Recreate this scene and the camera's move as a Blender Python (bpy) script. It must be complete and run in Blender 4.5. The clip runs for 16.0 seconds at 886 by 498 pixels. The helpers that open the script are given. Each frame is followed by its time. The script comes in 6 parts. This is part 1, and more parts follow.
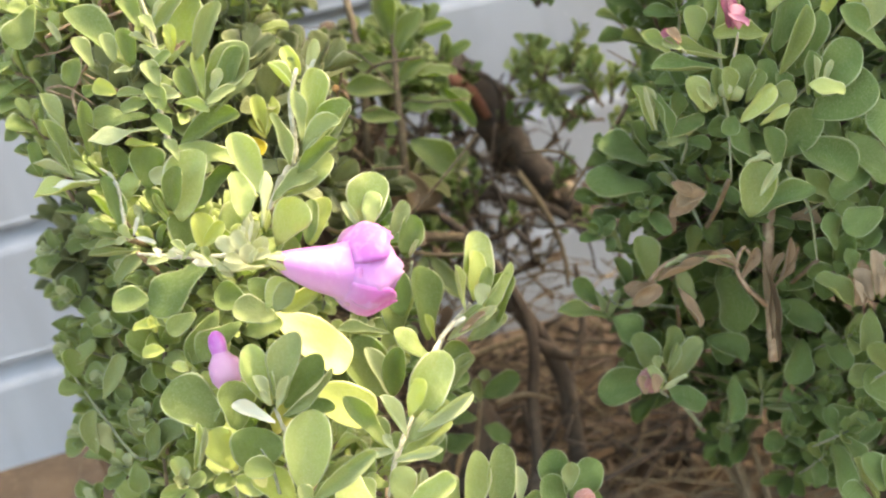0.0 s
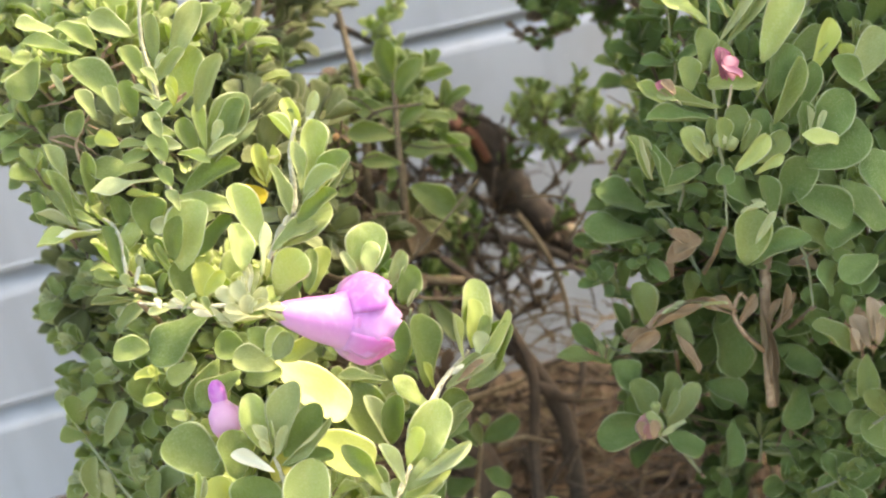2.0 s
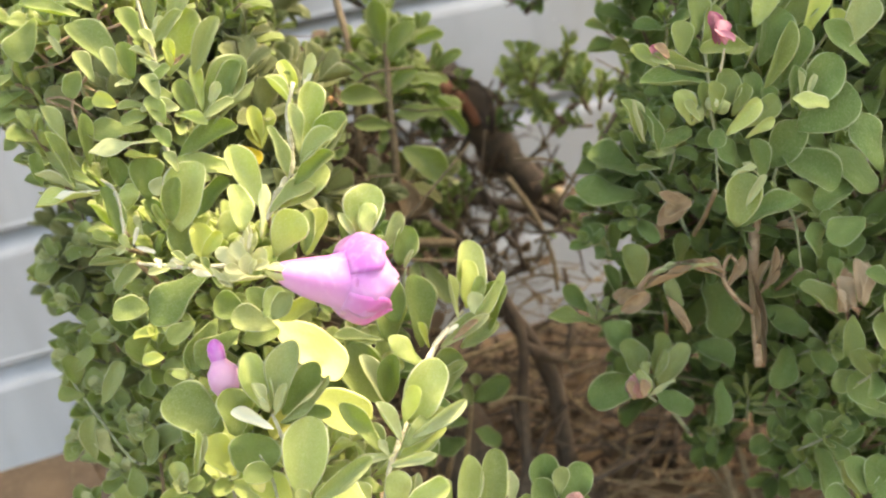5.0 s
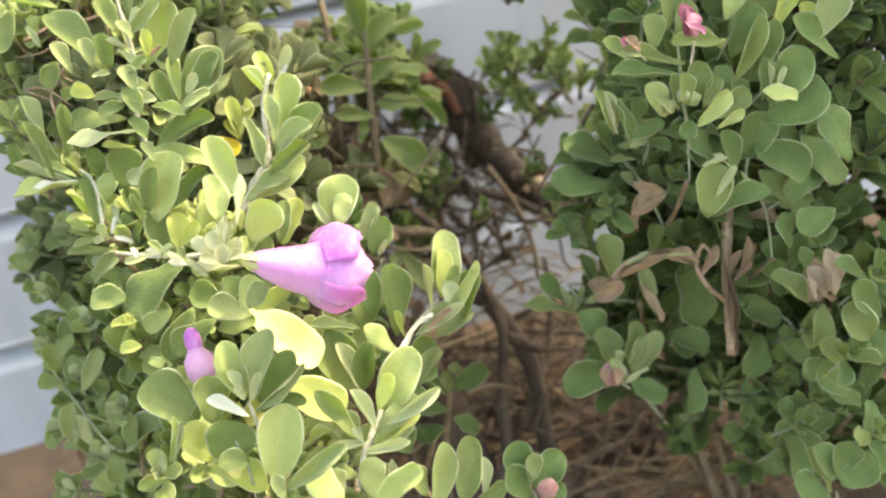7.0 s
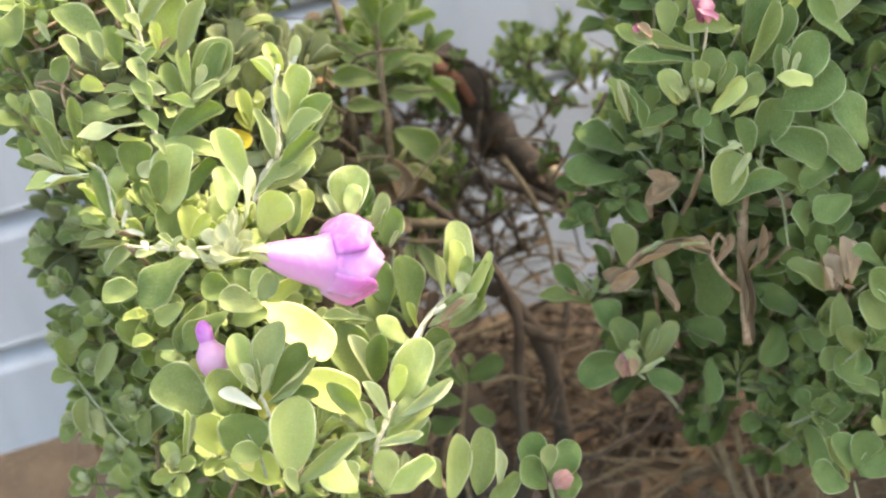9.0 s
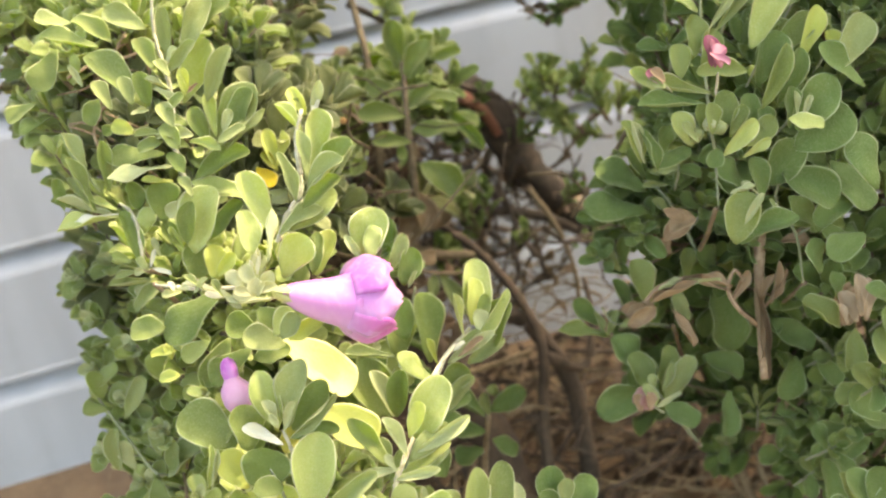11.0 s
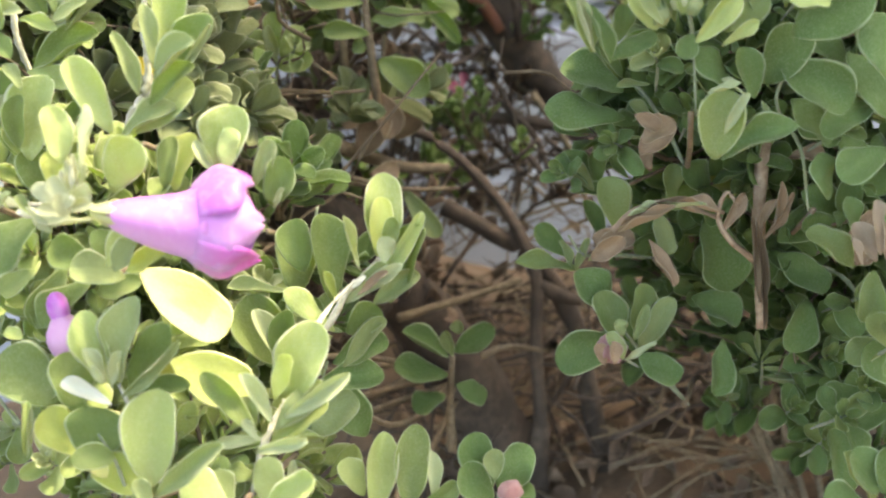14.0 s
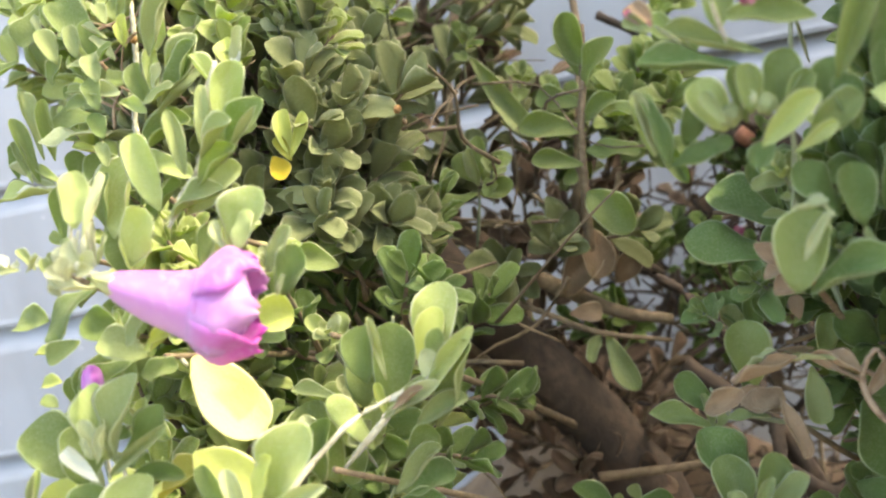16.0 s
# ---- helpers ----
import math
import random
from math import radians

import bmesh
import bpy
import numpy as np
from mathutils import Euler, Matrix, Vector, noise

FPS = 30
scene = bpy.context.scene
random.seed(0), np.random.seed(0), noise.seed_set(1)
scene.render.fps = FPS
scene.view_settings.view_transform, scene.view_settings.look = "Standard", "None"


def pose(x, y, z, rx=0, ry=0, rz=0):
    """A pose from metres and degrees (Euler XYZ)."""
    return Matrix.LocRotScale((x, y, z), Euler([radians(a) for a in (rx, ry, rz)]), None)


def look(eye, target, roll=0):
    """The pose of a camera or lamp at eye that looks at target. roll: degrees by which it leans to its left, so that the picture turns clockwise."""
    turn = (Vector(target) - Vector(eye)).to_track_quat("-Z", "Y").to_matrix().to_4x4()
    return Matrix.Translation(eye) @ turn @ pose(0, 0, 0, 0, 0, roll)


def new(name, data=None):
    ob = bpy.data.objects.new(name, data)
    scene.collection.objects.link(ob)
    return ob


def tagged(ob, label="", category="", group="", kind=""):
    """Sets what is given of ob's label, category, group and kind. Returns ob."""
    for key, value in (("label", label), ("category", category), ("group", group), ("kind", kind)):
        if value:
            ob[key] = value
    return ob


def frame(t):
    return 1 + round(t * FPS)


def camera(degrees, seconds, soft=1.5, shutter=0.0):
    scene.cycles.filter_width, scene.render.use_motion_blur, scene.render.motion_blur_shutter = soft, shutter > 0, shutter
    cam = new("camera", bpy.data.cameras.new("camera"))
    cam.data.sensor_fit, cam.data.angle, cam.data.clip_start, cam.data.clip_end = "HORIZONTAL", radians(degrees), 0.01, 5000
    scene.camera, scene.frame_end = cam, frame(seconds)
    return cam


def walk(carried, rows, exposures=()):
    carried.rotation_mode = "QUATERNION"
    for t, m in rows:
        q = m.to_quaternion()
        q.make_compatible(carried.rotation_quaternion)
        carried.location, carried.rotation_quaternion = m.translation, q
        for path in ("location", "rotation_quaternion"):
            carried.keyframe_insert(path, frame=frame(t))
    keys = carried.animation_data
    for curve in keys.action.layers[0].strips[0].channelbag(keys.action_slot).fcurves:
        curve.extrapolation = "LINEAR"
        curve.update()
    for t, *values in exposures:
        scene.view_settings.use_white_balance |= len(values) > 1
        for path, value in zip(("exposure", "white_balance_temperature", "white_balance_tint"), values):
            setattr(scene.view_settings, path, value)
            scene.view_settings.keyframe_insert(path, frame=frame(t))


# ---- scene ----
# A silvery-leaved shrub with a pink trumpet flower, growing in front of a pale slatted metal wall.
cam = camera(39.24, 16.0, soft=2.2)
cam.data.dof.use_dof, cam.data.dof.focus_distance, cam.data.dof.aperture_fstop = True, 0.232, 27.0
PATH = [
    (0, look((0.0017, 0.0058, 0.2538), (0.2381, 0.9012, -0.1236), -9.55)),
    (0.5, look((0.0002, 0.0062, 0.2540), (0.2345, 0.9024, -0.1229), -9.59)),
    (1, look((-0.0009, 0.0072, 0.2543), (0.2363, 0.9040, -0.1192), -9.61)),
    (1.5, look((0.0009, 0.0064, 0.2545), (0.2409, 0.9016, -0.1210), -9.49)),
    (2, look((0.0030, 0.0042, 0.2569), (0.2429, 0.9093, -0.0943), -9.63)),
    (2.5, look((0.0029, -0.0015, 0.2592), (0.2379, 0.9065, -0.0876), -9.83)),
    (3, look((0.0037, 0.0001, 0.2604), (0.2278, 0.9107, -0.0868), -10.30)),
    (3.5, look((0.0000, -0.0000, 0.2600), (0.2272, 0.9117, -0.0823), -10.00)),
    (4, look((-0.0006, 0.0020, 0.2580), (0.2304, 0.9091, -0.0938), -9.74)),
    (4.5, look((-0.0004, 0.0024, 0.2578), (0.2407, 0.8989, -0.1139), -9.54)),
    (7, look((0.0019, -0.0016, 0.2589), (0.2529, 0.8845, -0.1307), -9.10)),
    (7.5, look((0.0056, 0.0025, 0.2576), (0.2553, 0.8874, -0.1356), -9.29)),
    (8, look((0.0067, -0.0018, 0.2584), (0.2474, 0.8864, -0.1331), -9.73)),
    (8.5, look((0.0030, -0.0002, 0.2573), (0.2421, 0.8870, -0.1374), -9.82)),
    (11, look((0.0064, -0.0059, 0.2634), (0.2182, 0.8965, -0.1119), -10.56)),
    (11.5, look((0.0067, -0.0048, 0.2638), (0.2211, 0.8970, -0.1116), -10.54)),
    (12, look((0.0126, 0.0166, 0.2550), (0.2265, 0.9174, -0.1228), -10.06)),
    (12.5, look((0.0134, 0.0251, 0.2511), (0.2258, 0.9267, -0.1258), -10.08)),
    (13, look((0.0167, 0.0247, 0.2495), (0.2136, 0.9240, -0.1410), -10.78)),
    (13.5, look((0.0241, 0.0283, 0.2459), (0.1932, 0.9338, -0.1432), -11.90)),
    (14, look((0.0472, 0.0338, 0.2379), (0.1731, 0.9298, -0.1879), -11.61)),
    (14.5, look((0.0483, 0.0371, 0.2349), (0.1206, 0.9564, -0.1519), -13.69)),
    (15, look((0.0655, 0.0415, 0.2242), (0.0681, 0.9737, -0.1377), -14.59)),
    (15.5, look((0.0847, 0.0427, 0.2131), (0.0578, 0.9964, -0.0867), -14.04)),
    (16, look((0.1063, 0.0469, 0.2085), (-0.0988, 1.0015, -0.0075), -12.27)),
]
walk(cam, PATH, exposures=[(0.0, 1.09, 8900, 9.6), (3.0, 1.08, 9200, 9.6), (4.5, 1.08, 10000, 9.6), (7.0, 1.12, 8800, 9.6), (8.2, 1.18, 8200, 9.6), (11.0, 1.10, 9900, 9.6), (12.0, 1.10, 10400, 9.6), (13.0, 1.09, 9000, 9.6), (14.2, 1.09, 8000, 9.6), (15.0, 1.03, 8600, 9.6), (16.0, 1.05, 8200, 9.6)])

# ---- world and sun ----
SUN_TO = Vector((0.58, 0.19, 0.79)).normalized()
world = bpy.data.worlds.new("world")
scene.world = world
world.use_nodes = True
wn, wl = world.node_tree.nodes, world.node_tree.links
sky = wn.new("ShaderNodeTexSky")
sky.sky_type = "NISHITA"
sky.sun_disc = False
sky.air_density, sky.dust_density, sky.ozone_density = 0.7, 3.5, 0.6
sky.sun_elevation = math.asin(SUN_TO.z)
sky.sun_rotation = math.atan2(SUN_TO.x, SUN_TO.y)
wl.new(sky.outputs[0], wn["Background"].inputs[0])
wn["Background"].inputs[1].default_value = 0.70
sun = new("sun", bpy.data.lights.new("sun", "SUN"))
sun.data.energy, sun.data.angle, sun.data.color = 4.0, radians(0.6), (1.0, 0.94, 0.82)
sun.matrix_world = look(SUN_TO * 3, (0, 0, 0))

# ---- materials ----


def shader(name):
    mat = bpy.data.materials.new(name)
    mat.use_nodes = True
    nodes, links = mat.node_tree.nodes, mat.node_tree.links
    return mat, nodes, links, nodes["Principled BSDF"], nodes["Material Output"]


def mixed(nodes, links, fac, a, b):
    """A colour mix; a and b are colours or sockets."""
    mix = nodes.new("ShaderNodeMix")
    mix.data_type = "RGBA"
    if isinstance(fac, (int, float)):
        mix.inputs[0].default_value = fac
    else:
        links.new(fac, mix.inputs[0])
    for socket, value in ((mix.inputs[6], a), (mix.inputs[7], b)):
        if isinstance(value, tuple):
            socket.default_value = (*value, 1)
        else:
            links.new(value, socket)
    return mix.outputs[2]


def noise_of(nodes, links, scale, detail=3.0, kind="Object"):
    coord = nodes.new("ShaderNodeTexCoord")
    tex = nodes.new("ShaderNodeTexNoise")
    tex.inputs["Scale"].default_value, tex.inputs["Detail"].default_value = scale, detail
    links.new(coord.outputs[kind], tex.inputs["Vector"])
    return tex.outputs["Fac"]


def ramped(nodes, links, fac, low, high):
    ramp = nodes.new("ShaderNodeMapRange")
    ramp.inputs[1].default_value, ramp.inputs[2].default_value = low, high
    links.new(fac, ramp.inputs[0])
    return ramp.outputs[0]


def bumped(nodes, links, bsdf, height, strength, distance):
    bump = nodes.new("ShaderNodeBump")
    bump.inputs["Strength"].default_value, bump.inputs["Distance"].default_value = strength, distance
    links.new(height, bump.inputs["Height"])
    links.new(bump.outputs[0], bsdf.inputs["Normal"])


def leaf_material(name, dark, light, margin, through_leaf, joined=False, glow=0.4, felt=0.25):
    """Felted leaf: two greens that vary leaf by leaf, mottling, a thin pale hairy rim and midrib, light passing through the blade."""
    mat, nodes, links, bsdf, out = shader(name)
    if joined:
        pick = nodes.new("ShaderNodeNewGeometry").outputs["Random Per Island"]
    else:
        pick = nodes.new("ShaderNodeObjectInfo").outputs["Random"]
    coord = nodes.new("ShaderNodeTexCoord")
    shift = nodes.new("ShaderNodeMath")
    shift.operation = "MULTIPLY"
    shift.inputs[1].default_value = 40.0
    links.new(pick, shift.inputs[0])

    def grain(scale, detail):
        tex = nodes.new("ShaderNodeTexNoise")
        tex.noise_dimensions = "4D"
        tex.inputs["Scale"].default_value, tex.inputs["Detail"].default_value = scale, detail
        links.new(coord.outputs["Object"], tex.inputs["Vector"])
        links.new(shift.outputs[0], tex.inputs["W"])
        return tex.outputs["Fac"]

    unit = 110.0 if joined else 1.0
    patch, mottle, hair = grain(2.2 * unit, 3.0), grain(9.0 * unit, 4.0), grain(55.0 * unit, 2.0)
    rim = nodes.new("ShaderNodeAttribute")
    rim.attribute_name = "margin"
    base = mixed(nodes, links, pick, dark, light)
    base = mixed(nodes, links, ramped(nodes, links, patch, 0.40, 0.72), base, light)
    base = mixed(nodes, links, ramped(nodes, links, mottle, 0.55, 0.95), base, dark)
    base = mixed(nodes, links, ramped(nodes, links, hair, 0.50, 1.0), base, margin)
    rib = ramped(nodes, links, rim.outputs["Fac"], 0.07, -0.35)
    base = mixed(nodes, links, rib, base, margin)
    edge = ramped(nodes, links, rim.outputs["Fac"], 0.89, 0.97)
    base = mixed(nodes, links, edge, base, margin)
    links.new(base, bsdf.inputs["Base Color"])
    bsdf.inputs["Roughness"].default_value = 0.68
    bsdf.inputs["Specular IOR Level"].default_value = 0.28
    bsdf.inputs["Sheen Weight"].default_value = felt
    bsdf.inputs["Sheen Roughness"].default_value = 0.45
    bsdf.inputs["Sheen Tint"].default_value = (0.90, 0.95, 0.66, 1)
    height = nodes.new("ShaderNodeMath")
    height.operation = "MULTIPLY_ADD"
    height.inputs[1].default_value = 0.35
    links.new(hair, height.inputs[0])
    links.new(mottle, height.inputs[2])
    bumped(nodes, links, bsdf, height.outputs[0], 0.45, 0.0006)
    trans = nodes.new("ShaderNodeBsdfTranslucent")
    links.new(mixed(nodes, links, 0.35, through_leaf, base), trans.inputs["Color"])
    mix = nodes.new("ShaderNodeMixShader")
    mix.inputs[0].default_value = glow
    links.new(bsdf.outputs[0], mix.inputs[1])
    links.new(trans.outputs[0], mix.inputs[2])
    links.new(mix.outputs[0], out.inputs[0])
    return mat


TONES = {
    "g": leaf_material("sage_leaf", (0.116, 0.172, 0.052), (0.215, 0.278, 0.098), (0.58, 0.64, 0.40), (0.52, 0.70, 0.10), glow=0.47),
    # G and s: darker copies of the sage leaf, shade put into their colour
    "G": leaf_material("shaded_sage_leaf", (0.064, 0.122, 0.032), (0.114, 0.190, 0.052), (0.40, 0.50, 0.27), (0.27, 0.46, 0.045), glow=0.33),
    "s": leaf_material("half_shaded_sage_leaf", (0.098, 0.158, 0.042), (0.165, 0.238, 0.070), (0.47, 0.54, 0.31), (0.44, 0.63, 0.08), glow=0.45),
    "P": leaf_material("grey_green_leaf", (0.190, 0.250, 0.090), (0.270, 0.332, 0.132), (0.54, 0.61, 0.391), (0.40, 0.52, 0.086), felt=0.35),
    "p": leaf_material("felted_pale_leaf", (0.33, 0.385, 0.195), (0.43, 0.490, 0.265), (0.675, 0.740, 0.514), (0.492, 0.580, 0.112), felt=0.4),
    "w": leaf_material("white_woolly_leaf", (0.63, 0.66, 0.52), (0.73, 0.75, 0.63), (0.80, 0.81, 0.74), (0.62, 0.66, 0.36), felt=0.5),
    "W": leaf_material("pale_woolly_leaf", (0.40, 0.43, 0.235), (0.50, 0.53, 0.32), (0.70, 0.72, 0.52), (0.55, 0.62, 0.20), felt=0.5),
    # l, v and V: brighter copies for lit leaves, sunlight put into their colour
    "l": leaf_material("sunlit_sage_leaf", (0.270, 0.355, 0.105), (0.375, 0.450, 0.165), (0.72, 0.76, 0.54), (0.60, 0.74, 0.13), glow=0.42),
    "v": leaf_material("sunlit_yellow_green_leaf", (0.40, 0.48, 0.11), (0.50, 0.56, 0.17), (0.70, 0.73, 0.46), (0.74, 0.84, 0.16), glow=0.45),
    "V": leaf_material("sunlit_yellow_leaf", (0.68, 0.69, 0.27), (0.74, 0.74, 0.34), (0.78, 0.77, 0.48), (0.92, 0.92, 0.22), glow=0.4),
    "y": leaf_material("yellowing_leaf", (0.288, 0.320, 0.060), (0.384, 0.390, 0.077), (0.538, 0.540, 0.241), (0.576, 0.580, 0.052)),
    "Y": leaf_material("yellow_leaf", (0.62, 0.48, 0.03), (0.70, 0.55, 0.05), (0.68, 0.60, 0.24), (0.9, 0.7, 0.03)),
    "N": leaf_material("pale_dry_leaf", (0.30, 0.235, 0.15), (0.44, 0.36, 0.25), (0.55, 0.47, 0.34), (0.42, 0.30, 0.15), glow=0.2, felt=0.1),
    "n": leaf_material("dry_brown_leaf", (0.17, 0.115, 0.066), (0.31, 0.225, 0.132), (0.46, 0.38, 0.252), (0.34, 0.21, 0.088), glow=0.2, felt=0.1),
}
FILL = leaf_material("sage_foliage", (0.180, 0.252, 0.070), (0.350, 0.425, 0.150), (0.64, 0.68, 0.423), (0.541, 0.726, 0.099), joined=True)
# three dimmer copies of the foliage, with shade put into the colour
FILL_DIM_OLIVE = leaf_material("shade_dimmed_olive_foliage", (0.102, 0.130, 0.050), (0.192, 0.225, 0.092), (0.36, 0.39, 0.23), (0.31, 0.37, 0.07), joined=True, glow=0.3)
FILL_HALF_SHADE = leaf_material("half_shaded_sage_foliage", (0.120, 0.178, 0.056), (0.235, 0.305, 0.108), (0.48, 0.55, 0.31), (0.44, 0.62, 0.09), joined=True)
FILL_SHADE = leaf_material("shaded_green_foliage", (0.068, 0.122, 0.032), (0.135, 0.212, 0.050), (0.38, 0.49, 0.26), (0.28, 0.48, 0.065), joined=True)
FILL_DRY = leaf_material("dry_foliage", (0.075, 0.052, 0.036), (0.19, 0.135, 0.09), (0.25, 0.19, 0.13), (0.24, 0.14, 0.06), joined=True, glow=0.2, felt=0.1)


def wood_material(name, dark, light, scale, felt=0.0):
    mat, nodes, links, bsdf, out = shader(name)
    grain = noise_of(nodes, links, scale, 5.0)
    coarse = noise_of(nodes, links, scale * 0.2, 2.0)
    base = mixed(nodes, links, ramped(nodes, links, grain, 0.3, 0.7), dark, light)
    base = mixed(nodes, links, ramped(nodes, links, coarse, 0.45, 0.7), base, dark)
    links.new(base, bsdf.inputs["Base Color"])
    bsdf.inputs["Roughness"].default_value = 0.85
    bsdf.inputs["Sheen Weight"].default_value = felt
    bumped(nodes, links, bsdf, grain, 0.6, 0.0008)
    return mat


STEMS = {
    "w": wood_material("woolly_stem", (0.30, 0.30, 0.19), (0.50, 0.51, 0.37), 900, 0.5),
    "g": wood_material("green_stem", (0.16, 0.20, 0.10), (0.27, 0.30, 0.18), 800, 0.2),
    "d": wood_material("grey_twig", (0.13, 0.10, 0.058), (0.25, 0.195, 0.117), 700),
    "b": wood_material("dark_bark", (0.042, 0.032, 0.022), (0.105, 0.078, 0.053), 350),
    "r": wood_material("split_red_wood", (0.22, 0.09, 0.05), (0.36, 0.18, 0.11), 300),
    "c": wood_material("fresh_cut_wood", (0.45, 0.33, 0.20), (0.62, 0.50, 0.34), 300),
    "n": wood_material("dry_stalk", (0.20, 0.135, 0.079), (0.38, 0.29, 0.185), 700),
}


def petal_material(name, throat, lobe):
    mat, nodes, links, bsdf, out = shader(name)
    along = nodes.new("ShaderNodeAttribute")
    along.attribute_name = "margin"
    vein = noise_of(nodes, links, 700, 3.0)
    base = mixed(nodes, links, along.outputs["Fac"], throat, lobe)
    base = mixed(nodes, links, ramped(nodes, links, vein, 0.5, 1.1), base, throat)
    links.new(base, bsdf.inputs["Base Color"])
    bsdf.inputs["Roughness"].default_value = 0.5
    bsdf.inputs["Sheen Weight"].default_value = 0.3
    bumped(nodes, links, bsdf, vein, 0.3, 0.0004)
    trans = nodes.new("ShaderNodeBsdfTranslucent")
    links.new(base, trans.inputs["Color"])
    mix = nodes.new("ShaderNodeMixShader")
    mix.inputs[0].default_value = 0.4
    links.new(bsdf.outputs[0], mix.inputs[1])
    links.new(trans.outputs[0], mix.inputs[2])
    links.new(mix.outputs[0], out.inputs[0])
    return mat


PETAL = petal_material("orchid_petal", (0.68, 0.43, 0.68), (0.50, 0.13, 0.52))
PETAL_DEEP = petal_material("magenta_petal", (0.40, 0.16, 0.20), (0.34, 0.05, 0.12))
PETAL_LIP = petal_material("hot_pink_petal", (0.68, 0.43, 0.69), (0.56, 0.05, 0.44))
PETAL_ROSE = petal_material("dusty_rose_petal", (0.60, 0.32, 0.38), (0.46, 0.13, 0.20))
PETAL_PALE = petal_material("pale_pink_petal", (0.70, 0.46, 0.63), (0.58, 0.30, 0.52))
TONES["M"], TONES["k"], TONES["q"], TONES["K"] = PETAL_DEEP, PETAL, PETAL_PALE, PETAL_ROSE
BUDS = {
    "k": PETAL,
    "q": PETAL_PALE,
    "w": TONES["w"],
    "p": TONES["p"],
    "P": TONES["P"],
    "o": wood_material("orange_dry_calyx", (0.30, 0.15, 0.05), (0.48, 0.30, 0.12), 900),
    "r": wood_material("pink_bud", (0.36, 0.15, 0.15), (0.46, 0.26, 0.22), 900, 0.3),
    "R": wood_material("dusky_red_bud", (0.26, 0.09, 0.09), (0.42, 0.24, 0.17), 800, 0.3),
}


def paint_material():
    """Off-white painted metal with faint dirt runs, dust and a few specks."""
    mat, nodes, links, bsdf, out = shader("painted_metal")
    coord = nodes.new("ShaderNodeTexCoord")
    stretch = nodes.new("ShaderNodeMapping")
    stretch.inputs["Scale"].default_value = (60, 60, 9)
    links.new(coord.outputs["Object"], stretch.inputs[0])
    runs = nodes.new("ShaderNodeTexNoise")
    runs.inputs["Scale"].default_value, runs.inputs["Detail"].default_value = 1.0, 4.0
    links.new(stretch.outputs[0], runs.inputs["Vector"])
    dust = noise_of(nodes, links, 30, 5.0)
    speck = noise_of(nodes, links, 260, 1.0)
    base = mixed(nodes, links, ramped(nodes, links, runs.outputs["Fac"], 0.45, 0.8), (0.375, 0.418, 0.445), (0.315, 0.350, 0.370))
    base = mixed(nodes, links, ramped(nodes, links, dust, 0.5, 0.9), base, (0.305, 0.325, 0.325))
    base = mixed(nodes, links, ramped(nodes, links, speck, 0.76, 0.8), base, (0.6, 0.6, 0.6))
    links.new(base, bsdf.inputs["Base Color"])
    bsdf.inputs["Roughness"].default_value = 0.42
    bumped(nodes, links, bsdf, dust, 0.08, 0.001)
    return mat


PAINT = paint_material()


def soil_material():
    mat, nodes, links, bsdf, out = shader("dry_soil")
    clod = noise_of(nodes, links, 60, 6.0)
    grain = noise_of(nodes, links, 600, 4.0)
    patch = noise_of(nodes, links, 9, 3.0)
    base = mixed(nodes, links, ramped(nodes, links, clod, 0.3, 0.7), (0.085, 0.060, 0.037), (0.18, 0.125, 0.074))
    base = mixed(nodes, links, ramped(nodes, links, grain, 0.5, 0.75), base, (0.21, 0.148, 0.088))
    base = mixed(nodes, links, ramped(nodes, links, patch, 0.4, 0.7), base, (0.125, 0.086, 0.050))
    links.new(base, bsdf.inputs["Base Color"])
    bsdf.inputs["Roughness"].default_value = 0.95
    bumped(nodes, links, bsdf, clod, 0.9, 0.004)
    return mat


SOIL = soil_material()

# ---- mesh makers ----
MM = 0.001


def mesh_of(name, verts, faces, mat, margin=None, smooth=True):
    me = bpy.data.meshes.new(name)
    me.from_pydata([tuple(v) for v in verts], [], faces)
    me.materials.append(mat)
    if smooth:
        me.polygons.foreach_set("use_smooth", [True] * len(me.polygons))
    if margin is not None:
        att = me.attributes.new("margin", "FLOAT", "POINT")
        att.data.foreach_set("value", np.asarray(margin, dtype=np.float32))
    me.update()
    return me


def part(name, me, parent, label=""):
    ob = new(name, me)
    ob.parent = parent
    return tagged(ob, label)


def thing(name, label, category, place=(0, 0, 0), kind="", group=""):
    ob = new(name)
    ob.location = place
    return tagged(ob, label, category, group, kind)


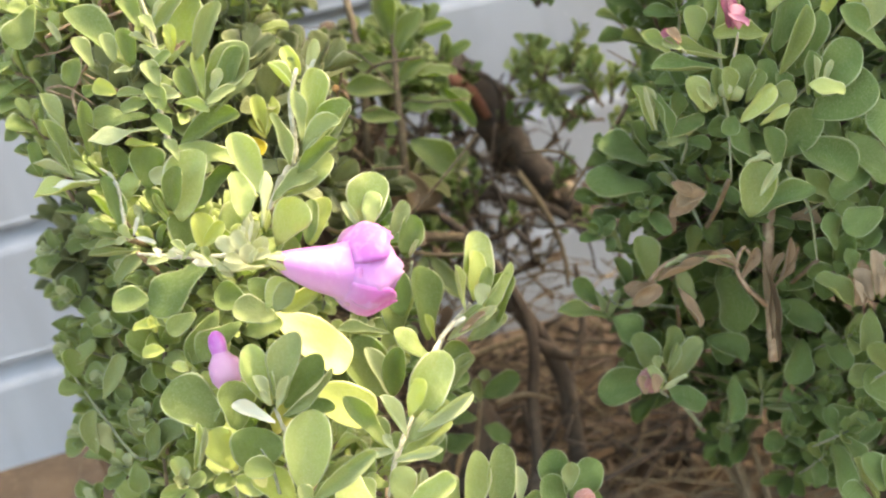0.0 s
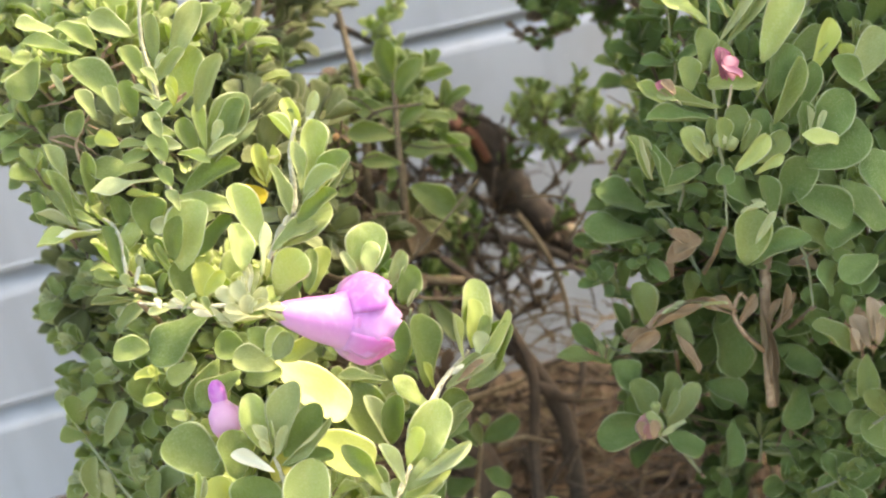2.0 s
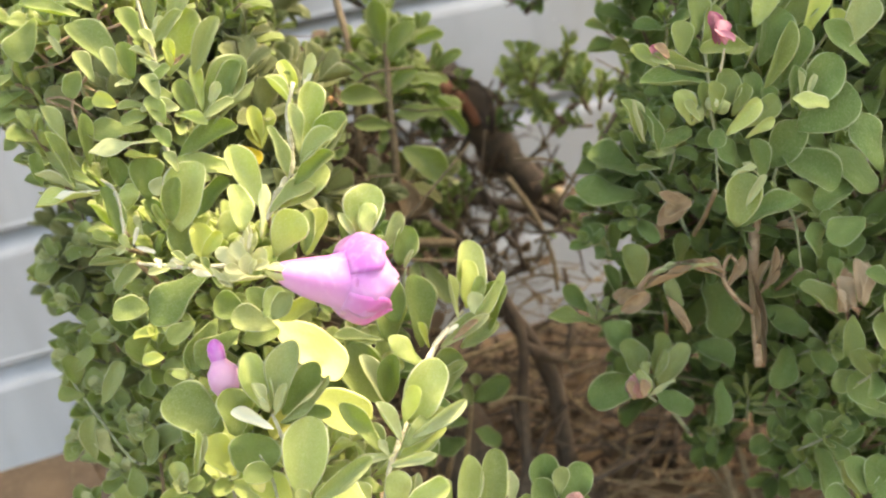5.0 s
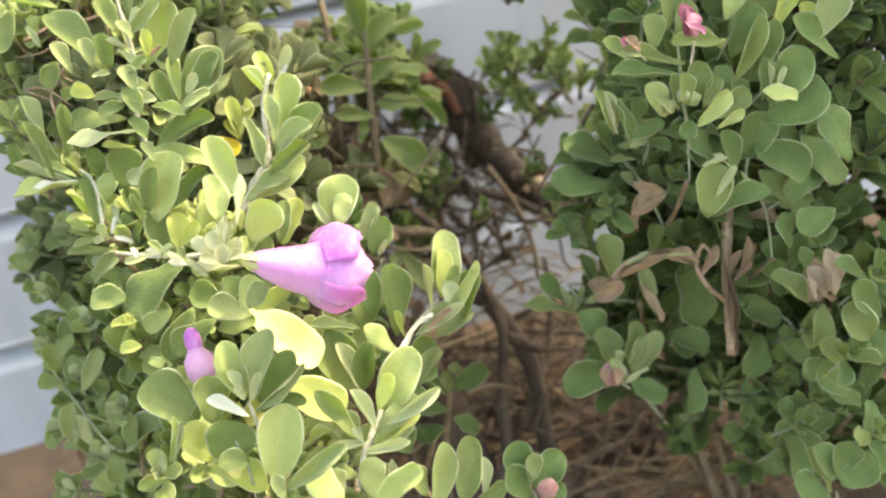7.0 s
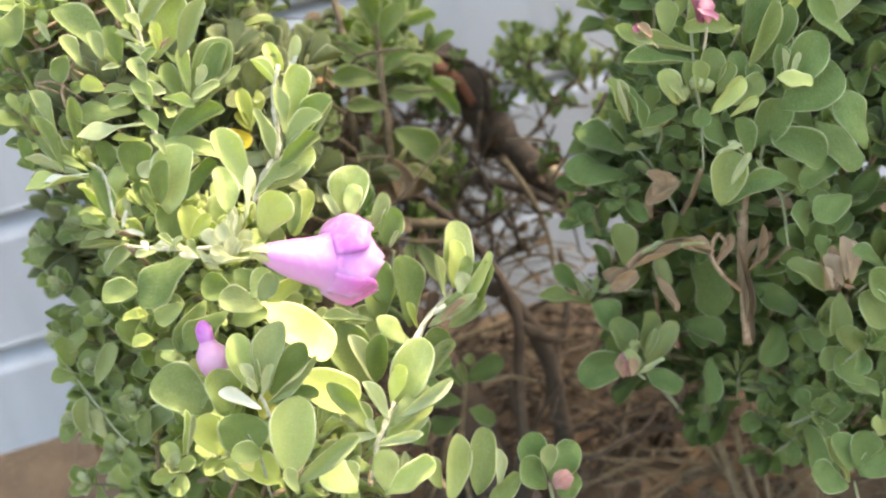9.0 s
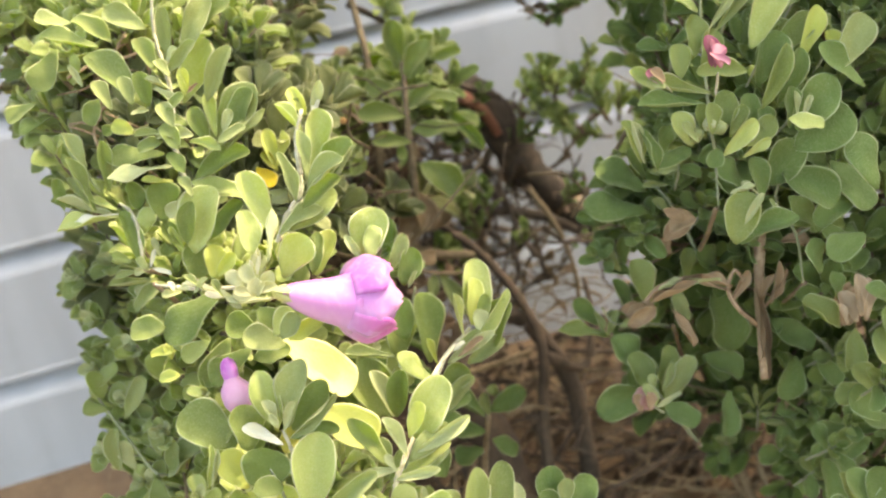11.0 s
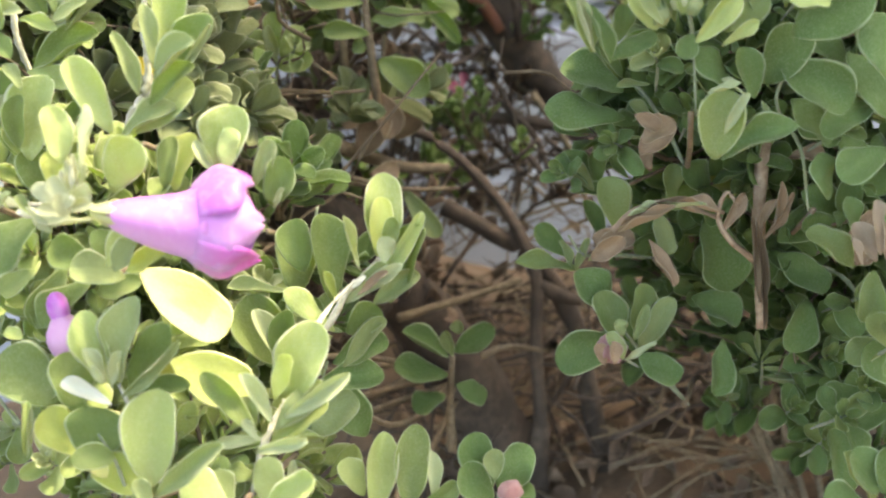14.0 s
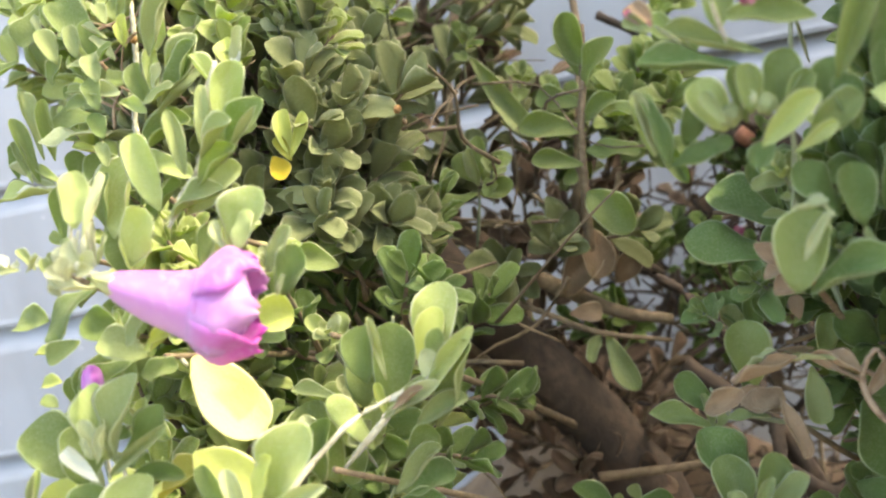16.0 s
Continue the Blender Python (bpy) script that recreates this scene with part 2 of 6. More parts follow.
def leaf_arrays(stations, around, wedge, blunt, cup, bend, thick, wave, skew=0.0, fold=0.14):
    """A closed spatulate blade one unit long and one wide: base at the origin, tip on +y, upper face on +z.
    wedge: how slowly it widens from the base; blunt: how square the rounded tip is; skew: how far the midrib bows sideways."""
    verts, margin, faces = [], [], []
    ring = 2 * around

    def outline(u):
        return u ** wedge * math.sqrt(max(0.0, 1 - u ** blunt))

    most = max(outline(k / 100) for k in range(101))
    for i in range(stations + 1):
        u = 1 - (1 - i / stations) ** 1.8
        w = max(0.5 * outline(u) / most, 0.05 if u < 0.5 else 0.012)
        for k in range(ring):
            a = 2 * math.pi * k / ring
            x = math.cos(a) * w * (1 + 0.05 * math.sin(7 * u + 40 * skew + (2.0 if math.cos(a) > 0 else 5.0)))
            edge = abs(math.cos(a))
            crease = math.sqrt(x * x + 0.004) - 0.063
            lift = cup * (x * x) * 1.6 + fold * crease * (1.2 - 0.7 * u) + bend * (u * u - 0.35 * u)
            lift += wave * (math.sin(8 * u + 2) * x + 0.35 * math.sin(5.1 * u - 3) * abs(x))
            z = lift + math.sin(a) * thick * (0.35 + 0.65 * math.sin(math.pi * min(1, u + 0.12)))
            verts.append((x + skew * math.sin(math.pi * u) * (0.6 + 0.4 * u), u, z))
            margin.append(max(edge, 1.0 if i == stations else 0.0))
    for i in range(stations):
        for k in range(ring):
            a, b = i * ring + k, i * ring + (k + 1) % ring
            faces.append((a, b, b + ring, a + ring))
    faces.append(tuple(range(ring - 1, -1, -1)))
    faces.append(tuple(range(stations * ring, (stations + 1) * ring)))
    return np.array(verts), faces, np.array(margin)


# wedge, blunt, cup, bend, wave, skew
SHAPES = [leaf_arrays(12, 7, e, q, c, b, 0.024, w, k) for e, q, c, b, w, k in (
    (0.62, 3.0, 0.34, 0.12, 0.10, 0.04),
    (0.55, 2.7, 0.46, -0.10, -0.12, -0.05),
    (0.74, 3.4, 0.22, 0.20, 0.14, 0.02),
    (0.58, 2.6, 0.58, 0.06, 0.08, -0.07),
    (0.50, 2.3, 0.36, 0.20, -0.14, 0.06),
    (0.66, 3.2, -0.15, -0.15, 0.16, 0.00),
    (0.56, 3.6, 0.30, 0.10, 0.07, 0.03),
    (0.70, 2.8, 0.42, 0.26, 0.12, -0.05),
    (0.52, 2.9, 0.20, -0.05, 0.18, 0.05),
)]
LEAVES = {}
for tone, mat in TONES.items():
    LEAVES[tone] = [mesh_of("leaf_blade", v, f, mat, m) for v, f, m in SHAPES]
# leaf faces are aimed at the camera's side, leaning towards the sun
TOWARD_VIEW = (Vector((-0.2, -0.86, 0.46)) * 0.8 + SUN_TO * 0.42).normalized()
picker = random.Random(11)


def leaf(stem, base, tip, width, tone="g", turn=0, shape=None):
    """One leaf from base to tip (millimetres); its face turns towards the camera and the sun, then about its midrib by
    so many degrees.
    """
    b, t = Vector(base) * MM, Vector(tip) * MM
    along = t - b
    long = along.length
    along.normalize()
    face = (TOWARD_VIEW - along * TOWARD_VIEW.dot(along)).normalized()
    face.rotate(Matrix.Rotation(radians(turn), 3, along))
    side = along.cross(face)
    ob = new("petal" if tone in "kMqK" else "leaf", LEAVES[tone][picker.randrange(len(SHAPES)) if shape is None else shape])
    ob.parent = stem
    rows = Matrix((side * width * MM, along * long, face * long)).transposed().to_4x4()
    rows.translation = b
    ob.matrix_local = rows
    return ob


def rosette(plant, place, axis, size, pairs, tones, seed):
    """A shoot tip: crossed pairs of leaves round a short stem, wide below and small and upright at the heart. Millimetres."""
    rnd = random.Random(seed)
    up, at = Vector(axis).normalized(), Vector(place)
    side = up.orthogonal().normalized()
    side.rotate(Matrix.Rotation(rnd.uniform(0, 3.14), 3, up))
    stem = branch(plant, [at - up * size * 1.6 + Vector((0, size * 0.5, -size * 0.4)), at - up * size * 0.8, at], 1.2, 0.7, "g")
    for k in range(pairs):
        f = k / max(1, pairs - 1)
        for way in (0, 1):
            out = side.copy()
            out.rotate(Matrix.Rotation(k * 1.45 + way * 3.14 + rnd.uniform(-0.35, 0.35), 3, up))
            lift = 0.15 + 1.5 * f + rnd.uniform(-0.15, 0.25)
            along = (out + up * lift).normalized()
            long = size * (1.0 - 0.55 * f) * rnd.uniform(0.85, 1.12)
            base = at - up * size * 0.55 * (1 - f)
            face = (up * 0.9 - out * 0.35 * lift + Vector((rnd.uniform(-0.3, 0.3), rnd.uniform(-0.4, 0.1), rnd.uniform(-0.1, 0.3)))).normalized()
            face = (face - along * face.dot(along)).normalized()
            ob = new("leaf", LEAVES[tones[min(len(tones) - 1, int(f * len(tones)))]][rnd.randrange(len(SHAPES))])
            ob.parent = stem
            width = long * rnd.uniform(0.50, 0.66)
            rows = Matrix((along.cross(face) * width * MM, along * long * MM, face * long * MM)).transposed().to_4x4()
            rows.translation = base * MM
            ob.matrix_local = rows
    return stem


def tube_arrays(points, radii, sides, rough=0.0, seed=0):
    """A closed tapering tube along points, with knobbly radius."""
    rnd = random.Random(seed)
    pts = [Vector(p) for p in points]
    verts, faces = [], []
    for i, p in enumerate(pts):
        d = (pts[min(i + 1, len(pts) - 1)] - pts[max(i - 1, 0)]).normalized()
        u = d.orthogonal().normalized()
        v = d.cross(u)
        for k in range(sides):
            a = 2 * math.pi * k / sides
            r = radii[i] * (1 + rough * rnd.uniform(-1, 1))
            verts.append(p + (u * math.cos(a) + v * math.sin(a)) * r)
    for i in range(len(pts) - 1):
        for k in range(sides):
            a, b = i * sides + k, i * sides + (k + 1) % sides
            faces.append((a, b, b + sides, a + sides))
    faces.append(tuple(range(sides - 1, -1, -1)))
    faces.append(tuple(range((len(pts) - 1) * sides, len(pts) * sides)))
    return verts, faces


def smooth_line(points, steps=5):
    """A Catmull-Rom line through the points."""
    p = [Vector(q) for q in points]
    p = [p[0] * 2 - p[1]] + p + [p[-1] * 2 - p[-2]]
    line = []
    for i in range(1, len(p) - 2):
        for k in range(steps):
            s = k / steps
            a, b, c, d = p[i - 1], p[i], p[i + 1], p[i + 2]
            line.append(0.5 * (2 * b + (c - a) * s + (2 * a - 5 * b + 4 * c - d) * s * s + (3 * b - a - 3 * c + d) * s ** 3))
    line.append(p[-2])
    return line


def branch(plant, points, thick0, thick1, tone, name="branch", label=""):
    """A stem through the points (millimetres), tapering from one thickness to the other."""
    line = smooth_line([Vector(p) * MM for p in points])
    n = len(line) - 1
    radii = [(thick0 + (thick1 - thick0) * i / n) * MM / 2 for i in range(n + 1)]
    if tone in "wg":
        radii = [r * min(0.6, 0.2 + 2.2 * i / n) for i, r in enumerate(radii)]
    v, f = tube_arrays(line, radii, 8, 0.28 if tone == "w" else 0.12, n)
    return part(name, mesh_of(name, v, f, STEMS[tone]), plant, label)


def bud(stem, place, size, tone):
    """A small closed bud of overlapping scales."""
    bm = bmesh.new()
    bmesh.ops.create_icosphere(bm, subdivisions=3, radius=0.5)
    for v in bm.verts:
        a = math.atan2(v.co.y, v.co.x)
        v.co *= 1 + 0.10 * math.sin(5 * a + 6 * v.co.z) + 0.05 * math.sin(11 * a - 9 * v.co.z) + 0.12 * noise.noise(v.co * 6 + Vector(place))
        v.co.z *= 1.15
    me = bpy.data.meshes.new("bud")
    bm.to_mesh(me)
    bm.free()
    me.materials.append(BUDS[tone])
    me.polygons.foreach_set("use_smooth", [True] * len(me.polygons))
    ob = part("bud", me, stem)
    ob.matrix_local = Matrix.Translation(Vector(place) * MM) @ pose(0, 0, 0, 30, 40, 0) @ Matrix.Diagonal((size * MM, size * MM, size * MM, 1))
    return ob


# ---- the large structure ----
GROUND = 0.004


def ground_sheet():
    verts, faces = [], []
    xs = [-400, -40, -4, -1.2] + [-0.6 + 0.012 * i for i in range(101)] + [1.2, 4, 40, 400]
    ys = [-400, -40, -4, -1.2] + [-0.4 + 0.012 * i for i in range(76)] + [1.2, 4, 40, 400]
    for y in ys:
        for x in xs:
            near = abs(x) < 1 and abs(y) < 1
            # mound shaped to cover the wall's foot as the camera sees it
            view_mound = 0.062 * math.exp(-((x - 0.06) / 0.042) ** 2) * min(1.0, max(0.0, (y - 0.35) / 0.09)) * near
            even = min(1.0, max(0.0, (x + 0.02) / 0.03))
            z = GROUND + 0.0035 * (1 - even) * near + view_mound + even * (noise.noise(Vector((x * 14, y * 14, 3))) * 0.006 + noise.noise(Vector((x * 60, y * 60, 8))) * 0.003 if near else -0.001)
            verts.append((x, y, z))
    w = len(xs)
    for j in range(len(ys) - 1):
        for i in range(w - 1):
            faces.append((j * w + i, j * w + i + 1, (j + 1) * w + i + 1, (j + 1) * w + i))
    ob = new("ground", mesh_of("ground", verts, faces, SOIL))
    return tagged(ob, "dry brown soil littered with twigs below the wall", "ground", kind="structure")


ground_sheet()

WALL_Y, PITCH, FIRST, SLATS = 0.487, 0.0545, -0.001, 20


def slat_mesh():
    """Lapped metal slat: flat face, rolled upward ledge along its top, and a drip lip over the slat below."""
    p = PITCH
    outline = [(0.0045, -0.001), (0.0002, -0.001), (-0.0003, 0.0006), (0.0, 0.002), (0.0, p - 0.0115), (0.0006, p - 0.0095), (0.0020, p - 0.0078), (0.0072, p - 0.0010), (0.0085, p + 0.003), (0.012, p + 0.003), (0.012, 0.004), (0.0045, 0.004)]
    verts, faces, n = [], [], len(outline)
    for x in (-2.2, 2.2):
        verts += [(x, y, z) for y, z in outline]
    for k in range(n):
        faces.append((k, (k + 1) % n, n + (k + 1) % n, n + k))
    faces.append(tuple(range(n - 1, -1, -1)))
    faces.append(tuple(range(n, 2 * n)))
    return mesh_of("slat", verts, faces, PAINT, smooth=False)


def build_wall():
    bm = bmesh.new()
    bmesh.ops.create_cube(bm, size=1)
    bmesh.ops.scale(bm, vec=(4.4, 0.03, SLATS * PITCH + 0.02), verts=bm.verts)
    bmesh.ops.translate(bm, vec=(0, WALL_Y + 0.013 + 0.015, FIRST + (SLATS * PITCH + 0.02) / 2), verts=bm.verts)
    me = bpy.data.meshes.new("wall")
    bm.to_mesh(me)
    bm.free()
    me.materials.append(PAINT)
    ob = tagged(new("wall", me), "pale grey-white metal wall of lapped horizontal slats", "wall", kind="structure")
    me = slat_mesh()
    for i in range(SLATS):
        s = part("slat", me, ob)
        s.location = (0, WALL_Y, FIRST + i * PITCH)


build_wall()

# ---- the shrubs ----
shrub = thing("sage_shrub", "sunlit silvery sage shrub with pink trumpet flower and woolly leaves", "shrub")
shrub_b = thing("sage_shrub", "shaded green sage shrub with dull red buds and dry flower stalks", "shrub")
seedling = thing("sage_seedling", "small deep-green sage seedling growing from the shaded soil", "seedling")
shoot = thing("sage_seedling", "low sage shoot with a round dusky pink bud on the soil", "seedling")


def leaf_cloud(name, plant, sprigs, mat, label, stem_tone="d", leaves=9, size=(5.0, 9.0), seed=1, detail=(6, 3)):
    """Many small sprigs joined: each is a thin twig with leaves in loose pairs along it."""
    rnd = random.Random(seed)
    lv, lf, lm = leaf_arrays(detail[0], detail[1], 0.6, 2.9, 0.4, 0.1, 0.03, 0.08, 0.03)
    lf4 = np.array([q for q in lf if len(q) == 4])
    caps = [q for q in lf if len(q) != 4]
    V, F, M, SV, SF = [], [], [], [], []
    count = scount = 0
    for base, way in sprigs:
        base, way = Vector(base), Vector(way)
        line = [base + way * s + Vector((rnd.uniform(-1, 1), rnd.uniform(-1, 1), rnd.uniform(-1, 1))) * way.length * 0.05 for s in (0, 0.35, 0.7, 1)]
        tv, tf = tube_arrays(line, [0.0007, 0.0006, 0.0005, 0.0003], 4)
        SV += tv
        SF += [tuple(i + scount for i in q) for q in tf]
        scount += len(tv)
        up = way.normalized()
        side0 = up.orthogonal().normalized()
        side0.rotate(Matrix.Rotation(rnd.uniform(0, 6.28), 3, up))
        for k in range(leaves):
            s = 0.25 + 0.8 * k / leaves
            at = base + way * min(1, s)
            out_way = side0.copy()
            out_way.rotate(Matrix.Rotation(k * 2.4 + rnd.uniform(-0.4, 0.4), 3, up))
            lean = rnd.uniform(0.35, 0.9) if s < 0.85 else rnd.uniform(0.9, 1.8)
            along = (out_way + up * lean + Vector((0, 0, 0.25))).normalized()
            face = (up * 0.6 - out_way * 0.3 + SUN_TO * 0.4 + Vector((rnd.uniform(-0.6, 0.6), rnd.uniform(-1.0, 0.1), rnd.uniform(-0.2, 0.7)))).normalized()
            face = (face - along * face.dot(along)).normalized()
            across = along.cross(face)
            long = rnd.uniform(*size) * MM * (0.75 if s > 0.9 else 1)
            wide = long * rnd.uniform(0.40, 0.62)
            basis = np.array([across * wide, along * long, face * long])
            V.append(lv @ basis + np.array(at))
            F.append(lf4 + count)
            M.append(lm)
            count += len(lv)
    verts = np.concatenate(V)
    faces = np.concatenate(F).tolist()
    ob = part(name, mesh_of(name, verts, faces, mat, np.concatenate(M)), plant, label)
    tagged(ob, kind="stuff")
    tw = part("brushwood", mesh_of("brushwood", SV, SF, STEMS[stem_tone]), plant)
    tagged(tw, kind="stuff")
    return ob


def in_shrub(p):
    """The sunlit shrub's flank is cut along two of the camera's sight lines past the open strip of wall; higher up it
    spreads over it.
    """
    flank = max(-0.015 - (p.y - 0.18) * 0.086, 0.015 - (p.y - 0.18) * 0.31) + 0.008
    return p.z > 0.192 or p.x > flank


def blob(centre, radii, count, seed, long=(14, 26), rise=0.6, hollow=0.35):
    """Twig bases and ways spread through an ellipsoid (millimetres), growing outward and up."""
    rnd = random.Random(seed)
    made = []
    while len(made) < count:
        q = Vector((rnd.uniform(-1, 1), rnd.uniform(-1, 1), rnd.uniform(-1, 1)))
        if not hollow < q.length < 1:
            continue
        at = Vector((centre[0] + q.x * radii[0], centre[1] + q.y * radii[1], centre[2] + q.z * radii[2])) * MM
        if at.z < 0.008 or at.y > WALL_Y - 0.02:
            continue
        way = (q.normalized() * 0.8 + Vector((rnd.uniform(-0.5, 0.5), rnd.uniform(-0.6, 0.3), rise))).normalized() * rnd.uniform(*long) * MM
        tip = at + way
        if tip.y > WALL_Y - 0.004 or tip.z < 0.01 or not (in_shrub(at) and in_shrub(tip)):
            continue
        made.append((at, way))
    return made


def flower(stem, base, mouth, up, length, radius):
    """A trumpet flower: a swelling tube and five rounded, slightly crumpled lobes. Millimetres."""
    b, axis = Vector(base) * MM, (Vector(mouth) - Vector(base)).normalized()
    u = (Vector(up) - axis * Vector(up).dot(axis)).normalized()
    v = axis.cross(u)
    length, radius = length * MM, radius * MM

    def place(s, ang, r):
        return b + axis * (s * length) - u * (0.05 * length * math.sin(math.pi * min(1.0, s))) + (u * math.cos(ang) + v * math.sin(ang)) * r

    profile = ((0, 0.21), (0.05, 0.29), (0.15, 0.385), (0.27, 0.48), (0.40, 0.555), (0.50, 0.62), (0.56, 0.70), (0.62, 0.87), (0.70, 0.98), (0.80, 1.0), (0.90, 0.92), (1.0, 0.76), (1.1, 0.62))

    def swell(s):
        for (s0, r0), (s1, r1) in zip(profile, profile[1:]):
            if s <= s1:
                return radius * (r0 + (r1 - r0) * (s - s0) / (s1 - s0))
        return radius * 0.93

    verts, faces, margin, n = [], [], [], 20
    rings = [(s / 14 * 0.60, 1) for s in range(15)] + [(s / 14 * 0.60, 0.90) for s in range(14, -1, -1)]
    for s, k in rings:
        for i in range(n):
            a = 2 * math.pi * i / n
            verts.append(place(s, a, swell(s) * k * (1 + 0.05 * math.cos(5 * a))))
            margin.append(max(0.0, min(1.0, 0.36 + 0.58 * math.cos(a) + 0.30 * s)) * 0.9)
    for j in range(len(rings) - 1):
        for i in range(n):
            faces.append((j * n + i, j * n + (i + 1) % n, (j + 1) * n + (i + 1) % n, (j + 1) * n + i))
    tube = part("flower", mesh_of("flower", verts, faces, PETAL, margin), stem, "lilac-pink trumpet flower with a pale tube")
    lobes = ((0, 1.16, 0.93), (74, 1.0, 0.99), (146, 0.97, 1.03), (214, 0.97, 1.02), (286, 1.0, 0.98))
    for mid, tall, reach in lobes:
        verts, faces, margin = [], [], []
        rows, cols = 14, 16
        for side in (0, 1):
            for j in range(rows + 1):
                t = j / rows
                half = radians(56) * math.sqrt(max(0.0, 1 - (max(0.0, t - 0.50) / 0.52) ** 2))
                for i in range(cols + 1):
                    q = 2 * i / cols - 1
                    a = radians(mid) + q * half
                    crumple = noise.noise(Vector((q * 1.7 + mid, t * 2.4, 1.3))) * 0.15 + noise.noise(Vector((q * 4.5, t * 5 + mid, 7.7))) * 0.06
                    s = 0.55 + (reach - 0.55) * t + (0.05 * noise.noise(Vector((q * 3.1, mid, 4.2))) - 0.05 * q * q) * t
                    r = swell(s) * (1 + (tall - 1) * math.sin(math.pi * min(1.0, t * 1.1))) * (1.015 + 0.02 * t) * (1 + min(1.0, 2.5 * t) * (0.0 if mid == 0 else 0.065 if mid in (146, 214) else 0.025))
                    r *= 1 + crumple * t ** 0.7 - 0.07 * q * q * t + 0.05 * math.cos(2 * math.pi * q) * t * (1 - t)
                    r -= 0.00022 * side + 0.0001 * (mid % 5) * t
                    verts.append(place(s, a, r))
                    tube_tone = max(0.0, min(1.0, 0.36 + 0.58 * math.cos(a) + 0.165)) * 0.9
                    lobe_tone = 0.95 if mid == 0 else 1.0 if mid in (146, 214) else 0.30 + 0.6 * q * q
                    # pale blotches stand for highlights, painted into the lobe colour
                    pale = 0.35 * max(0.0, noise.noise(Vector((q * 1.6 + 3, t * 1.8, mid))))
                    margin.append(max(0.0, tube_tone + (lobe_tone - tube_tone) * t ** (0.5 if mid == 0 else 0.8) - pale * t))
        w, off = cols + 1, (rows + 1) * (cols + 1)
        for j in range(rows):
            for i in range(cols):
                p = j * w + i
                faces.append((p, p + 1, p + w + 1, p + w))
                faces.append((off + p + w, off + p + w + 1, off + p + 1, off + p))
        rim = [i for i in range(w)] + [j * w + w - 1 for j in range(1, rows + 1)] + [rows * w + i for i in range(w - 2, -1, -1)] + [j * w for j in range(rows - 1, 0, -1)]
        for k, p in enumerate(rim):
            p2 = rim[(k + 1) % len(rim)]
            faces.append((p2, p, p + off, p2 + off))
        part("petal", mesh_of("petal", verts, faces, PETAL_LIP if mid in (146, 214) else PETAL, margin), tube)
    verts, faces, margin = [], [], []
    for k in range(5):
        a = 2 * math.pi * (k + 0.5) / 5
        o = len(verts)
        for da, s, r in ((-0.5, -0.12, 0.09), (0.5, -0.12, 0.09), (0.5, 0.0, 0.215), (0, 0.10, 0.25), (-0.5, 0.0, 0.215), (0, -0.01, 0.25)):
            verts.append(place(s, a + da, radius * r))
            margin.append(0.5)
        for q in ((0, 1, 5), (1, 2, 5), (2, 3, 5), (3, 4, 5), (4, 0, 5)):
            faces.append(tuple(o + i for i in q))
    part("calyx", mesh_of("calyx", verts, faces, TONES["p"], margin), tube, "woolly pale green calyx")
    return tube


def closed_flower(stem, base, tip, width):
    """A flower not yet open: a pale pleated bulb with a darker furled cap. Millimetres."""
    b, axis = Vector(base) * MM, (Vector(tip) - Vector(base)) * MM
    u = axis.orthogonal().normalized()
    v = axis.normalized().cross(u)
    bulb = ((0.0, 0.30), (0.08, 0.66), (0.20, 0.92), (0.36, 1.0), (0.48, 0.88), (0.57, 0.62), (0.64, 0.46), (0.70, 0.42))
    cap = ((0.58, 0.40), (0.66, 0.46), (0.76, 0.50), (0.86, 0.47), (0.94, 0.36), (1.0, 0.14))
    ob = None
    for name, profile, mat in (("flower", bulb, PETAL_PALE), ("cap", cap, PETAL)):
        verts, faces, margin, n = [], [], [], 20
        for s, r in profile:
            for i in range(n):
                a = 2 * math.pi * i / n + 0.9 * s
                k = r * width * MM * 0.5 * (1 + 0.10 * math.cos(4 * a + 2 * s) + 0.05 * math.sin(3 * a + 9 * s))
                verts.append(b + axis * s + u * math.cos(a) * k + v * math.sin(a) * k)
                margin.append(min(1.0, 0.1 + 0.9 * s + 0.2 * math.cos(4 * a)))
        for j in range(len(profile) - 1):
            for i in range(n):
                faces.append((j * n + i, j * n + (i + 1) % n, (j + 1) * n + (i + 1) % n, (j + 1) * n + i))
        faces.append(tuple(range(n - 1, -1, -1)))
        faces.append(tuple(range((len(profile) - 1) * n, len(profile) * n)))
        me = mesh_of(name, verts, faces, mat, margin)
        ob = part(name, me, ob or stem, "" if ob else "pale pink flower not yet open")
    return ob


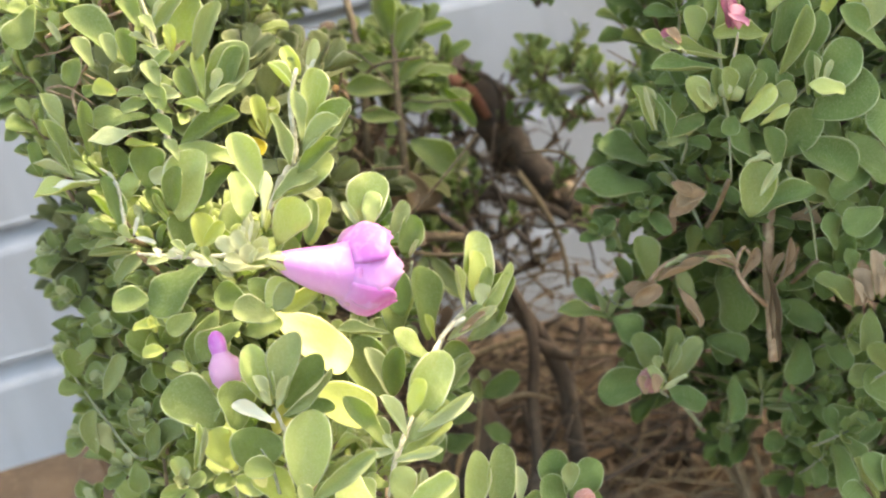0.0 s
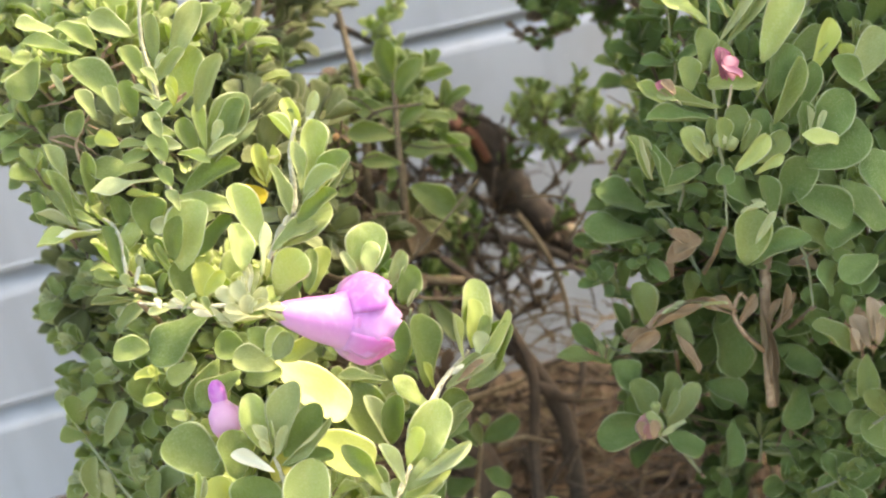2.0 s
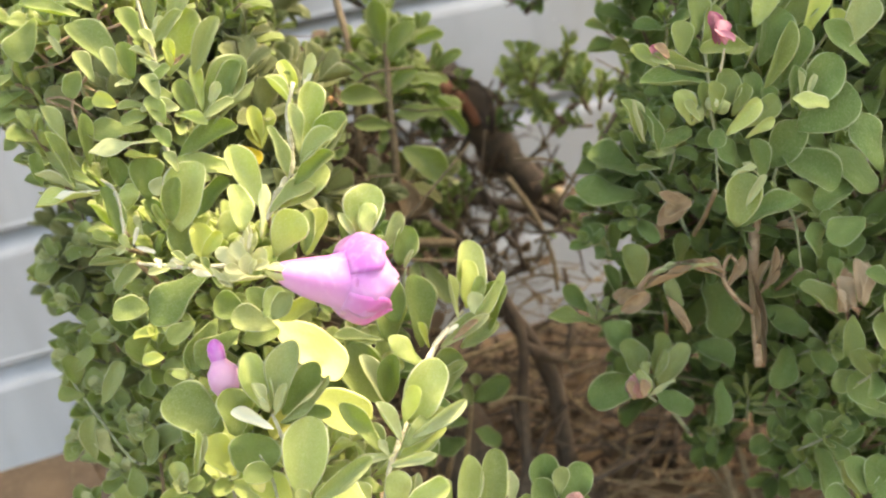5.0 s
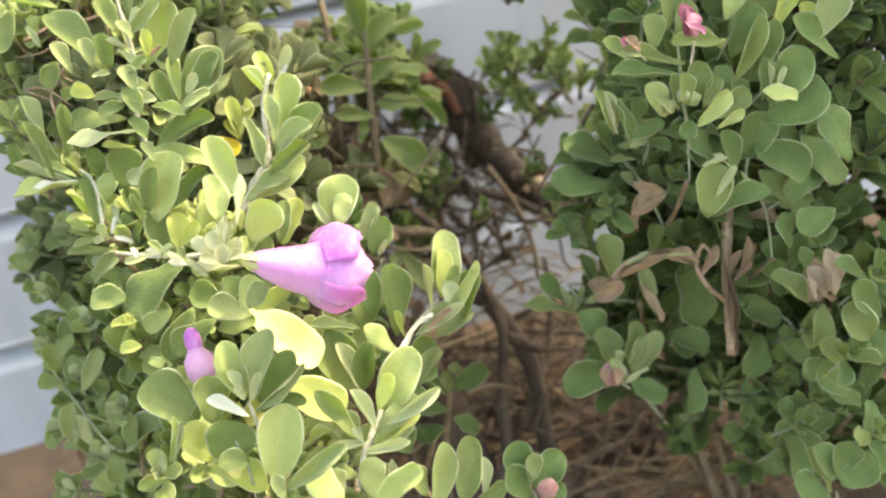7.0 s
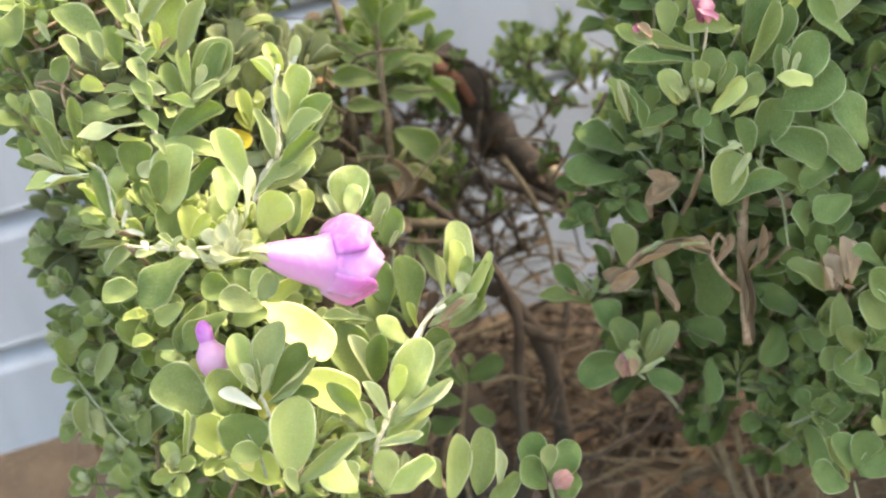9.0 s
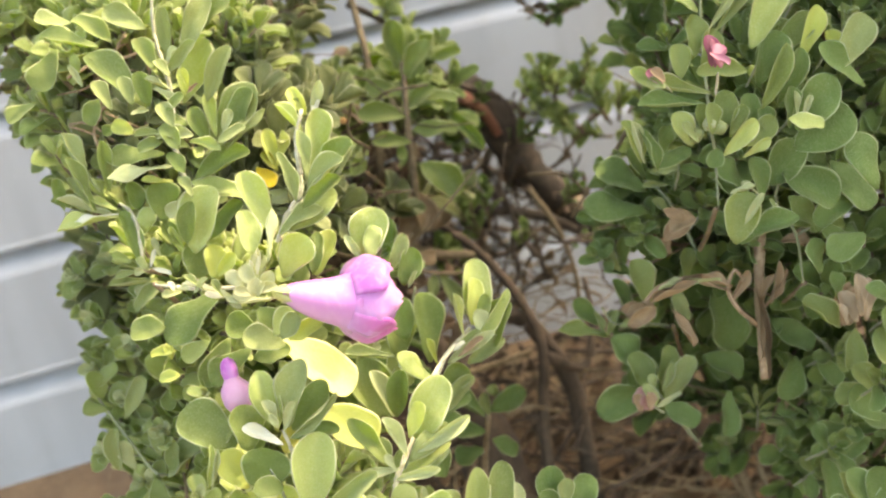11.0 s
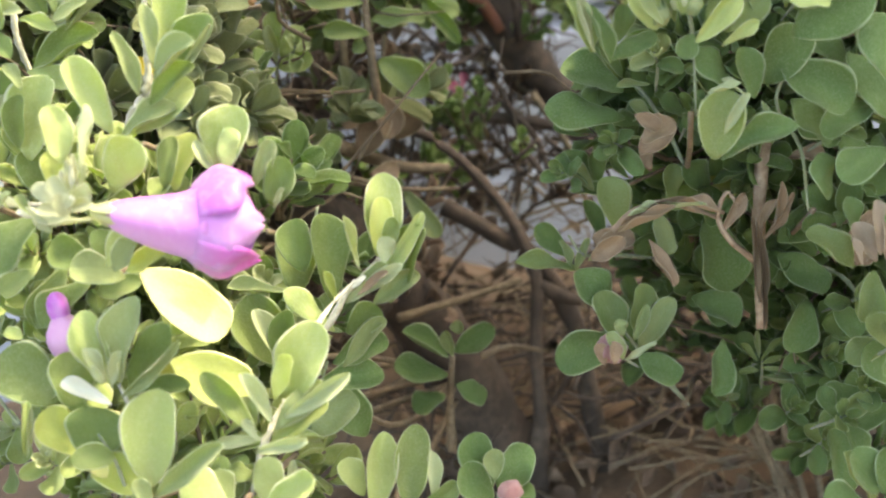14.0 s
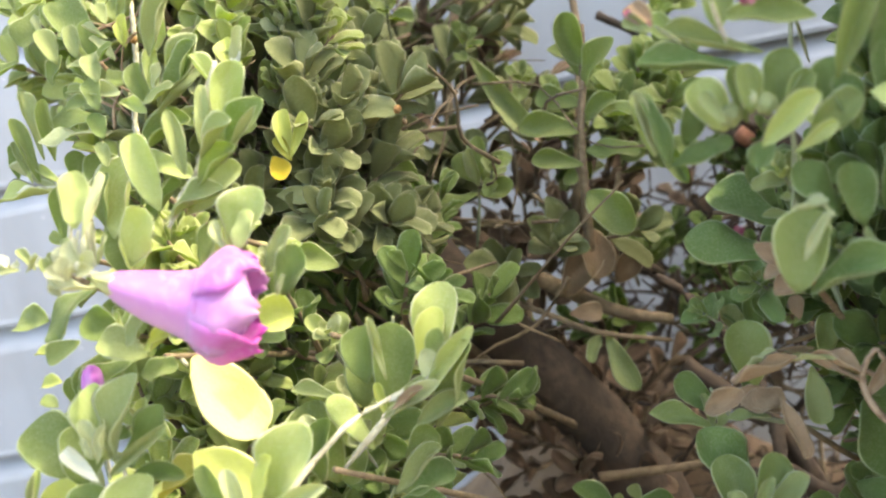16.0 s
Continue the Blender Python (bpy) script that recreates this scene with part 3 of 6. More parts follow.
def tangle(plant, centre, radii, count, seed, tone="b", thick=(0.5, 1.5), long=(18, 55), flat=0.5):
    """Bare crooked twigs crossing one another through an ellipsoid (millimetres), joined."""
    rnd = random.Random(seed)
    V, F = [], []
    made = 0
    while made < count:
        q = Vector((rnd.uniform(-1, 1), rnd.uniform(-1, 1), rnd.uniform(-1, 1)))
        if q.length > 1:
            continue
        at = Vector((centre[0] + q.x * radii[0], centre[1] + q.y * radii[1], centre[2] + q.z * radii[2])) * MM
        way = Vector((rnd.uniform(-1, 1), rnd.uniform(-0.6, 0.6), rnd.uniform(-1, 1) * flat)).normalized() * rnd.uniform(*long) * MM
        kink = way.orthogonal().normalized()
        kink.rotate(Matrix.Rotation(rnd.uniform(0, 6.28), 3, way.normalized()))
        line = [at - way * 0.5, at - way * 0.17 + kink * way.length * rnd.uniform(-0.14, 0.14), at + way * 0.17 + kink * way.length * rnd.uniform(-0.14, 0.14), at + way * 0.5]
        if min(p.z for p in line) < GROUND - 0.002 or max(p.y for p in line) > WALL_Y - 0.003:
            continue
        r = rnd.uniform(*thick) * MM / 2
        v, f = tube_arrays(smooth_line(line, 3), [r * (1 - 0.06 * i) for i in range(10)], 5, 0.12, made)
        F += [tuple(i + len(V) for i in k) for k in f]
        V += v
        made += 1
    return tagged(part("brushwood", mesh_of("brushwood", V, F, STEMS[tone]), plant), kind="stuff")


def fallen_leaves(centre, spread, count, seed):
    """Dead curled leaves lying on the soil, joined."""
    rnd = random.Random(seed)
    lv, lf, lm = leaf_arrays(6, 3, 0.7, 3.2, 0.9, 0.25, 0.03, 0.2)
    lf4 = np.array([q for q in lf if len(q) == 4])
    V, F, M, made = [], [], [], 0
    while made < count:
        x, y = centre[0] + rnd.gauss(0, spread[0]), centre[1] + rnd.gauss(0, spread[1])
        if y > 465:
            continue
        a, long = rnd.uniform(0, 6.28), rnd.uniform(6, 13) * MM
        along = Vector((math.cos(a), math.sin(a), rnd.uniform(-0.25, 0.35))).normalized()
        face = Vector((rnd.uniform(-0.6, 0.6), rnd.uniform(-0.6, 0.6), 1))
        face = (face - along * face.dot(along)).normalized()
        view_mound = 0.062 * math.exp(-((x * MM - 0.06) / 0.042) ** 2) * min(1.0, max(0.0, (y * MM - 0.35) / 0.09))
        at = Vector((x * MM, y * MM, GROUND + view_mound + rnd.uniform(0.003, 0.008)))
        V.append(lv @ np.array([along.cross(face) * long * rnd.uniform(0.35, 0.6), along * long, face * long]) + np.array(at))
        F.append(lf4 + made * len(lv))
        M.append(lm)
        made += 1
    ob = new("leaf_litter", mesh_of("leaf_litter", np.concatenate(V), np.concatenate(F).tolist(), FILL_DRY, np.concatenate(M)))
    return tagged(ob, "dead curled brown leaves scattered over the soil", "litter", kind="stuff")


def pebble(place, size, seed):
    """A pale rounded stone lying on the soil."""
    bm = bmesh.new()
    bmesh.ops.create_icosphere(bm, subdivisions=3, radius=0.5)
    for v in bm.verts:
        v.co *= 1 + 0.22 * noise.noise(v.co * 2.2 + Vector((seed, 0, 0)))
        v.co.z *= 0.7
    me = bpy.data.meshes.new("pebble")
    bm.to_mesh(me)
    bm.free()
    me.materials.append(STEMS["c"])
    for p in me.polygons:
        p.use_smooth = True
    ob = new("pebble", me)
    ob.scale = (size * MM,) * 3
    ob.location = (place[0] * MM, place[1] * MM, GROUND + size * MM * 0.25)
    return tagged(ob, "small pale tan pebble lying on the dark soil", "pebble", group="pebbles on the soil")


def litter(centre, spread, count, seed):
    """Fallen twigs, dry leaves and pale crumbs lying on the soil, joined."""
    rnd = random.Random(seed)
    V, F, made = [], [], 0
    for k in range(count):
        x, y = centre[0] + rnd.gauss(0, spread[0]), centre[1] + rnd.gauss(0, spread[1])
        if y > 470:
            continue
        a, long, r = rnd.uniform(0, 3.14), rnd.uniform(8, 60), rnd.uniform(0.4, 1.3)
        d = Vector((math.cos(a), math.sin(a), 0)) * long * MM
        o = Vector((x, y, 0)) * MM + Vector((0, 0, GROUND + rnd.uniform(0.002, 0.012)))
        bow = Vector((-d.y, d.x, 0)) * rnd.uniform(-0.25, 0.25) + Vector((0, 0, rnd.uniform(0, 0.004)))
        line = [o - d * 0.5, o + bow, o + d * 0.5 + Vector((0, 0, rnd.uniform(-0.002, 0.003)))]
        if max(p.y for p in line) > WALL_Y - 0.003:
            continue
        v, f = tube_arrays(smooth_line(line, 4), [r * MM / 2] * 9, 5, 0.15, k)
        F += [tuple(i + len(V) for i in q) for q in f]
        V += v
    ob = new("twig_litter", mesh_of("twig_litter", V, F, STEMS["d"]))
    return tagged(ob, "dry grey-brown twigs lying tangled on the soil", "litter", kind="stuff")


# ---- shoots, leaf by leaf ----
sprig_x = branch(shoot, [(72.8, 206.2, 99.6), (72.2, 206.8, 108.1)], 1.91, 0.96, "g")
leaf(sprig_x, (70.7, 207.2, 108.1), (71.5, 211.6, 118.6), 6.5, "G", -20)
leaf(sprig_x, (72.6, 206.8, 108.5), (79.2, 207.0, 115.6), 6.5, "G", -8)
leaf(sprig_x, (71.3, 206.6, 107.1), (66.6, 208.3, 114.9), 6.3, "G", -9)
leaf(sprig_x, (72.0, 205.2, 112.0), (73.3, 206.6, 117.7), 3.7, "P", -8)
leaf(sprig_x, (73.2, 205.5, 105.7), (78.1, 203.9, 109.1), 6.3, "G", -20)
bud(sprig_x, (73.8, 202.5, 110.8), 3.97, "R")
sprig_y = branch(shrub_b, [(135.9, 188.9, 82.1), (134.3, 190.2, 95.3)], 1.66, 0.83, "g")
leaf(sprig_y, (131.8, 186.8, 101.1), (129.4, 190.7, 108.2), 7.0, "G", 8)
leaf(sprig_y, (132.6, 186.5, 101.0), (136.3, 188.6, 108.3), 6.5, "G", -3)
leaf(sprig_y, (132.8, 186.0, 99.8), (141.1, 185.7, 104.0), 7.0, "G", 0)
leaf(sprig_y, (130.0, 186.0, 98.0), (122.3, 188.7, 102.0), 7.5, "G", 4)
leaf(sprig_y, (144.2, 199.4, 111.3), (138.7, 203.5, 118.2), 7.8, "G", -5)
leaf(sprig_y, (143.8, 190.8, 129.2), (139.5, 192.1, 137.8), 7.4, "g", -26)
leaf(sprig_y, (147.2, 191.6, 133.1), (140.6, 193.6, 142.0), 6.2, "G", -25)
leaf(sprig_y, (145.5, 195.1, 121.3), (151.5, 195.8, 125.9), 7.6, "G", -1)
leaf(sprig_y, (143.6, 206.9, 109.2), (149.6, 203.0, 104.8), 8.1, "G", -27)
sprig_m = branch(shrub, [(79.6, 333.7, 130.4), (80.4, 330.4, 143.7), (82.3, 332.5, 163.4), (84.8, 337.0, 177.0), (86.6, 341.1, 189.2)], 2.58, 1.45, "d")
leaf(sprig_m, (82.2, 325.4, 152.9), (90.8, 317.1, 144.4), 8.5, "g", 21)
leaf(sprig_m, (83.0, 331.6, 161.4), (95.2, 326.4, 159.9), 6.2, "g", -3)
leaf(sprig_m, (83.9, 333.1, 165.9), (68.6, 334.6, 168.6), 6.2, "g", -22)
leaf(sprig_m, (81.9, 330.8, 158.4), (70.4, 330.2, 161.4), 4.8, "g", -19)
leaf(sprig_m, (84.3, 337.5, 177.9), (83.1, 339.3, 192.8), 6.5, "g", -6)
leaf(sprig_m, (84.5, 335.0, 171.6), (73.5, 339.1, 173.9), 5.8, "g", -19)
leaf(sprig_m, (87.7, 333.6, 169.9), (96.5, 326.8, 167.5), 6.2, "g", -12)
leaf(sprig_m, (80.1, 330.0, 155.1), (77.1, 330.1, 156.7), 4.8, "g", -11)
leaf(sprig_m, (84.9, 336.4, 175.4), (93.0, 333.6, 185.6), 5.8, "g", -1)
leaf(sprig_m, (99.5, 360.9, 173.4), (108.3, 354.4, 175.0), 4.4, "g", 23)
leaf(sprig_m, (84.9, 338.1, 180.1), (77.6, 339.4, 184.8), 5.8, "g", 24)
leaf(sprig_m, (83.5, 333.9, 167.8), (92.0, 332.6, 172.0), 5.1, "g", 9)
sprig_n = branch(seedling, [(76.0, 295.7, 58.5), (77.6, 293.5, 72.6), (80.4, 291.5, 87.2)], 2.58, 1.45, "d")
leaf(sprig_n, (79.3, 291.5, 87.2), (69.8, 293.4, 96.1), 5.9, "G", 24)
leaf(sprig_n, (81.2, 291.8, 88.1), (91.6, 288.3, 93.3), 6.5, "G", 9)
leaf(sprig_n, (78.2, 290.0, 83.4), (65.0, 289.0, 88.6), 7.9, "G", 9)
leaf(sprig_n, (79.6, 288.8, 80.8), (86.0, 286.2, 76.7), 7.3, "G", -18)
leaf(sprig_n, (80.4, 291.5, 87.2), (80.3, 292.1, 94.7), 3.4, "P", -26)
leaf(sprig_n, (83.4, 293.1, 91.7), (83.5, 293.4, 95.3), 3.4, "P", -23)
leaf(sprig_n, (76.3, 288.4, 79.3), (68.0, 286.6, 78.3), 7.1, "G", 26)
flower(shrub, (25.2, 203.7, 176.0), (44.7, 207.6, 168.0), (0.0, -0.1, 1.0), 21.4, 7.6)
bloom_stem = branch(shrub_b, [(112.6, 200.9, 192.8), (111.4, 196.8, 198.2)], 0.85, 0.64, "w")
dry_a = branch(shrub_b, [(138.9, 236.1, 145.6), (134.5, 230.4, 136.1), (131.2, 225.4, 124.8), (128.9, 221.1, 116.1)], 2.79, 2.03, "n")
leaf(dry_a, (131.8, 226.1, 135.7), (128.8, 221.5, 121.5), 2.0, "n", 6)
leaf(dry_a, (130.9, 225.9, 138.8), (128.2, 220.8, 123.4), 1.1, "n", 13)
leaf(dry_a, (131.6, 224.6, 133.5), (128.3, 219.4, 117.6), 1.1, "n", 16)
dry_b = branch(shrub_b, [(131.2, 226.3, 127.2), (126.6, 226.4, 132.9), (125.4, 228.4, 137.4), (127.9, 229.2, 141.2), (129.4, 227.8, 138.5)], 1.27, 0.76, "n")
leaf(dry_b, (125.2, 227.3, 134.4), (130.9, 228.8, 140.5), 2.5, "n", 13)
leaf(dry_b, (131.7, 225.2, 133.2), (136.2, 226.6, 138.7), 1.8, "n", -26)
leaf(dry_b, (132.0, 224.7, 131.9), (136.6, 224.2, 137.8), 1.5, "n", 24)
leaf(dry_b, (133.8, 225.0, 134.1), (138.6, 225.3, 140.1), 1.8, "n", 22)
leaf(dry_b, (134.1, 224.5, 132.8), (135.9, 223.8, 143.6), 1.5, "n", -1)
dry_c = branch(shrub_b, [(106.7, 233.1, 137.6), (110.6, 233.2, 140.3), (116.5, 232.1, 141.4), (124.7, 232.0, 138.1), (128.1, 232.0, 135.9)], 1.27, 0.89, "n")
leaf(dry_c, (108.2, 231.7, 139.1), (117.0, 227.3, 142.9), 1.6, "n", 2)
leaf(dry_c, (117.6, 231.7, 141.1), (125.7, 227.5, 138.9), 1.8, "n", -27)
leaf(dry_c, (107.1, 230.9, 138.4), (117.2, 225.3, 142.1), 1.3, "n", -12)
leaf(dry_c, (116.2, 231.0, 142.6), (126.1, 227.2, 137.3), 1.3, "n", 14)
leaf(dry_c, (109.9, 232.3, 139.7), (119.5, 226.6, 143.6), 1.0, "n", 16)
leaf(dry_c, (112.5, 230.0, 141.8), (121.6, 223.5, 142.9), 0.9, "p", 6)
leaf(dry_c, (109.3, 230.6, 141.2), (114.3, 227.4, 142.8), 1.8, "p", -27)
leaf(dry_c, (113.5, 233.3, 134.0), (115.6, 229.7, 124.9), 3.1, "n", -16)
leaf(dry_c, (101.8, 232.8, 133.5), (107.8, 229.9, 137.1), 3.8, "n", 27)
leaf(dry_c, (113.8, 231.1, 154.1), (120.0, 230.7, 156.6), 5.0, "n", -11)
leaf(dry_c, (113.2, 231.7, 159.5), (116.8, 230.0, 156.3), 3.7, "n", 2)
leaf(dry_c, (142.4, 234.1, 142.5), (149.4, 231.2, 141.2), 4.4, "n", -16)
leaf(dry_c, (148.8, 216.0, 137.0), (144.2, 214.5, 128.2), 5.0, "n", 10)
leaf(dry_c, (148.7, 214.2, 136.6), (145.0, 212.9, 128.6), 4.4, "n", 22)
trunk_a = branch(shrub, [(121.3, 418.6, 148.5), (131.2, 419.2, 135.3), (137.3, 416.5, 123.5), (143.4, 414.4, 109.2), (152.2, 412.3, 96.6), (160.9, 409.2, 85.6), (173.0, 402.5, 75.6)], 17.36, 10.75, "b")
trunk_b = branch(shrub, [(120.3, 406.7, 146.2), (127.5, 408.5, 138.6), (131.9, 408.4, 128.6)], 5.0, 3.4, "r")
trunk_c = branch(shrub, [(86.8, 409.3, 186.6), (97.8, 411.4, 178.0), (108.2, 412.2, 165.6), (120.1, 411.5, 150.2), (135.4, 404.3, 141.2), (136.1, 405.9, 124.7)], 2.48, 2.07, "b")
cut_end = branch(shrub, [(154.2, 400.1, 99.7), (156.5, 398.5, 97.1)], 5.37, 4.96, "c")
twig_a = branch(shrub, [(106.9, 414.1, 105.5), (126.7, 410.1, 99.6), (145.5, 403.1, 93.3), (162.1, 398.4, 78.9)], 4.96, 2.89, "b")
twig_b = branch(shrub, [(124.4, 411.4, 109.9), (136.0, 402.0, 92.9), (137.2, 394.9, 74.6)], 2.48, 1.65, "b")
twig_c = branch(shrub, [(135.1, 393.1, 111.2), (141.1, 386.1, 96.6), (143.2, 380.4, 82.7), (142.1, 376.3, 71.3)], 2.48, 1.45, "d")
trunk_d = branch(shrub, [(106.5, 330.4, 32.5), (110.7, 337.8, 54.8), (115.4, 343.6, 73.6), (115.0, 352.6, 84.4), (109.1, 362.7, 98.8), (99.6, 369.8, 111.3), (87.5, 369.1, 122.8), (78.5, 368.6, 137.0)], 4.2, 2.6, "b")
trunk_e = branch(shrub, [(115.3, 343.0, 71.8), (128.8, 344.3, 62.8), (137.6, 353.9, 72.9), (141.1, 365.4, 84.4)], 4.40, 1.47, "b")
trunk_f = branch(shrub, [(47.8, 354.0, 163.4), (49.6, 360.7, 182.4), (55.4, 366.1, 200.8), (62.8, 371.1, 218.9)], 2.93, 2.02, "d")
trunk_g = branch(shrub, [(75.6, 355.0, 141.6), (80.5, 362.9, 165.9), (82.8, 378.0, 186.2), (81.8, 386.6, 208.7)], 2.75, 1.83, "d")
trunk_h = branch(shrub, [(95.6, 358.2, 97.0), (107.8, 355.6, 85.5), (117.8, 355.3, 75.3), (125.5, 349.0, 54), (126.0, 345.0, 26), (127.0, 343.0, -6)], 5.4, 6.6, "b")
twig_d = branch(shrub, [(72.5, 322.9, 84.5), (88.6, 328.4, 81.9), (108.9, 334.0, 80.0)], 2.57, 1.83, "d")
twig_e = branch(shrub, [(56.4, 330.6, 137.9), (69.6, 334.2, 129.9), (83.1, 337.1, 120.3), (95.7, 334.7, 117.1)], 4.77, 2.57, "d")
twig_f = branch(shrub, [(90.0, 309.3, 74.5), (97.6, 309.0, 75.3), (108.3, 313.2, 68.3)], 1.83, 1.28, "d")
branch(shrub, [(106.5, 330.4, 34), (104, 334, 16), (103, 338, -6)], 5.6, 7.0, "b")
trunk_k = branch(shrub, [(100, 352, -6), (92, 346, 40), (72, 340, 92), (46, 332, 132), (30, 335, 165)], 24, 13, "b")
dusk_bud = branch(shrub_b, [(107.3, 230.5, 109.5), (103.7, 228.2, 114.0)], 1.01, 0.76, "g")
bud(dusk_bud, (101.5, 226.8, 117.4), 5.32, "R")
leaf(dusk_bud, (102.6, 223.8, 116.4), (101.3, 226.0, 121.5), 3.3, "P", 0)
leaf(dusk_bud, (99.2, 224.4, 115.8), (98.6, 226.1, 119.8), 2.8, "n", 0)
leaf(dusk_bud, (100.6, 222.7, 116.5), (101.5, 224.0, 120.5), 2.5, "n", 0)
rear_bloom = branch(shrub, [(115.3, 402.7, 104.5), (115.8, 401.6, 111.1), (114.5, 400.8, 115.3)], 1.0, 0.8, "d")
leaf(rear_bloom, (115.1, 400.8, 115.2), (108.5, 397.3, 118.2), 3.6, "M", 10, 1)
leaf(rear_bloom, (114.7, 400.6, 114.6), (110.1, 394.7, 116.2), 3.2, "M", -25, 3)
leaf(rear_bloom, (115.2, 400.9, 115.5), (115.6, 402.4, 120.4), 3.0, "M", 20, 0)
pink_tip = branch(shrub_b, [(107.5, 208.7, 193.0), (104.6, 207.3, 195.9)], 0.84, 0.63, "g")
leaf(pink_tip, (104.1, 205.1, 196.2), (101.5, 206.7, 198.9), 2.7, "M", -11)
leaf(pink_tip, (104.3, 204.4, 196.7), (102.1, 205.9, 199.3), 2.1, "n", -7)
leaf(pink_tip, (104.1, 204.1, 195.7), (100.8, 205.5, 197.3), 2.1, "P", -18)
sprig_o = branch(shrub, [(37.3, 304.3, 155.3), (39.8, 302.8, 166.7), (41.8, 302.3, 176.4)], 1.44, 0.84, "g")
leaf(sprig_o, (41.3, 301.9, 175.0), (43.4, 300.6, 185.8), 5.3, "g", -24)
leaf(sprig_o, (41.1, 301.6, 173.9), (35.5, 299.2, 179.8), 4.8, "g", 5)
leaf(sprig_o, (42.0, 301.8, 173.7), (53.6, 299.4, 174.7), 5.3, "g", 9)
leaf(sprig_o, (40.5, 300.7, 170.5), (33.2, 297.5, 173.6), 4.6, "g", -10)
leaf(sprig_o, (41.7, 300.9, 170.2), (49.8, 302.0, 167.3), 4.1, "g", -1)
leaf(sprig_o, (41.5, 301.4, 172.6), (48.3, 301.7, 182.6), 4.3, "p", -1)
sprig_p = branch(shrub, [(54.0, 328.2, 143.6), (56.7, 326.4, 153.2), (58.7, 325.6, 161.2)], 1.56, 0.91, "g")
leaf(sprig_p, (58.6, 325.5, 160.9), (60.3, 327.3, 169.9), 4.7, "g", -24)
leaf(sprig_p, (57.8, 325.1, 159.8), (53.5, 326.4, 166.6), 5.2, "g", -26)
leaf(sprig_p, (59.1, 325.3, 159.5), (66.1, 327.6, 164.8), 4.7, "g", 19)
leaf(sprig_p, (58.0, 324.5, 157.2), (66.6, 322.7, 157.7), 5.2, "g", 16)
leaf(sprig_p, (57.4, 324.4, 157.3), (49.2, 320.3, 157.0), 4.7, "g", 4)
leaf(sprig_p, (58.0, 324.9, 158.7), (58.0, 322.7, 168.5), 3.4, "p", -25)
sprig_q = branch(shrub, [(59.6, 323.6, 131.4), (69.5, 321.5, 126.2), (80.5, 319.6, 121.0), (95.1, 323.1, 115.8)], 1.56, 1.04, "d")
leaf(sprig_q, (80.8, 321.0, 120.1), (86.6, 314.1, 108.2), 5.5, "P", 25)
leaf(sprig_q, (79.3, 320.8, 120.5), (76.5, 316.6, 115.5), 3.6, "P", 14)
leaf(sprig_q, (73.3, 320.8, 126.4), (80.6, 322.7, 125.4), 4.9, "n", 24)
leaf(sprig_q, (80.0, 333.8, 143.2), (80.8, 327.7, 131.5), 8.0, "n", -8)
leaf(sprig_q, (72.1, 328.7, 128.5), (81.8, 330.7, 138.1), 8.0, "n", 15)
leaf(sprig_q, (83.7, 338.6, 127.2), (91.8, 337.7, 134.6), 6.8, "n", 13)
leaf(sprig_q, (57.1, 353.9, 186.2), (69.9, 351.0, 162.7), 5.9, "P", 20)
leaf(sprig_q, (97.8, 349.4, 161.7), (105.4, 339.0, 147.2), 4.4, "s", 24)
leaf(sprig_q, (64.3, 352.0, 170.8), (71.6, 346.5, 161.7), 5.6, "n", -8)
leaf(sprig_q, (30.0, 267.7, 170.3), (39.7, 268.0, 167.8), 3.2, "p", 23)
leaf(sprig_q, (29.6, 268.4, 174.0), (39.8, 267.6, 172.4), 3.8, "p", 23)
leaf(sprig_q, (30.8, 276.6, 174.9), (44.1, 276.5, 171.4), 4.4, "g", -10)
leaf(sprig_q, (42.9, 253.2, 162.0), (36.3, 250.3, 166.0), 5.0, "g", -18)
leaf(sprig_q, (43.5, 268.7, 162.1), (36.2, 263.8, 163.5), 4.7, "g", -19)
leaf(sprig_q, (35.6, 224.2, 162.8), (42.8, 224.9, 161.7), 6.2, "v", 27)
sprig_a = branch(shrub, [(15.8, 248.8, 181.5), (14.4, 249.0, 189.0), (14.2, 249.5, 194.0), (15.3, 251.9, 200.4), (16.5, 253.2, 208.1), (16.4, 255.2, 212.6), (16.3, 257.3, 217.7), (17.9, 258.6, 225.6), (20.8, 261.1, 233.1)], 1.9, 1.1, "w")
leaf(sprig_a, (-3.7, 264.6, 217.9), (-9.3, 263.1, 210.3), 6.2, "g", -2)
leaf(sprig_a, (10.7, 248.7, 205.1), (1.6, 256.4, 216.1), 6.7, "g", 10)
leaf(sprig_a, (4.0, 247.7, 206.4), (1.4, 248.8, 212.5), 3.6, "P", 15)
leaf(sprig_a, (1.8, 254.4, 207.7), (-1.4, 253.5, 203.2), 4.6, "g", 11)
leaf(sprig_a, (8.2, 246.7, 206.7), (7.2, 249.1, 212.2), 3.0, "P", -3)
leaf(sprig_a, (11.3, 247.6, 205.4), (10.6, 248.8, 212.6), 3.7, "s", -8)
leaf(sprig_a, (14.3, 252.6, 211.4), (12.0, 256.4, 217.6), 4.4, "g", 12)
leaf(sprig_a, (16.2, 243.2, 208.8), (11.5, 244.7, 211.4), 1.1, "p", 20)
leaf(sprig_a, (16.8, 242.6, 205.1), (12.8, 243.8, 209.3), 1.9, "p", 10)
leaf(sprig_a, (11.0, 244.3, 205.4), (7.4, 244.1, 205.3), 1.2, "p", -3)
leaf(sprig_a, (16.6, 247.5, 211.3), (23.4, 246.0, 216.4), 3.2, "P", 10)
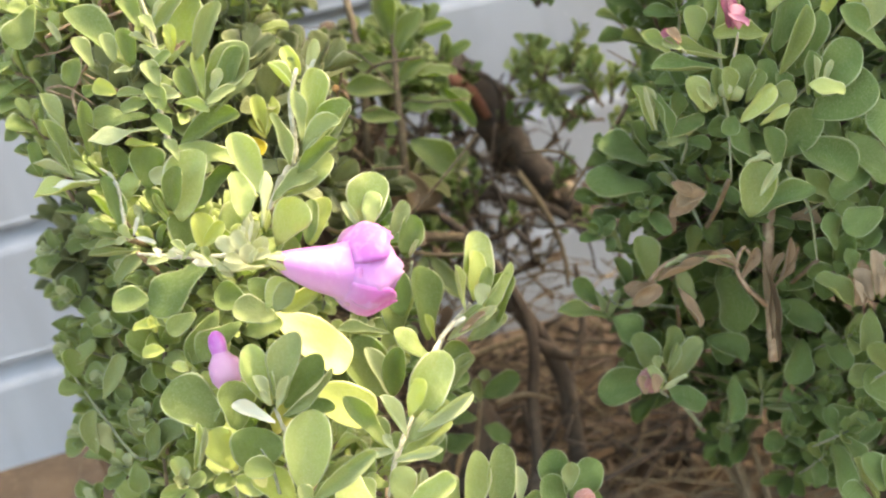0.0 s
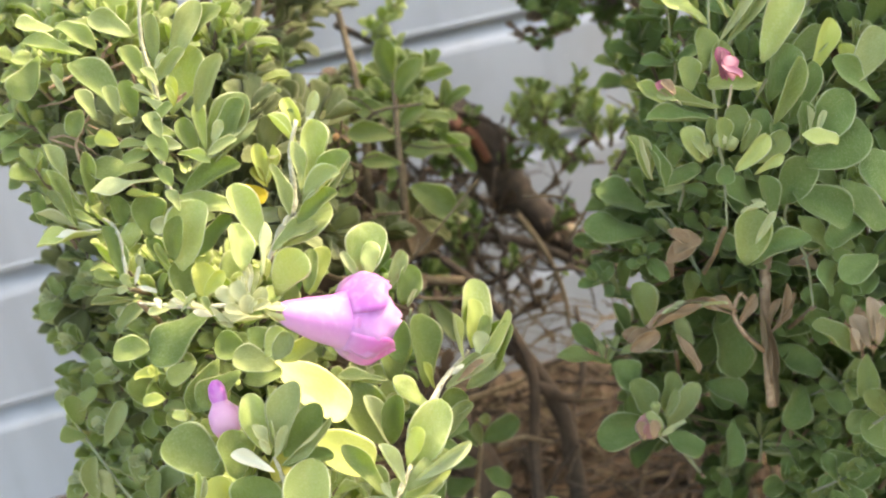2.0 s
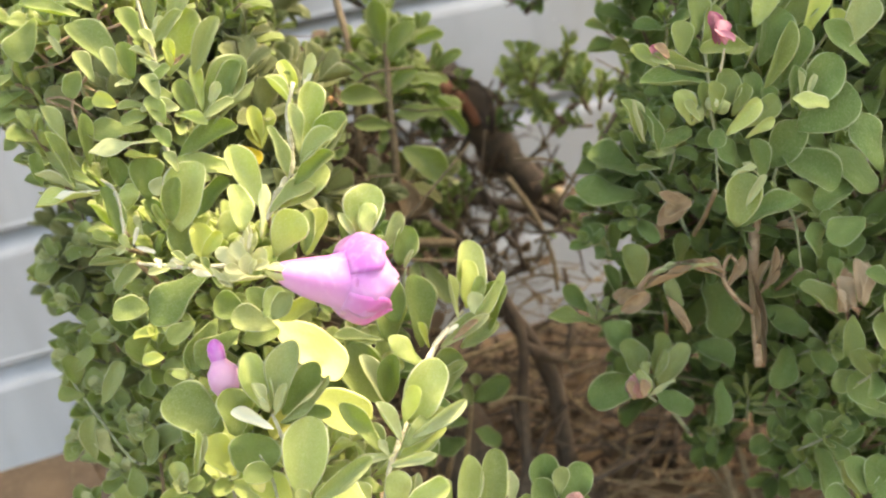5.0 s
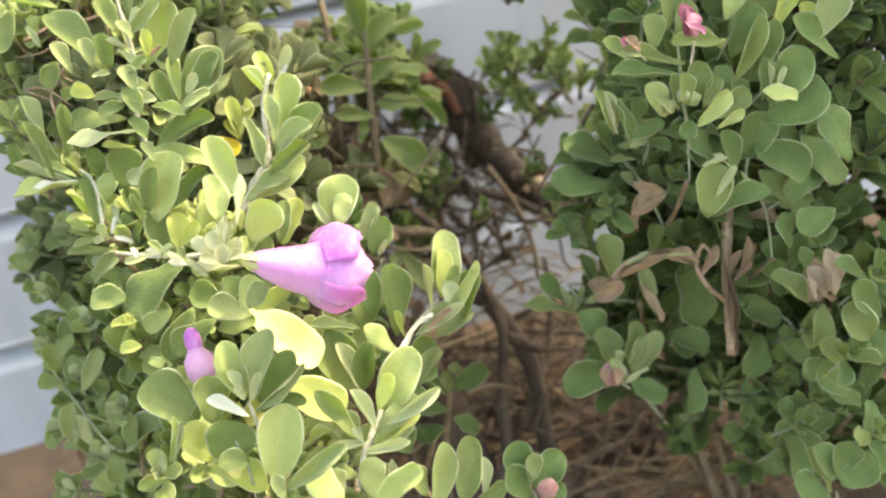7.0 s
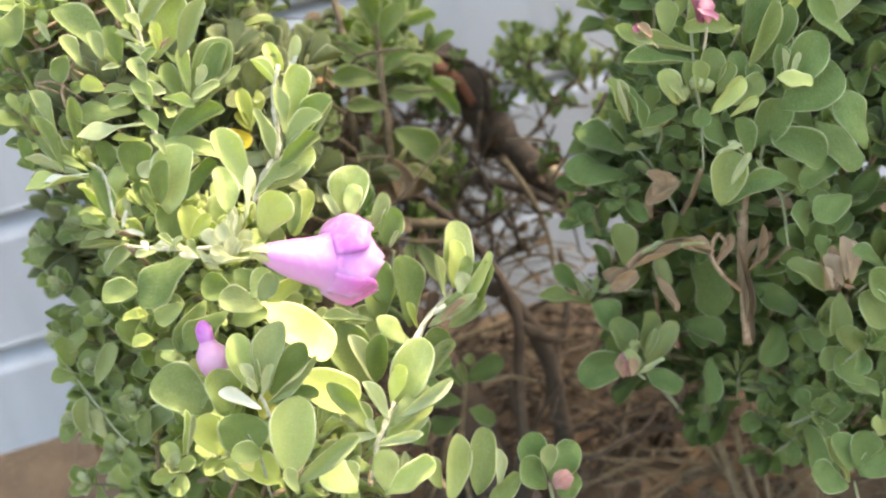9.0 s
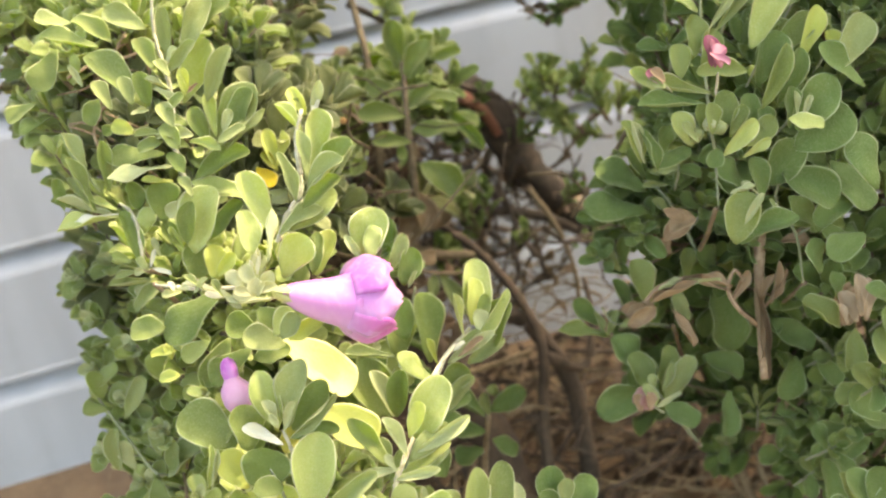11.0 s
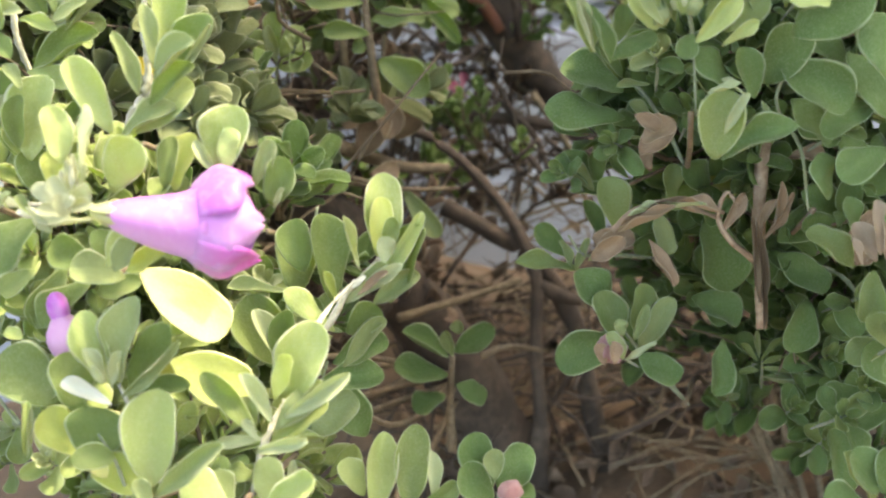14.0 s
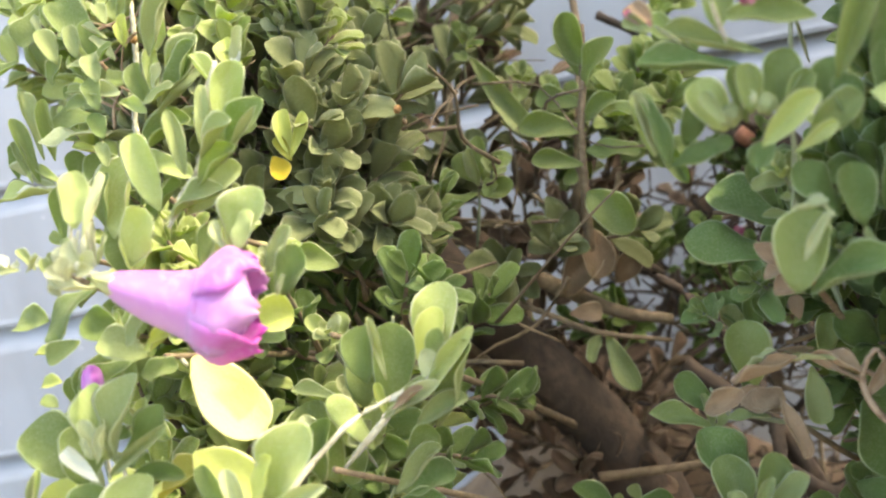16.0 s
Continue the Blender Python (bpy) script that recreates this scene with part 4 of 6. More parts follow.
leaf(sprig_a, (22.5, 243.2, 204.6), (29.4, 243.2, 214.5), 4.1, "P", 5)
leaf(sprig_a, (18.3, 251.6, 203.5), (26.1, 251.3, 215.7), 6.9, "l", 6)
leaf(sprig_a, (18.6, 243.9, 206.7), (19.5, 244.6, 212.2), 2.6, "v", -14)
leaf(sprig_a, (18.5, 243.1, 207.2), (18.1, 243.7, 211.1), 1.4, "v", 10)
leaf(sprig_a, (19.0, 242.9, 207.2), (21.7, 243.1, 208.5), 1.0, "n", -18)
leaf(sprig_a, (13.4, 246.3, 203.8), (16.7, 242.7, 200.2), 3.9, "g", -18)
leaf(sprig_a, (20.7, 242.6, 196.9), (19.2, 244.3, 204.0), 3.9, "g", -15)
leaf(sprig_a, (22.4, 241.3, 197.6), (22.2, 245.7, 205.3), 2.8, "l", 10)
leaf(sprig_a, (21.5, 243.8, 194.8), (33.5, 242.0, 205.0), 8.5, "P", -8)
leaf(sprig_a, (23.8, 241.3, 195.7), (31.6, 242.4, 205.3), 5.0, "s", -6)
leaf(sprig_a, (23.4, 237.9, 195.5), (33.0, 237.8, 201.5), 1.7, "P", 45)
leaf(sprig_a, (23.9, 238.3, 199.3), (26.5, 238.2, 203.2), 2.3, "p", -5)
leaf(sprig_a, (21.8, 237.0, 197.4), (28.2, 236.8, 199.2), 2.9, "P", -6)
leaf(sprig_a, (16.8, 239.8, 198.4), (22.3, 236.3, 196.4), 2.3, "l", 6)
leaf(sprig_a, (10.4, 241.2, 200.3), (17.8, 238.1, 200.1), 2.6, "p", 5)
leaf(sprig_a, (12.0, 240.5, 199.6), (6.7, 240.6, 199.2), 3.0, "g", -9)
leaf(sprig_a, (12.4, 242.0, 200.8), (6.7, 242.6, 201.3), 2.0, "P", 3)
leaf(sprig_a, (7.0, 250.9, 200.1), (3.2, 252.7, 202.4), 3.5, "v", -18)
leaf(sprig_a, (4.4, 253.5, 202.0), (1.1, 252.7, 200.4), 2.9, "s", 3)
leaf(sprig_a, (11.7, 244.5, 195.9), (0.2, 246.6, 198.1), 5.0, "g", 5)
leaf(sprig_a, (13.2, 240.1, 194.1), (-0.4, 241.8, 195.7), 3.6, "p", 25)
leaf(sprig_a, (11.9, 241.3, 190.9), (5.7, 241.8, 191.7), 1.4, "v", 2)
leaf(sprig_a, (8.2, 242.0, 182.4), (8.8, 245.2, 190.2), 7.0, "s", 12)
leaf(sprig_a, (-0.8, 246.7, 190.4), (-0.2, 247.9, 201.1), 3.0, "g", 10)
leaf(sprig_a, (-2.6, 246.3, 191.0), (-8.3, 254.0, 201.8), 2.6, "P", 30)
leaf(sprig_a, (-4.6, 246.4, 187.3), (-7.9, 248.3, 198.8), 2.8, "g", 20)
leaf(sprig_a, (-4.7, 244.2, 187.5), (-8.5, 248.7, 194.3), 1.9, "P", 4)
leaf(sprig_a, (-10.7, 250.4, 187.7), (-10.4, 252.5, 194.1), 3.1, "s", -17)
leaf(sprig_a, (3.9, 244.5, 185.6), (3.2, 246.2, 191.4), 3.9, "s", 8)
leaf(sprig_a, (13.0, 239.1, 186.4), (8.8, 239.1, 185.0), 3.4, "p", -18)
leaf(sprig_a, (12.2, 234.3, 177.2), (18.8, 237.1, 189.1), 8.4, "l", -7)
leaf(sprig_a, (11.2, 234.4, 179.5), (14.1, 234.9, 187.9), 4.1, "g", -6)
leaf(sprig_a, (13.6, 239.4, 176.8), (24.5, 240.2, 182.7), 4.4, "s", -3)
leaf(sprig_a, (15.1, 242.1, 189.4), (26.6, 238.4, 184.6), 4.3, "l", 10)
leaf(sprig_a, (16.1, 242.9, 189.4), (28.3, 240.2, 193.1), 5.0, "g", 4)
leaf(sprig_a, (4.7, 256.7, 217.7), (-6.0, 258.7, 221.4), 4.1, "g", 15)
leaf(sprig_a, (0.7, 261.1, 223.0), (-6.3, 261.5, 224.2), 4.6, "P", 11)
leaf(sprig_a, (7.5, 258.2, 217.8), (1.4, 263.1, 223.8), 4.8, "g", 5)
leaf(sprig_a, (14.8, 254.8, 219.6), (7.5, 257.6, 224.2), 5.0, "P", -16)
leaf(sprig_a, (17.5, 251.8, 214.0), (19.1, 253.1, 223.3), 3.3, "P", -13)
leaf(sprig_a, (20.5, 249.7, 213.6), (28.2, 251.7, 224.3), 4.8, "P", 14)
leaf(sprig_a, (26.1, 252.1, 217.6), (32.1, 251.4, 222.5), 4.4, "g", -9)
leaf(sprig_a, (-10.7, 262.4, 208.3), (-16.9, 260.9, 205.4), 4.4, "g", 16)
leaf(sprig_a, (-0.9, 257.2, 212.7), (-0.8, 258.2, 217.1), 2.2, "l", 2)
leaf(sprig_a, (-0.4, 254.1, 211.1), (-2.0, 256.2, 215.3), 1.5, "p", -13)
leaf(sprig_a, (14.6, 238.7, 202.4), (13.2, 241.6, 206.8), 3.4, "P", 1)
leaf(sprig_a, (14.1, 240.2, 205.5), (18.2, 240.1, 207.7), 2.8, "s", -8)
leaf(sprig_a, (14.4, 236.9, 198.1), (12.7, 240.1, 202.8), 3.6, "g", -13)
leaf(sprig_a, (16.6, 243.0, 211.2), (14.4, 245.4, 214.5), 2.5, "P", 16)
leaf(sprig_a, (16.6, 244.3, 214.2), (19.6, 243.6, 216.2), 1.9, "p", -16)
leaf(sprig_a, (14.3, 236.1, 193.4), (12.1, 238.6, 197.2), 3.2, "s", 4)
leaf(sprig_a, (14.6, 234.1, 188.7), (13.1, 236.2, 193.0), 2.3, "P", 11)
bud(sprig_a, (19.4, 245.9, 207.7), 1.3, "o")
sprig_b = branch(shrub, [(27.5, 222.2, 179.3), (31.4, 223.2, 184.2), (34.1, 223.7, 187.0), (35.3, 225.1, 191.0), (36.3, 227.3, 196.9), (38.8, 228.9, 202.2)], 3.02, 1.08, "w")
leaf(sprig_b, (40.5, 230.5, 199.2), (43.6, 230.9, 206.5), 2.2, "p", 10)
leaf(sprig_b, (40.0, 233.1, 199.7), (38.3, 236.1, 205.2), 3.0, "v", -16)
leaf(sprig_b, (39.3, 233.0, 199.0), (38.4, 235.2, 202.9), 2.2, "g", 3)
leaf(sprig_b, (38.1, 229.3, 197.4), (33.9, 231.1, 203.7), 2.8, "l", 30)
leaf(sprig_b, (37.9, 225.2, 190.1), (41.4, 230.2, 201.0), 5.4, "l", 18)
leaf(sprig_b, (36.1, 222.1, 189.8), (36.9, 225.6, 199.3), 2.6, "P", 10)
leaf(sprig_b, (38.8, 225.2, 188.1), (45.9, 223.8, 195.6), 5.4, "s", 8)
leaf(sprig_b, (38.5, 222.7, 187.3), (46.1, 222.6, 194.8), 1.3, "p", 30)
leaf(sprig_b, (35.7, 220.9, 189.1), (43.2, 218.2, 193.6), 4.7, "P", -9)
leaf(sprig_b, (34.0, 221.8, 184.9), (42.2, 219.9, 189.7), 3.7, "g", 8)
leaf(sprig_b, (30.6, 223.1, 180.8), (41.1, 223.8, 186.1), 6.0, "l", 11)
leaf(sprig_b, (28.4, 221.6, 180.9), (37.7, 221.7, 184.2), 3.7, "P", -8)
leaf(sprig_b, (32.8, 220.7, 186.9), (31.2, 223.9, 196.3), 2.8, "P", 10)
leaf(sprig_b, (27.3, 221.3, 182.2), (24.0, 225.8, 193.8), 5.3, "l", -10)
leaf(sprig_b, (31.2, 266.9, 181.6), (33.4, 263.9, 176.9), 4.1, "Y", 2)
leaf(sprig_b, (35.0, 264.8, 181.7), (35.1, 267.4, 189.7), 3.5, "v", 0)
leaf(sprig_b, (35.3, 264.4, 181.0), (38.5, 267.5, 188.6), 2.4, "v", 35)
leaf(sprig_b, (35.4, 264.2, 180.5), (32.8, 266.1, 184.9), 2.5, "y", -11)
leaf(sprig_b, (40.6, 229.3, 199.0), (42.1, 231.7, 204.0), 1.7, "w", 16)
bud(sprig_b, (54.4, 275.2, 184.9), 1.5, "o")
sprig_l = branch(shrub, [(1.5, 238.2, 175.5), (2.6, 240.6, 181.7), (2.2, 244.0, 185.8), (0.5, 246.7, 187.4)], 1.65, 0.93, "w")
leaf(sprig_l, (-1.4, 246.0, 185.7), (-11.9, 249.9, 189.4), 1.5, "p", 35)
leaf(sprig_l, (-0.3, 243.7, 186.2), (-9.2, 245.5, 187.1), 1.2, "w", 20)
leaf(sprig_l, (0.2, 244.3, 185.5), (-13.0, 245.7, 185.6), 3.0, "l", 25)
leaf(sprig_l, (-0.2, 245.9, 186.3), (-4.9, 247.9, 189.5), 1.7, "l", -13)
leaf(sprig_l, (1.2, 239.2, 176.7), (0.7, 244.0, 186.7), 4.0, "s", 14)
leaf(sprig_l, (2.3, 241.9, 181.0), (6.1, 242.1, 186.3), 3.9, "l", 14)
leaf(sprig_l, (10.2, 239.7, 175.5), (7.4, 243.2, 182.0), 3.1, "s", 4)
leaf(sprig_l, (10.5, 238.8, 176.2), (8.8, 241.6, 181.4), 1.6, "l", -16)
leaf(sprig_l, (5.4, 240.2, 176.2), (5.0, 241.7, 180.3), 1.4, "p", 5)
leaf(sprig_l, (2.9, 238.1, 175.0), (-0.6, 239.0, 174.5), 1.6, "p", -1)
leaf(sprig_l, (3.0, 237.2, 175.7), (4.9, 238.2, 178.8), 1.0, "w", -2)
leaf(sprig_l, (3.3, 237.0, 175.4), (6.6, 235.8, 173.4), 1.2, "w", 0)
leaf(sprig_l, (1.8, 239.2, 174.4), (-4.4, 240.5, 173.9), 1.5, "P", 3)
leaf(sprig_l, (-0.5, 242.6, 175.8), (-3.7, 244.1, 178.1), 2.2, "l", -18)
leaf(sprig_l, (2.4, 237.2, 175.2), (1.1, 238.2, 178.2), 1.9, "P", -2)
leaf(sprig_l, (15.4, 233.0, 170.8), (15.7, 235.1, 177.8), 5.0, "v", -1)
leaf(sprig_l, (15.0, 232.4, 171.7), (19.8, 232.6, 175.6), 3.0, "v", 14)
leaf(sprig_l, (12.0, 235.0, 170.7), (12.3, 236.9, 178.4), 6.7, "g", 4)
leaf(sprig_l, (4.9, 244.0, 169.2), (-2.8, 244.0, 164.8), 3.8, "P", 10)
leaf(sprig_l, (3.8, 240.9, 171.6), (-6.0, 241.8, 171.4), 1.5, "P", 8)
leaf(sprig_l, (14.4, 240.9, 178.3), (17.9, 240.3, 178.5), 2.2, "l", -7)
sprig_c = branch(shrub, [(2.8, 229.5, 174.8), (8.3, 221.9, 175.3), (14.7, 214.3, 176.3), (19.9, 208.5, 177.0), (25.0, 204.0, 177.0)], 1.6, 1.4, "w")
leaf(sprig_c, (21.1, 205.9, 184.2), (21.3, 209.9, 191.4), 4.5, "l", 10)
leaf(sprig_c, (23.4, 202.7, 183.3), (27.0, 206.3, 191.5), 1.8, "p", 25)
leaf(sprig_c, (26.0, 209.4, 177.0), (31.5, 208.9, 184.8), 6.7, "l", 15)
leaf(sprig_c, (33.7, 223.4, 170.0), (38.6, 223.6, 178.3), 4.9, "v", -8)
leaf(sprig_c, (32.6, 218.9, 172.1), (35.7, 222.0, 179.3), 3.3, "g", 5)
leaf(sprig_c, (21.0, 208.8, 177.7), (22.3, 209.9, 184.2), 1.1, "w", 12)
leaf(sprig_c, (21.1, 207.8, 178.1), (20.5, 209.7, 182.2), 1.5, "p", -13)
leaf(sprig_c, (21.4, 208.7, 177.9), (23.6, 208.9, 182.3), 1.1, "p", 8)
leaf(sprig_c, (14.2, 207.2, 179.0), (17.1, 205.0, 175.1), 1.4, "W", 30)
leaf(sprig_c, (23.6, 203.6, 175.9), (14.9, 205.8, 175.6), 2.1, "W", 25)
leaf(sprig_c, (19.7, 205.5, 178.1), (15.9, 207.3, 181.7), 2.7, "W", -20)
leaf(sprig_c, (20.4, 204.8, 178.2), (19.0, 207.2, 182.1), 2.8, "W", -14, 7)
leaf(sprig_c, (20.5, 204.6, 177.8), (24.0, 204.3, 180.8), 2.7, "W", 22, 4)
leaf(sprig_c, (20.5, 203.5, 177.9), (23.7, 202.0, 178.9), 2.0, "W", 15, 1)
leaf(sprig_c, (19.5, 203.7, 177.7), (16.2, 203.6, 179.4), 2.0, "W", -18, 6)
leaf(sprig_c, (19.5, 202.6, 177.7), (20.3, 202.6, 181.2), 2.7, "W", 12, 3)
leaf(sprig_c, (20.0, 202.0, 177.8), (21.9, 200.7, 180.1), 1.9, "W", -22, 0)
leaf(sprig_c, (20.8, 206.4, 179.9), (21.8, 207.3, 184.3), 1.1, "W", 10, 5)
leaf(sprig_c, (21.1, 206.2, 180.1), (22.7, 206.2, 183.6), 0.8, "w", -15, 2)
leaf(sprig_c, (20.2, 206.5, 180.2), (20.4, 206.7, 183.2), 0.8, "w", 10, 7)
leaf(sprig_l, (6.3, 211.1, 179.5), (5.3, 211.0, 181.5), 1.4, "w", 20, 4)
leaf(sprig_l, (6.5, 211.1, 179.5), (8.8, 209.5, 179.8), 1.4, "W", -20, 1)
leaf(sprig_c, (15.4, 220.8, 173.5), (1.6, 222.0, 166.6), 8.6, "s", 17)
leaf(sprig_c, (2.7, 223.8, 167.6), (-4.0, 225.9, 168.1), 5.6, "g", -1)
leaf(sprig_c, (19.0, 214.1, 165.3), (14.2, 215.6, 169.3), 5.5, "s", -17)
leaf(sprig_c, (20.5, 216.5, 169.3), (22.7, 214.3, 165.9), 4.3, "s", 10)
leaf(sprig_c, (23.6, 211.7, 162.6), (16.1, 213.3, 165.7), 5.3, "P", -7)
leaf(sprig_c, (22.9, 207.7, 165.8), (27.0, 208.0, 169.6), 4.2, "P", -7)
leaf(sprig_c, (21.7, 210.2, 165.6), (26.6, 211.2, 169.2), 4.2, "l", -16)
leaf(sprig_c, (24.3, 210.0, 164.2), (31.3, 207.5, 166.7), 4.2, "v", -4)
leaf(sprig_c, (10.0, 218.5, 164.8), (4.4, 217.5, 162.6), 3.8, "g", -10)
leaf(sprig_c, (14.2, 222.1, 162.6), (7.0, 219.7, 154.9), 4.8, "g", -7)
leaf(sprig_c, (17.5, 219.1, 160.4), (8.8, 216.6, 155.8), 6.1, "s", 17)
leaf(sprig_c, (3.4, 223.6, 162.3), (-1.5, 224.4, 162.7), 2.6, "v", 11)
leaf(sprig_c, (2.3, 223.4, 160.9), (2.4, 224.6, 164.2), 1.9, "v", -14)
leaf(sprig_c, (3.0, 221.9, 157.8), (-1.1, 223.0, 157.9), 2.8, "v", -3)
leaf(sprig_c, (6.0, 213.8, 156.3), (3.6, 214.2, 158.1), 2.4, "l", 5)
leaf(sprig_c, (8.1, 218.7, 153.4), (7.3, 221.1, 157.5), 2.4, "g", 7)
leaf(sprig_c, (15.0, 210.9, 176.5), (8.0, 214.3, 178.8), 1.2, "w", 10)
leaf(sprig_c, (16.7, 211.0, 175.1), (11.4, 213.1, 176.8), 1.4, "w", -11)
leaf(sprig_c, (11.4, 209.5, 178.7), (8.4, 210.9, 181.8), 1.5, "P", 17)
leaf(sprig_c, (9.4, 209.9, 178.5), (12.9, 209.5, 180.4), 1.4, "p", -16)
leaf(sprig_c, (7.7, 211.6, 178.8), (3.9, 211.5, 178.6), 1.6, "p", 1)
leaf(sprig_c, (14.5, 207.9, 176.9), (12.8, 209.3, 180.0), 1.7, "P", 16)
bud(sprig_c, (20.9, 204.3, 179.2), 1.2, "w")
bud_stem = branch(shrub, [(10.9, 214.3, 143.1), (11.3, 214.4, 147.5), (11.7, 214.4, 151.5)], 0.98, 0.78, "w")
closed_flower(shrub, (12.4, 211.8, 151.0), (12.2, 215.6, 161.6), 6.4)
sprig_bright = branch(shrub, [(21.4, 227.4, 157.1), (23.9, 223.5, 156.9)], 1.40, 0.80, "w")
leaf(sprig_bright, (24.6, 225.0, 157.6), (34.6, 218.9, 144.7), 10.2, "V", -10, 6)
leaf(sprig_bright, (26.2, 213.1, 146.1), (36.6, 208.7, 138.5), 9.1, "v", 0, 6)
leaf(sprig_bright, (36.5, 198.9, 137.6), (31.0, 203.1, 147.9), 3.7, "g", -10)
leaf(sprig_bright, (27.6, 214.0, 144.0), (18.0, 214.4, 139.6), 6.4, "y", 18)
leaf(sprig_bright, (17.5, 220.2, 157.6), (24.9, 217.9, 158.7), 4.2, "g", 5)
sprig_d = branch(shrub, [(20.9, 198.1, 133.8), (20.3, 201.3, 141.0), (19.3, 203.4, 145.3), (18.7, 205.0, 148.8)], 1.88, 0.94, "w")
leaf(sprig_d, (9.7, 208.6, 146.4), (1.1, 213.5, 153.9), 9.2, "g", -8, 6)
leaf(sprig_d, (11.8, 204.7, 146.5), (12.2, 207.4, 155.1), 7.2, "g", 18)
leaf(sprig_d, (17.8, 198.7, 149.2), (11.5, 202.8, 152.6), 2.5, "w", -6)
leaf(sprig_d, (18.0, 202.7, 150.8), (16.8, 205.8, 161.6), 5.4, "l", -13, 1)
leaf(sprig_d, (19.5, 201.3, 151.0), (24.9, 203.0, 162.9), 5.7, "P", -18, 1)
leaf(sprig_d, (20.5, 203.4, 148.9), (29.1, 203.8, 156.8), 5.2, "s", 2)
leaf(sprig_d, (19.3, 199.6, 149.5), (29.6, 199.0, 155.8), 2.0, "P", 40)
leaf(sprig_d, (18.5, 198.5, 151.9), (22.1, 198.8, 157.2), 1.9, "p", -9)
leaf(sprig_d, (17.9, 199.9, 152.1), (15.8, 201.8, 157.5), 2.3, "p", 18)
leaf(sprig_d, (19.7, 204.0, 147.1), (29.1, 202.5, 146.6), 3.2, "s", 9)
leaf(sprig_d, (2.5, 203.2, 142.3), (5.2, 205.0, 150.0), 1.8, "l", 25)
leaf(sprig_d, (3.1, 202.0, 142.5), (5.8, 203.7, 150.2), 0.9, "p", 20)
leaf(sprig_d, (9.7, 204.4, 139.1), (6.0, 207.3, 146.5), 6.3, "v", 6)
leaf(sprig_d, (12.4, 202.5, 139.0), (14.5, 204.8, 146.5), 9.7, "s", -8)
leaf(sprig_d, (19.7, 195.8, 135.5), (25.0, 200.2, 148.8), 8.6, "l", -2, 3)
leaf(sprig_d, (20.4, 191.5, 136.3), (32.8, 188.7, 143.7), 3.6, "P", 10)
leaf(sprig_d, (30.0, 188.6, 132.8), (25.4, 191.2, 138.5), 6.1, "l", -2)
leaf(sprig_d, (17.9, 197.8, 133.8), (12.0, 202.1, 138.3), 6.2, "v", 2)
leaf(sprig_d, (19.9, 190.0, 135.1), (18.6, 191.9, 140.0), 2.7, "P", 1)
leaf(sprig_d, (13.5, 199.2, 137.1), (12.4, 200.0, 140.2), 2.6, "V", 0)
leaf(sprig_d, (17.6, 199.0, 152.5), (16.7, 199.7, 155.6), 1.4, "p", -17)
sprig_e = branch(shrub, [(33.6, 193.3, 130.5), (37.1, 197.0, 136.1), (42.0, 201.0, 140.6), (50.9, 211.5, 147.3), (57.8, 218.2, 148.9)], 2.1, 1.0, "w")
leaf(sprig_e, (42.2, 198.4, 142.4), (49.6, 198.4, 153.3), 7.7, "l", 10, 1)
leaf(sprig_e, (40.7, 196.1, 144.1), (44.9, 197.6, 149.8), 3.6, "v", -16)
leaf(sprig_e, (52.4, 218.4, 140.7), (46.6, 220.7, 149.5), 4.2, "l", 7)
leaf(sprig_e, (54.6, 226.7, 135.4), (61.7, 225.7, 138.4), 5.8, "g", 16)
leaf(sprig_e, (52.5, 223.2, 130.9), (62.2, 224.2, 136.9), 3.7, "P", -3)
leaf(sprig_e, (41.5, 194.8, 141.4), (52.5, 194.2, 146.1), 2.8, "p", 25)
leaf(sprig_e, (39.7, 195.5, 139.5), (48.0, 194.9, 145.4), 4.6, "P", -3)
leaf(sprig_e, (38.4, 196.7, 136.2), (48.5, 196.1, 140.8), 4.3, "l", -9)
leaf(sprig_e, (36.1, 192.6, 138.3), (44.4, 189.3, 139.5), 2.1, "p", 10)
leaf(sprig_e, (39.4, 195.1, 141.0), (36.6, 198.6, 148.4), 2.7, "p", 13)
leaf(sprig_e, (42.7, 220.9, 135.4), (40.0, 225.0, 145.2), 3.6, "p", 12)
leaf(sprig_e, (42.9, 219.0, 136.3), (46.1, 219.6, 146.3), 4.9, "s", -11)
leaf(sprig_e, (42.8, 226.5, 132.7), (39.4, 230.6, 145.5), 9.4, "g", -10)
leaf(sprig_e, (46.6, 228.5, 145.2), (36.8, 231.8, 146.9), 2.7, "P", 16)
leaf(sprig_e, (36.0, 200.0, 137.2), (35.8, 202.4, 142.5), 3.9, "P", 0)
leaf(sprig_e, (35.8, 192.0, 128.6), (37.3, 193.9, 136.0), 5.2, "l", -17)
leaf(sprig_e, (39.4, 192.5, 129.4), (41.0, 194.1, 134.4), 1.6, "p", 5)
leaf(sprig_e, (34.6, 186.0, 132.3), (44.4, 182.1, 137.1), 5.7, "l", -10)
leaf(sprig_e, (36.8, 194.9, 138.7), (35.3, 196.4, 142.0), 1.6, "p", -2)
leaf(sprig_e, (37.5, 194.8, 139.0), (31.0, 196.9, 138.7), 2.0, "p", -12)
leaf(sprig_e, (34.9, 196.7, 131.2), (31.1, 197.7, 133.7), 3.5, "g", 16)
leaf(sprig_e, (30.4, 192.1, 130.7), (29.1, 194.8, 135.8), 4.0, "l", 9)
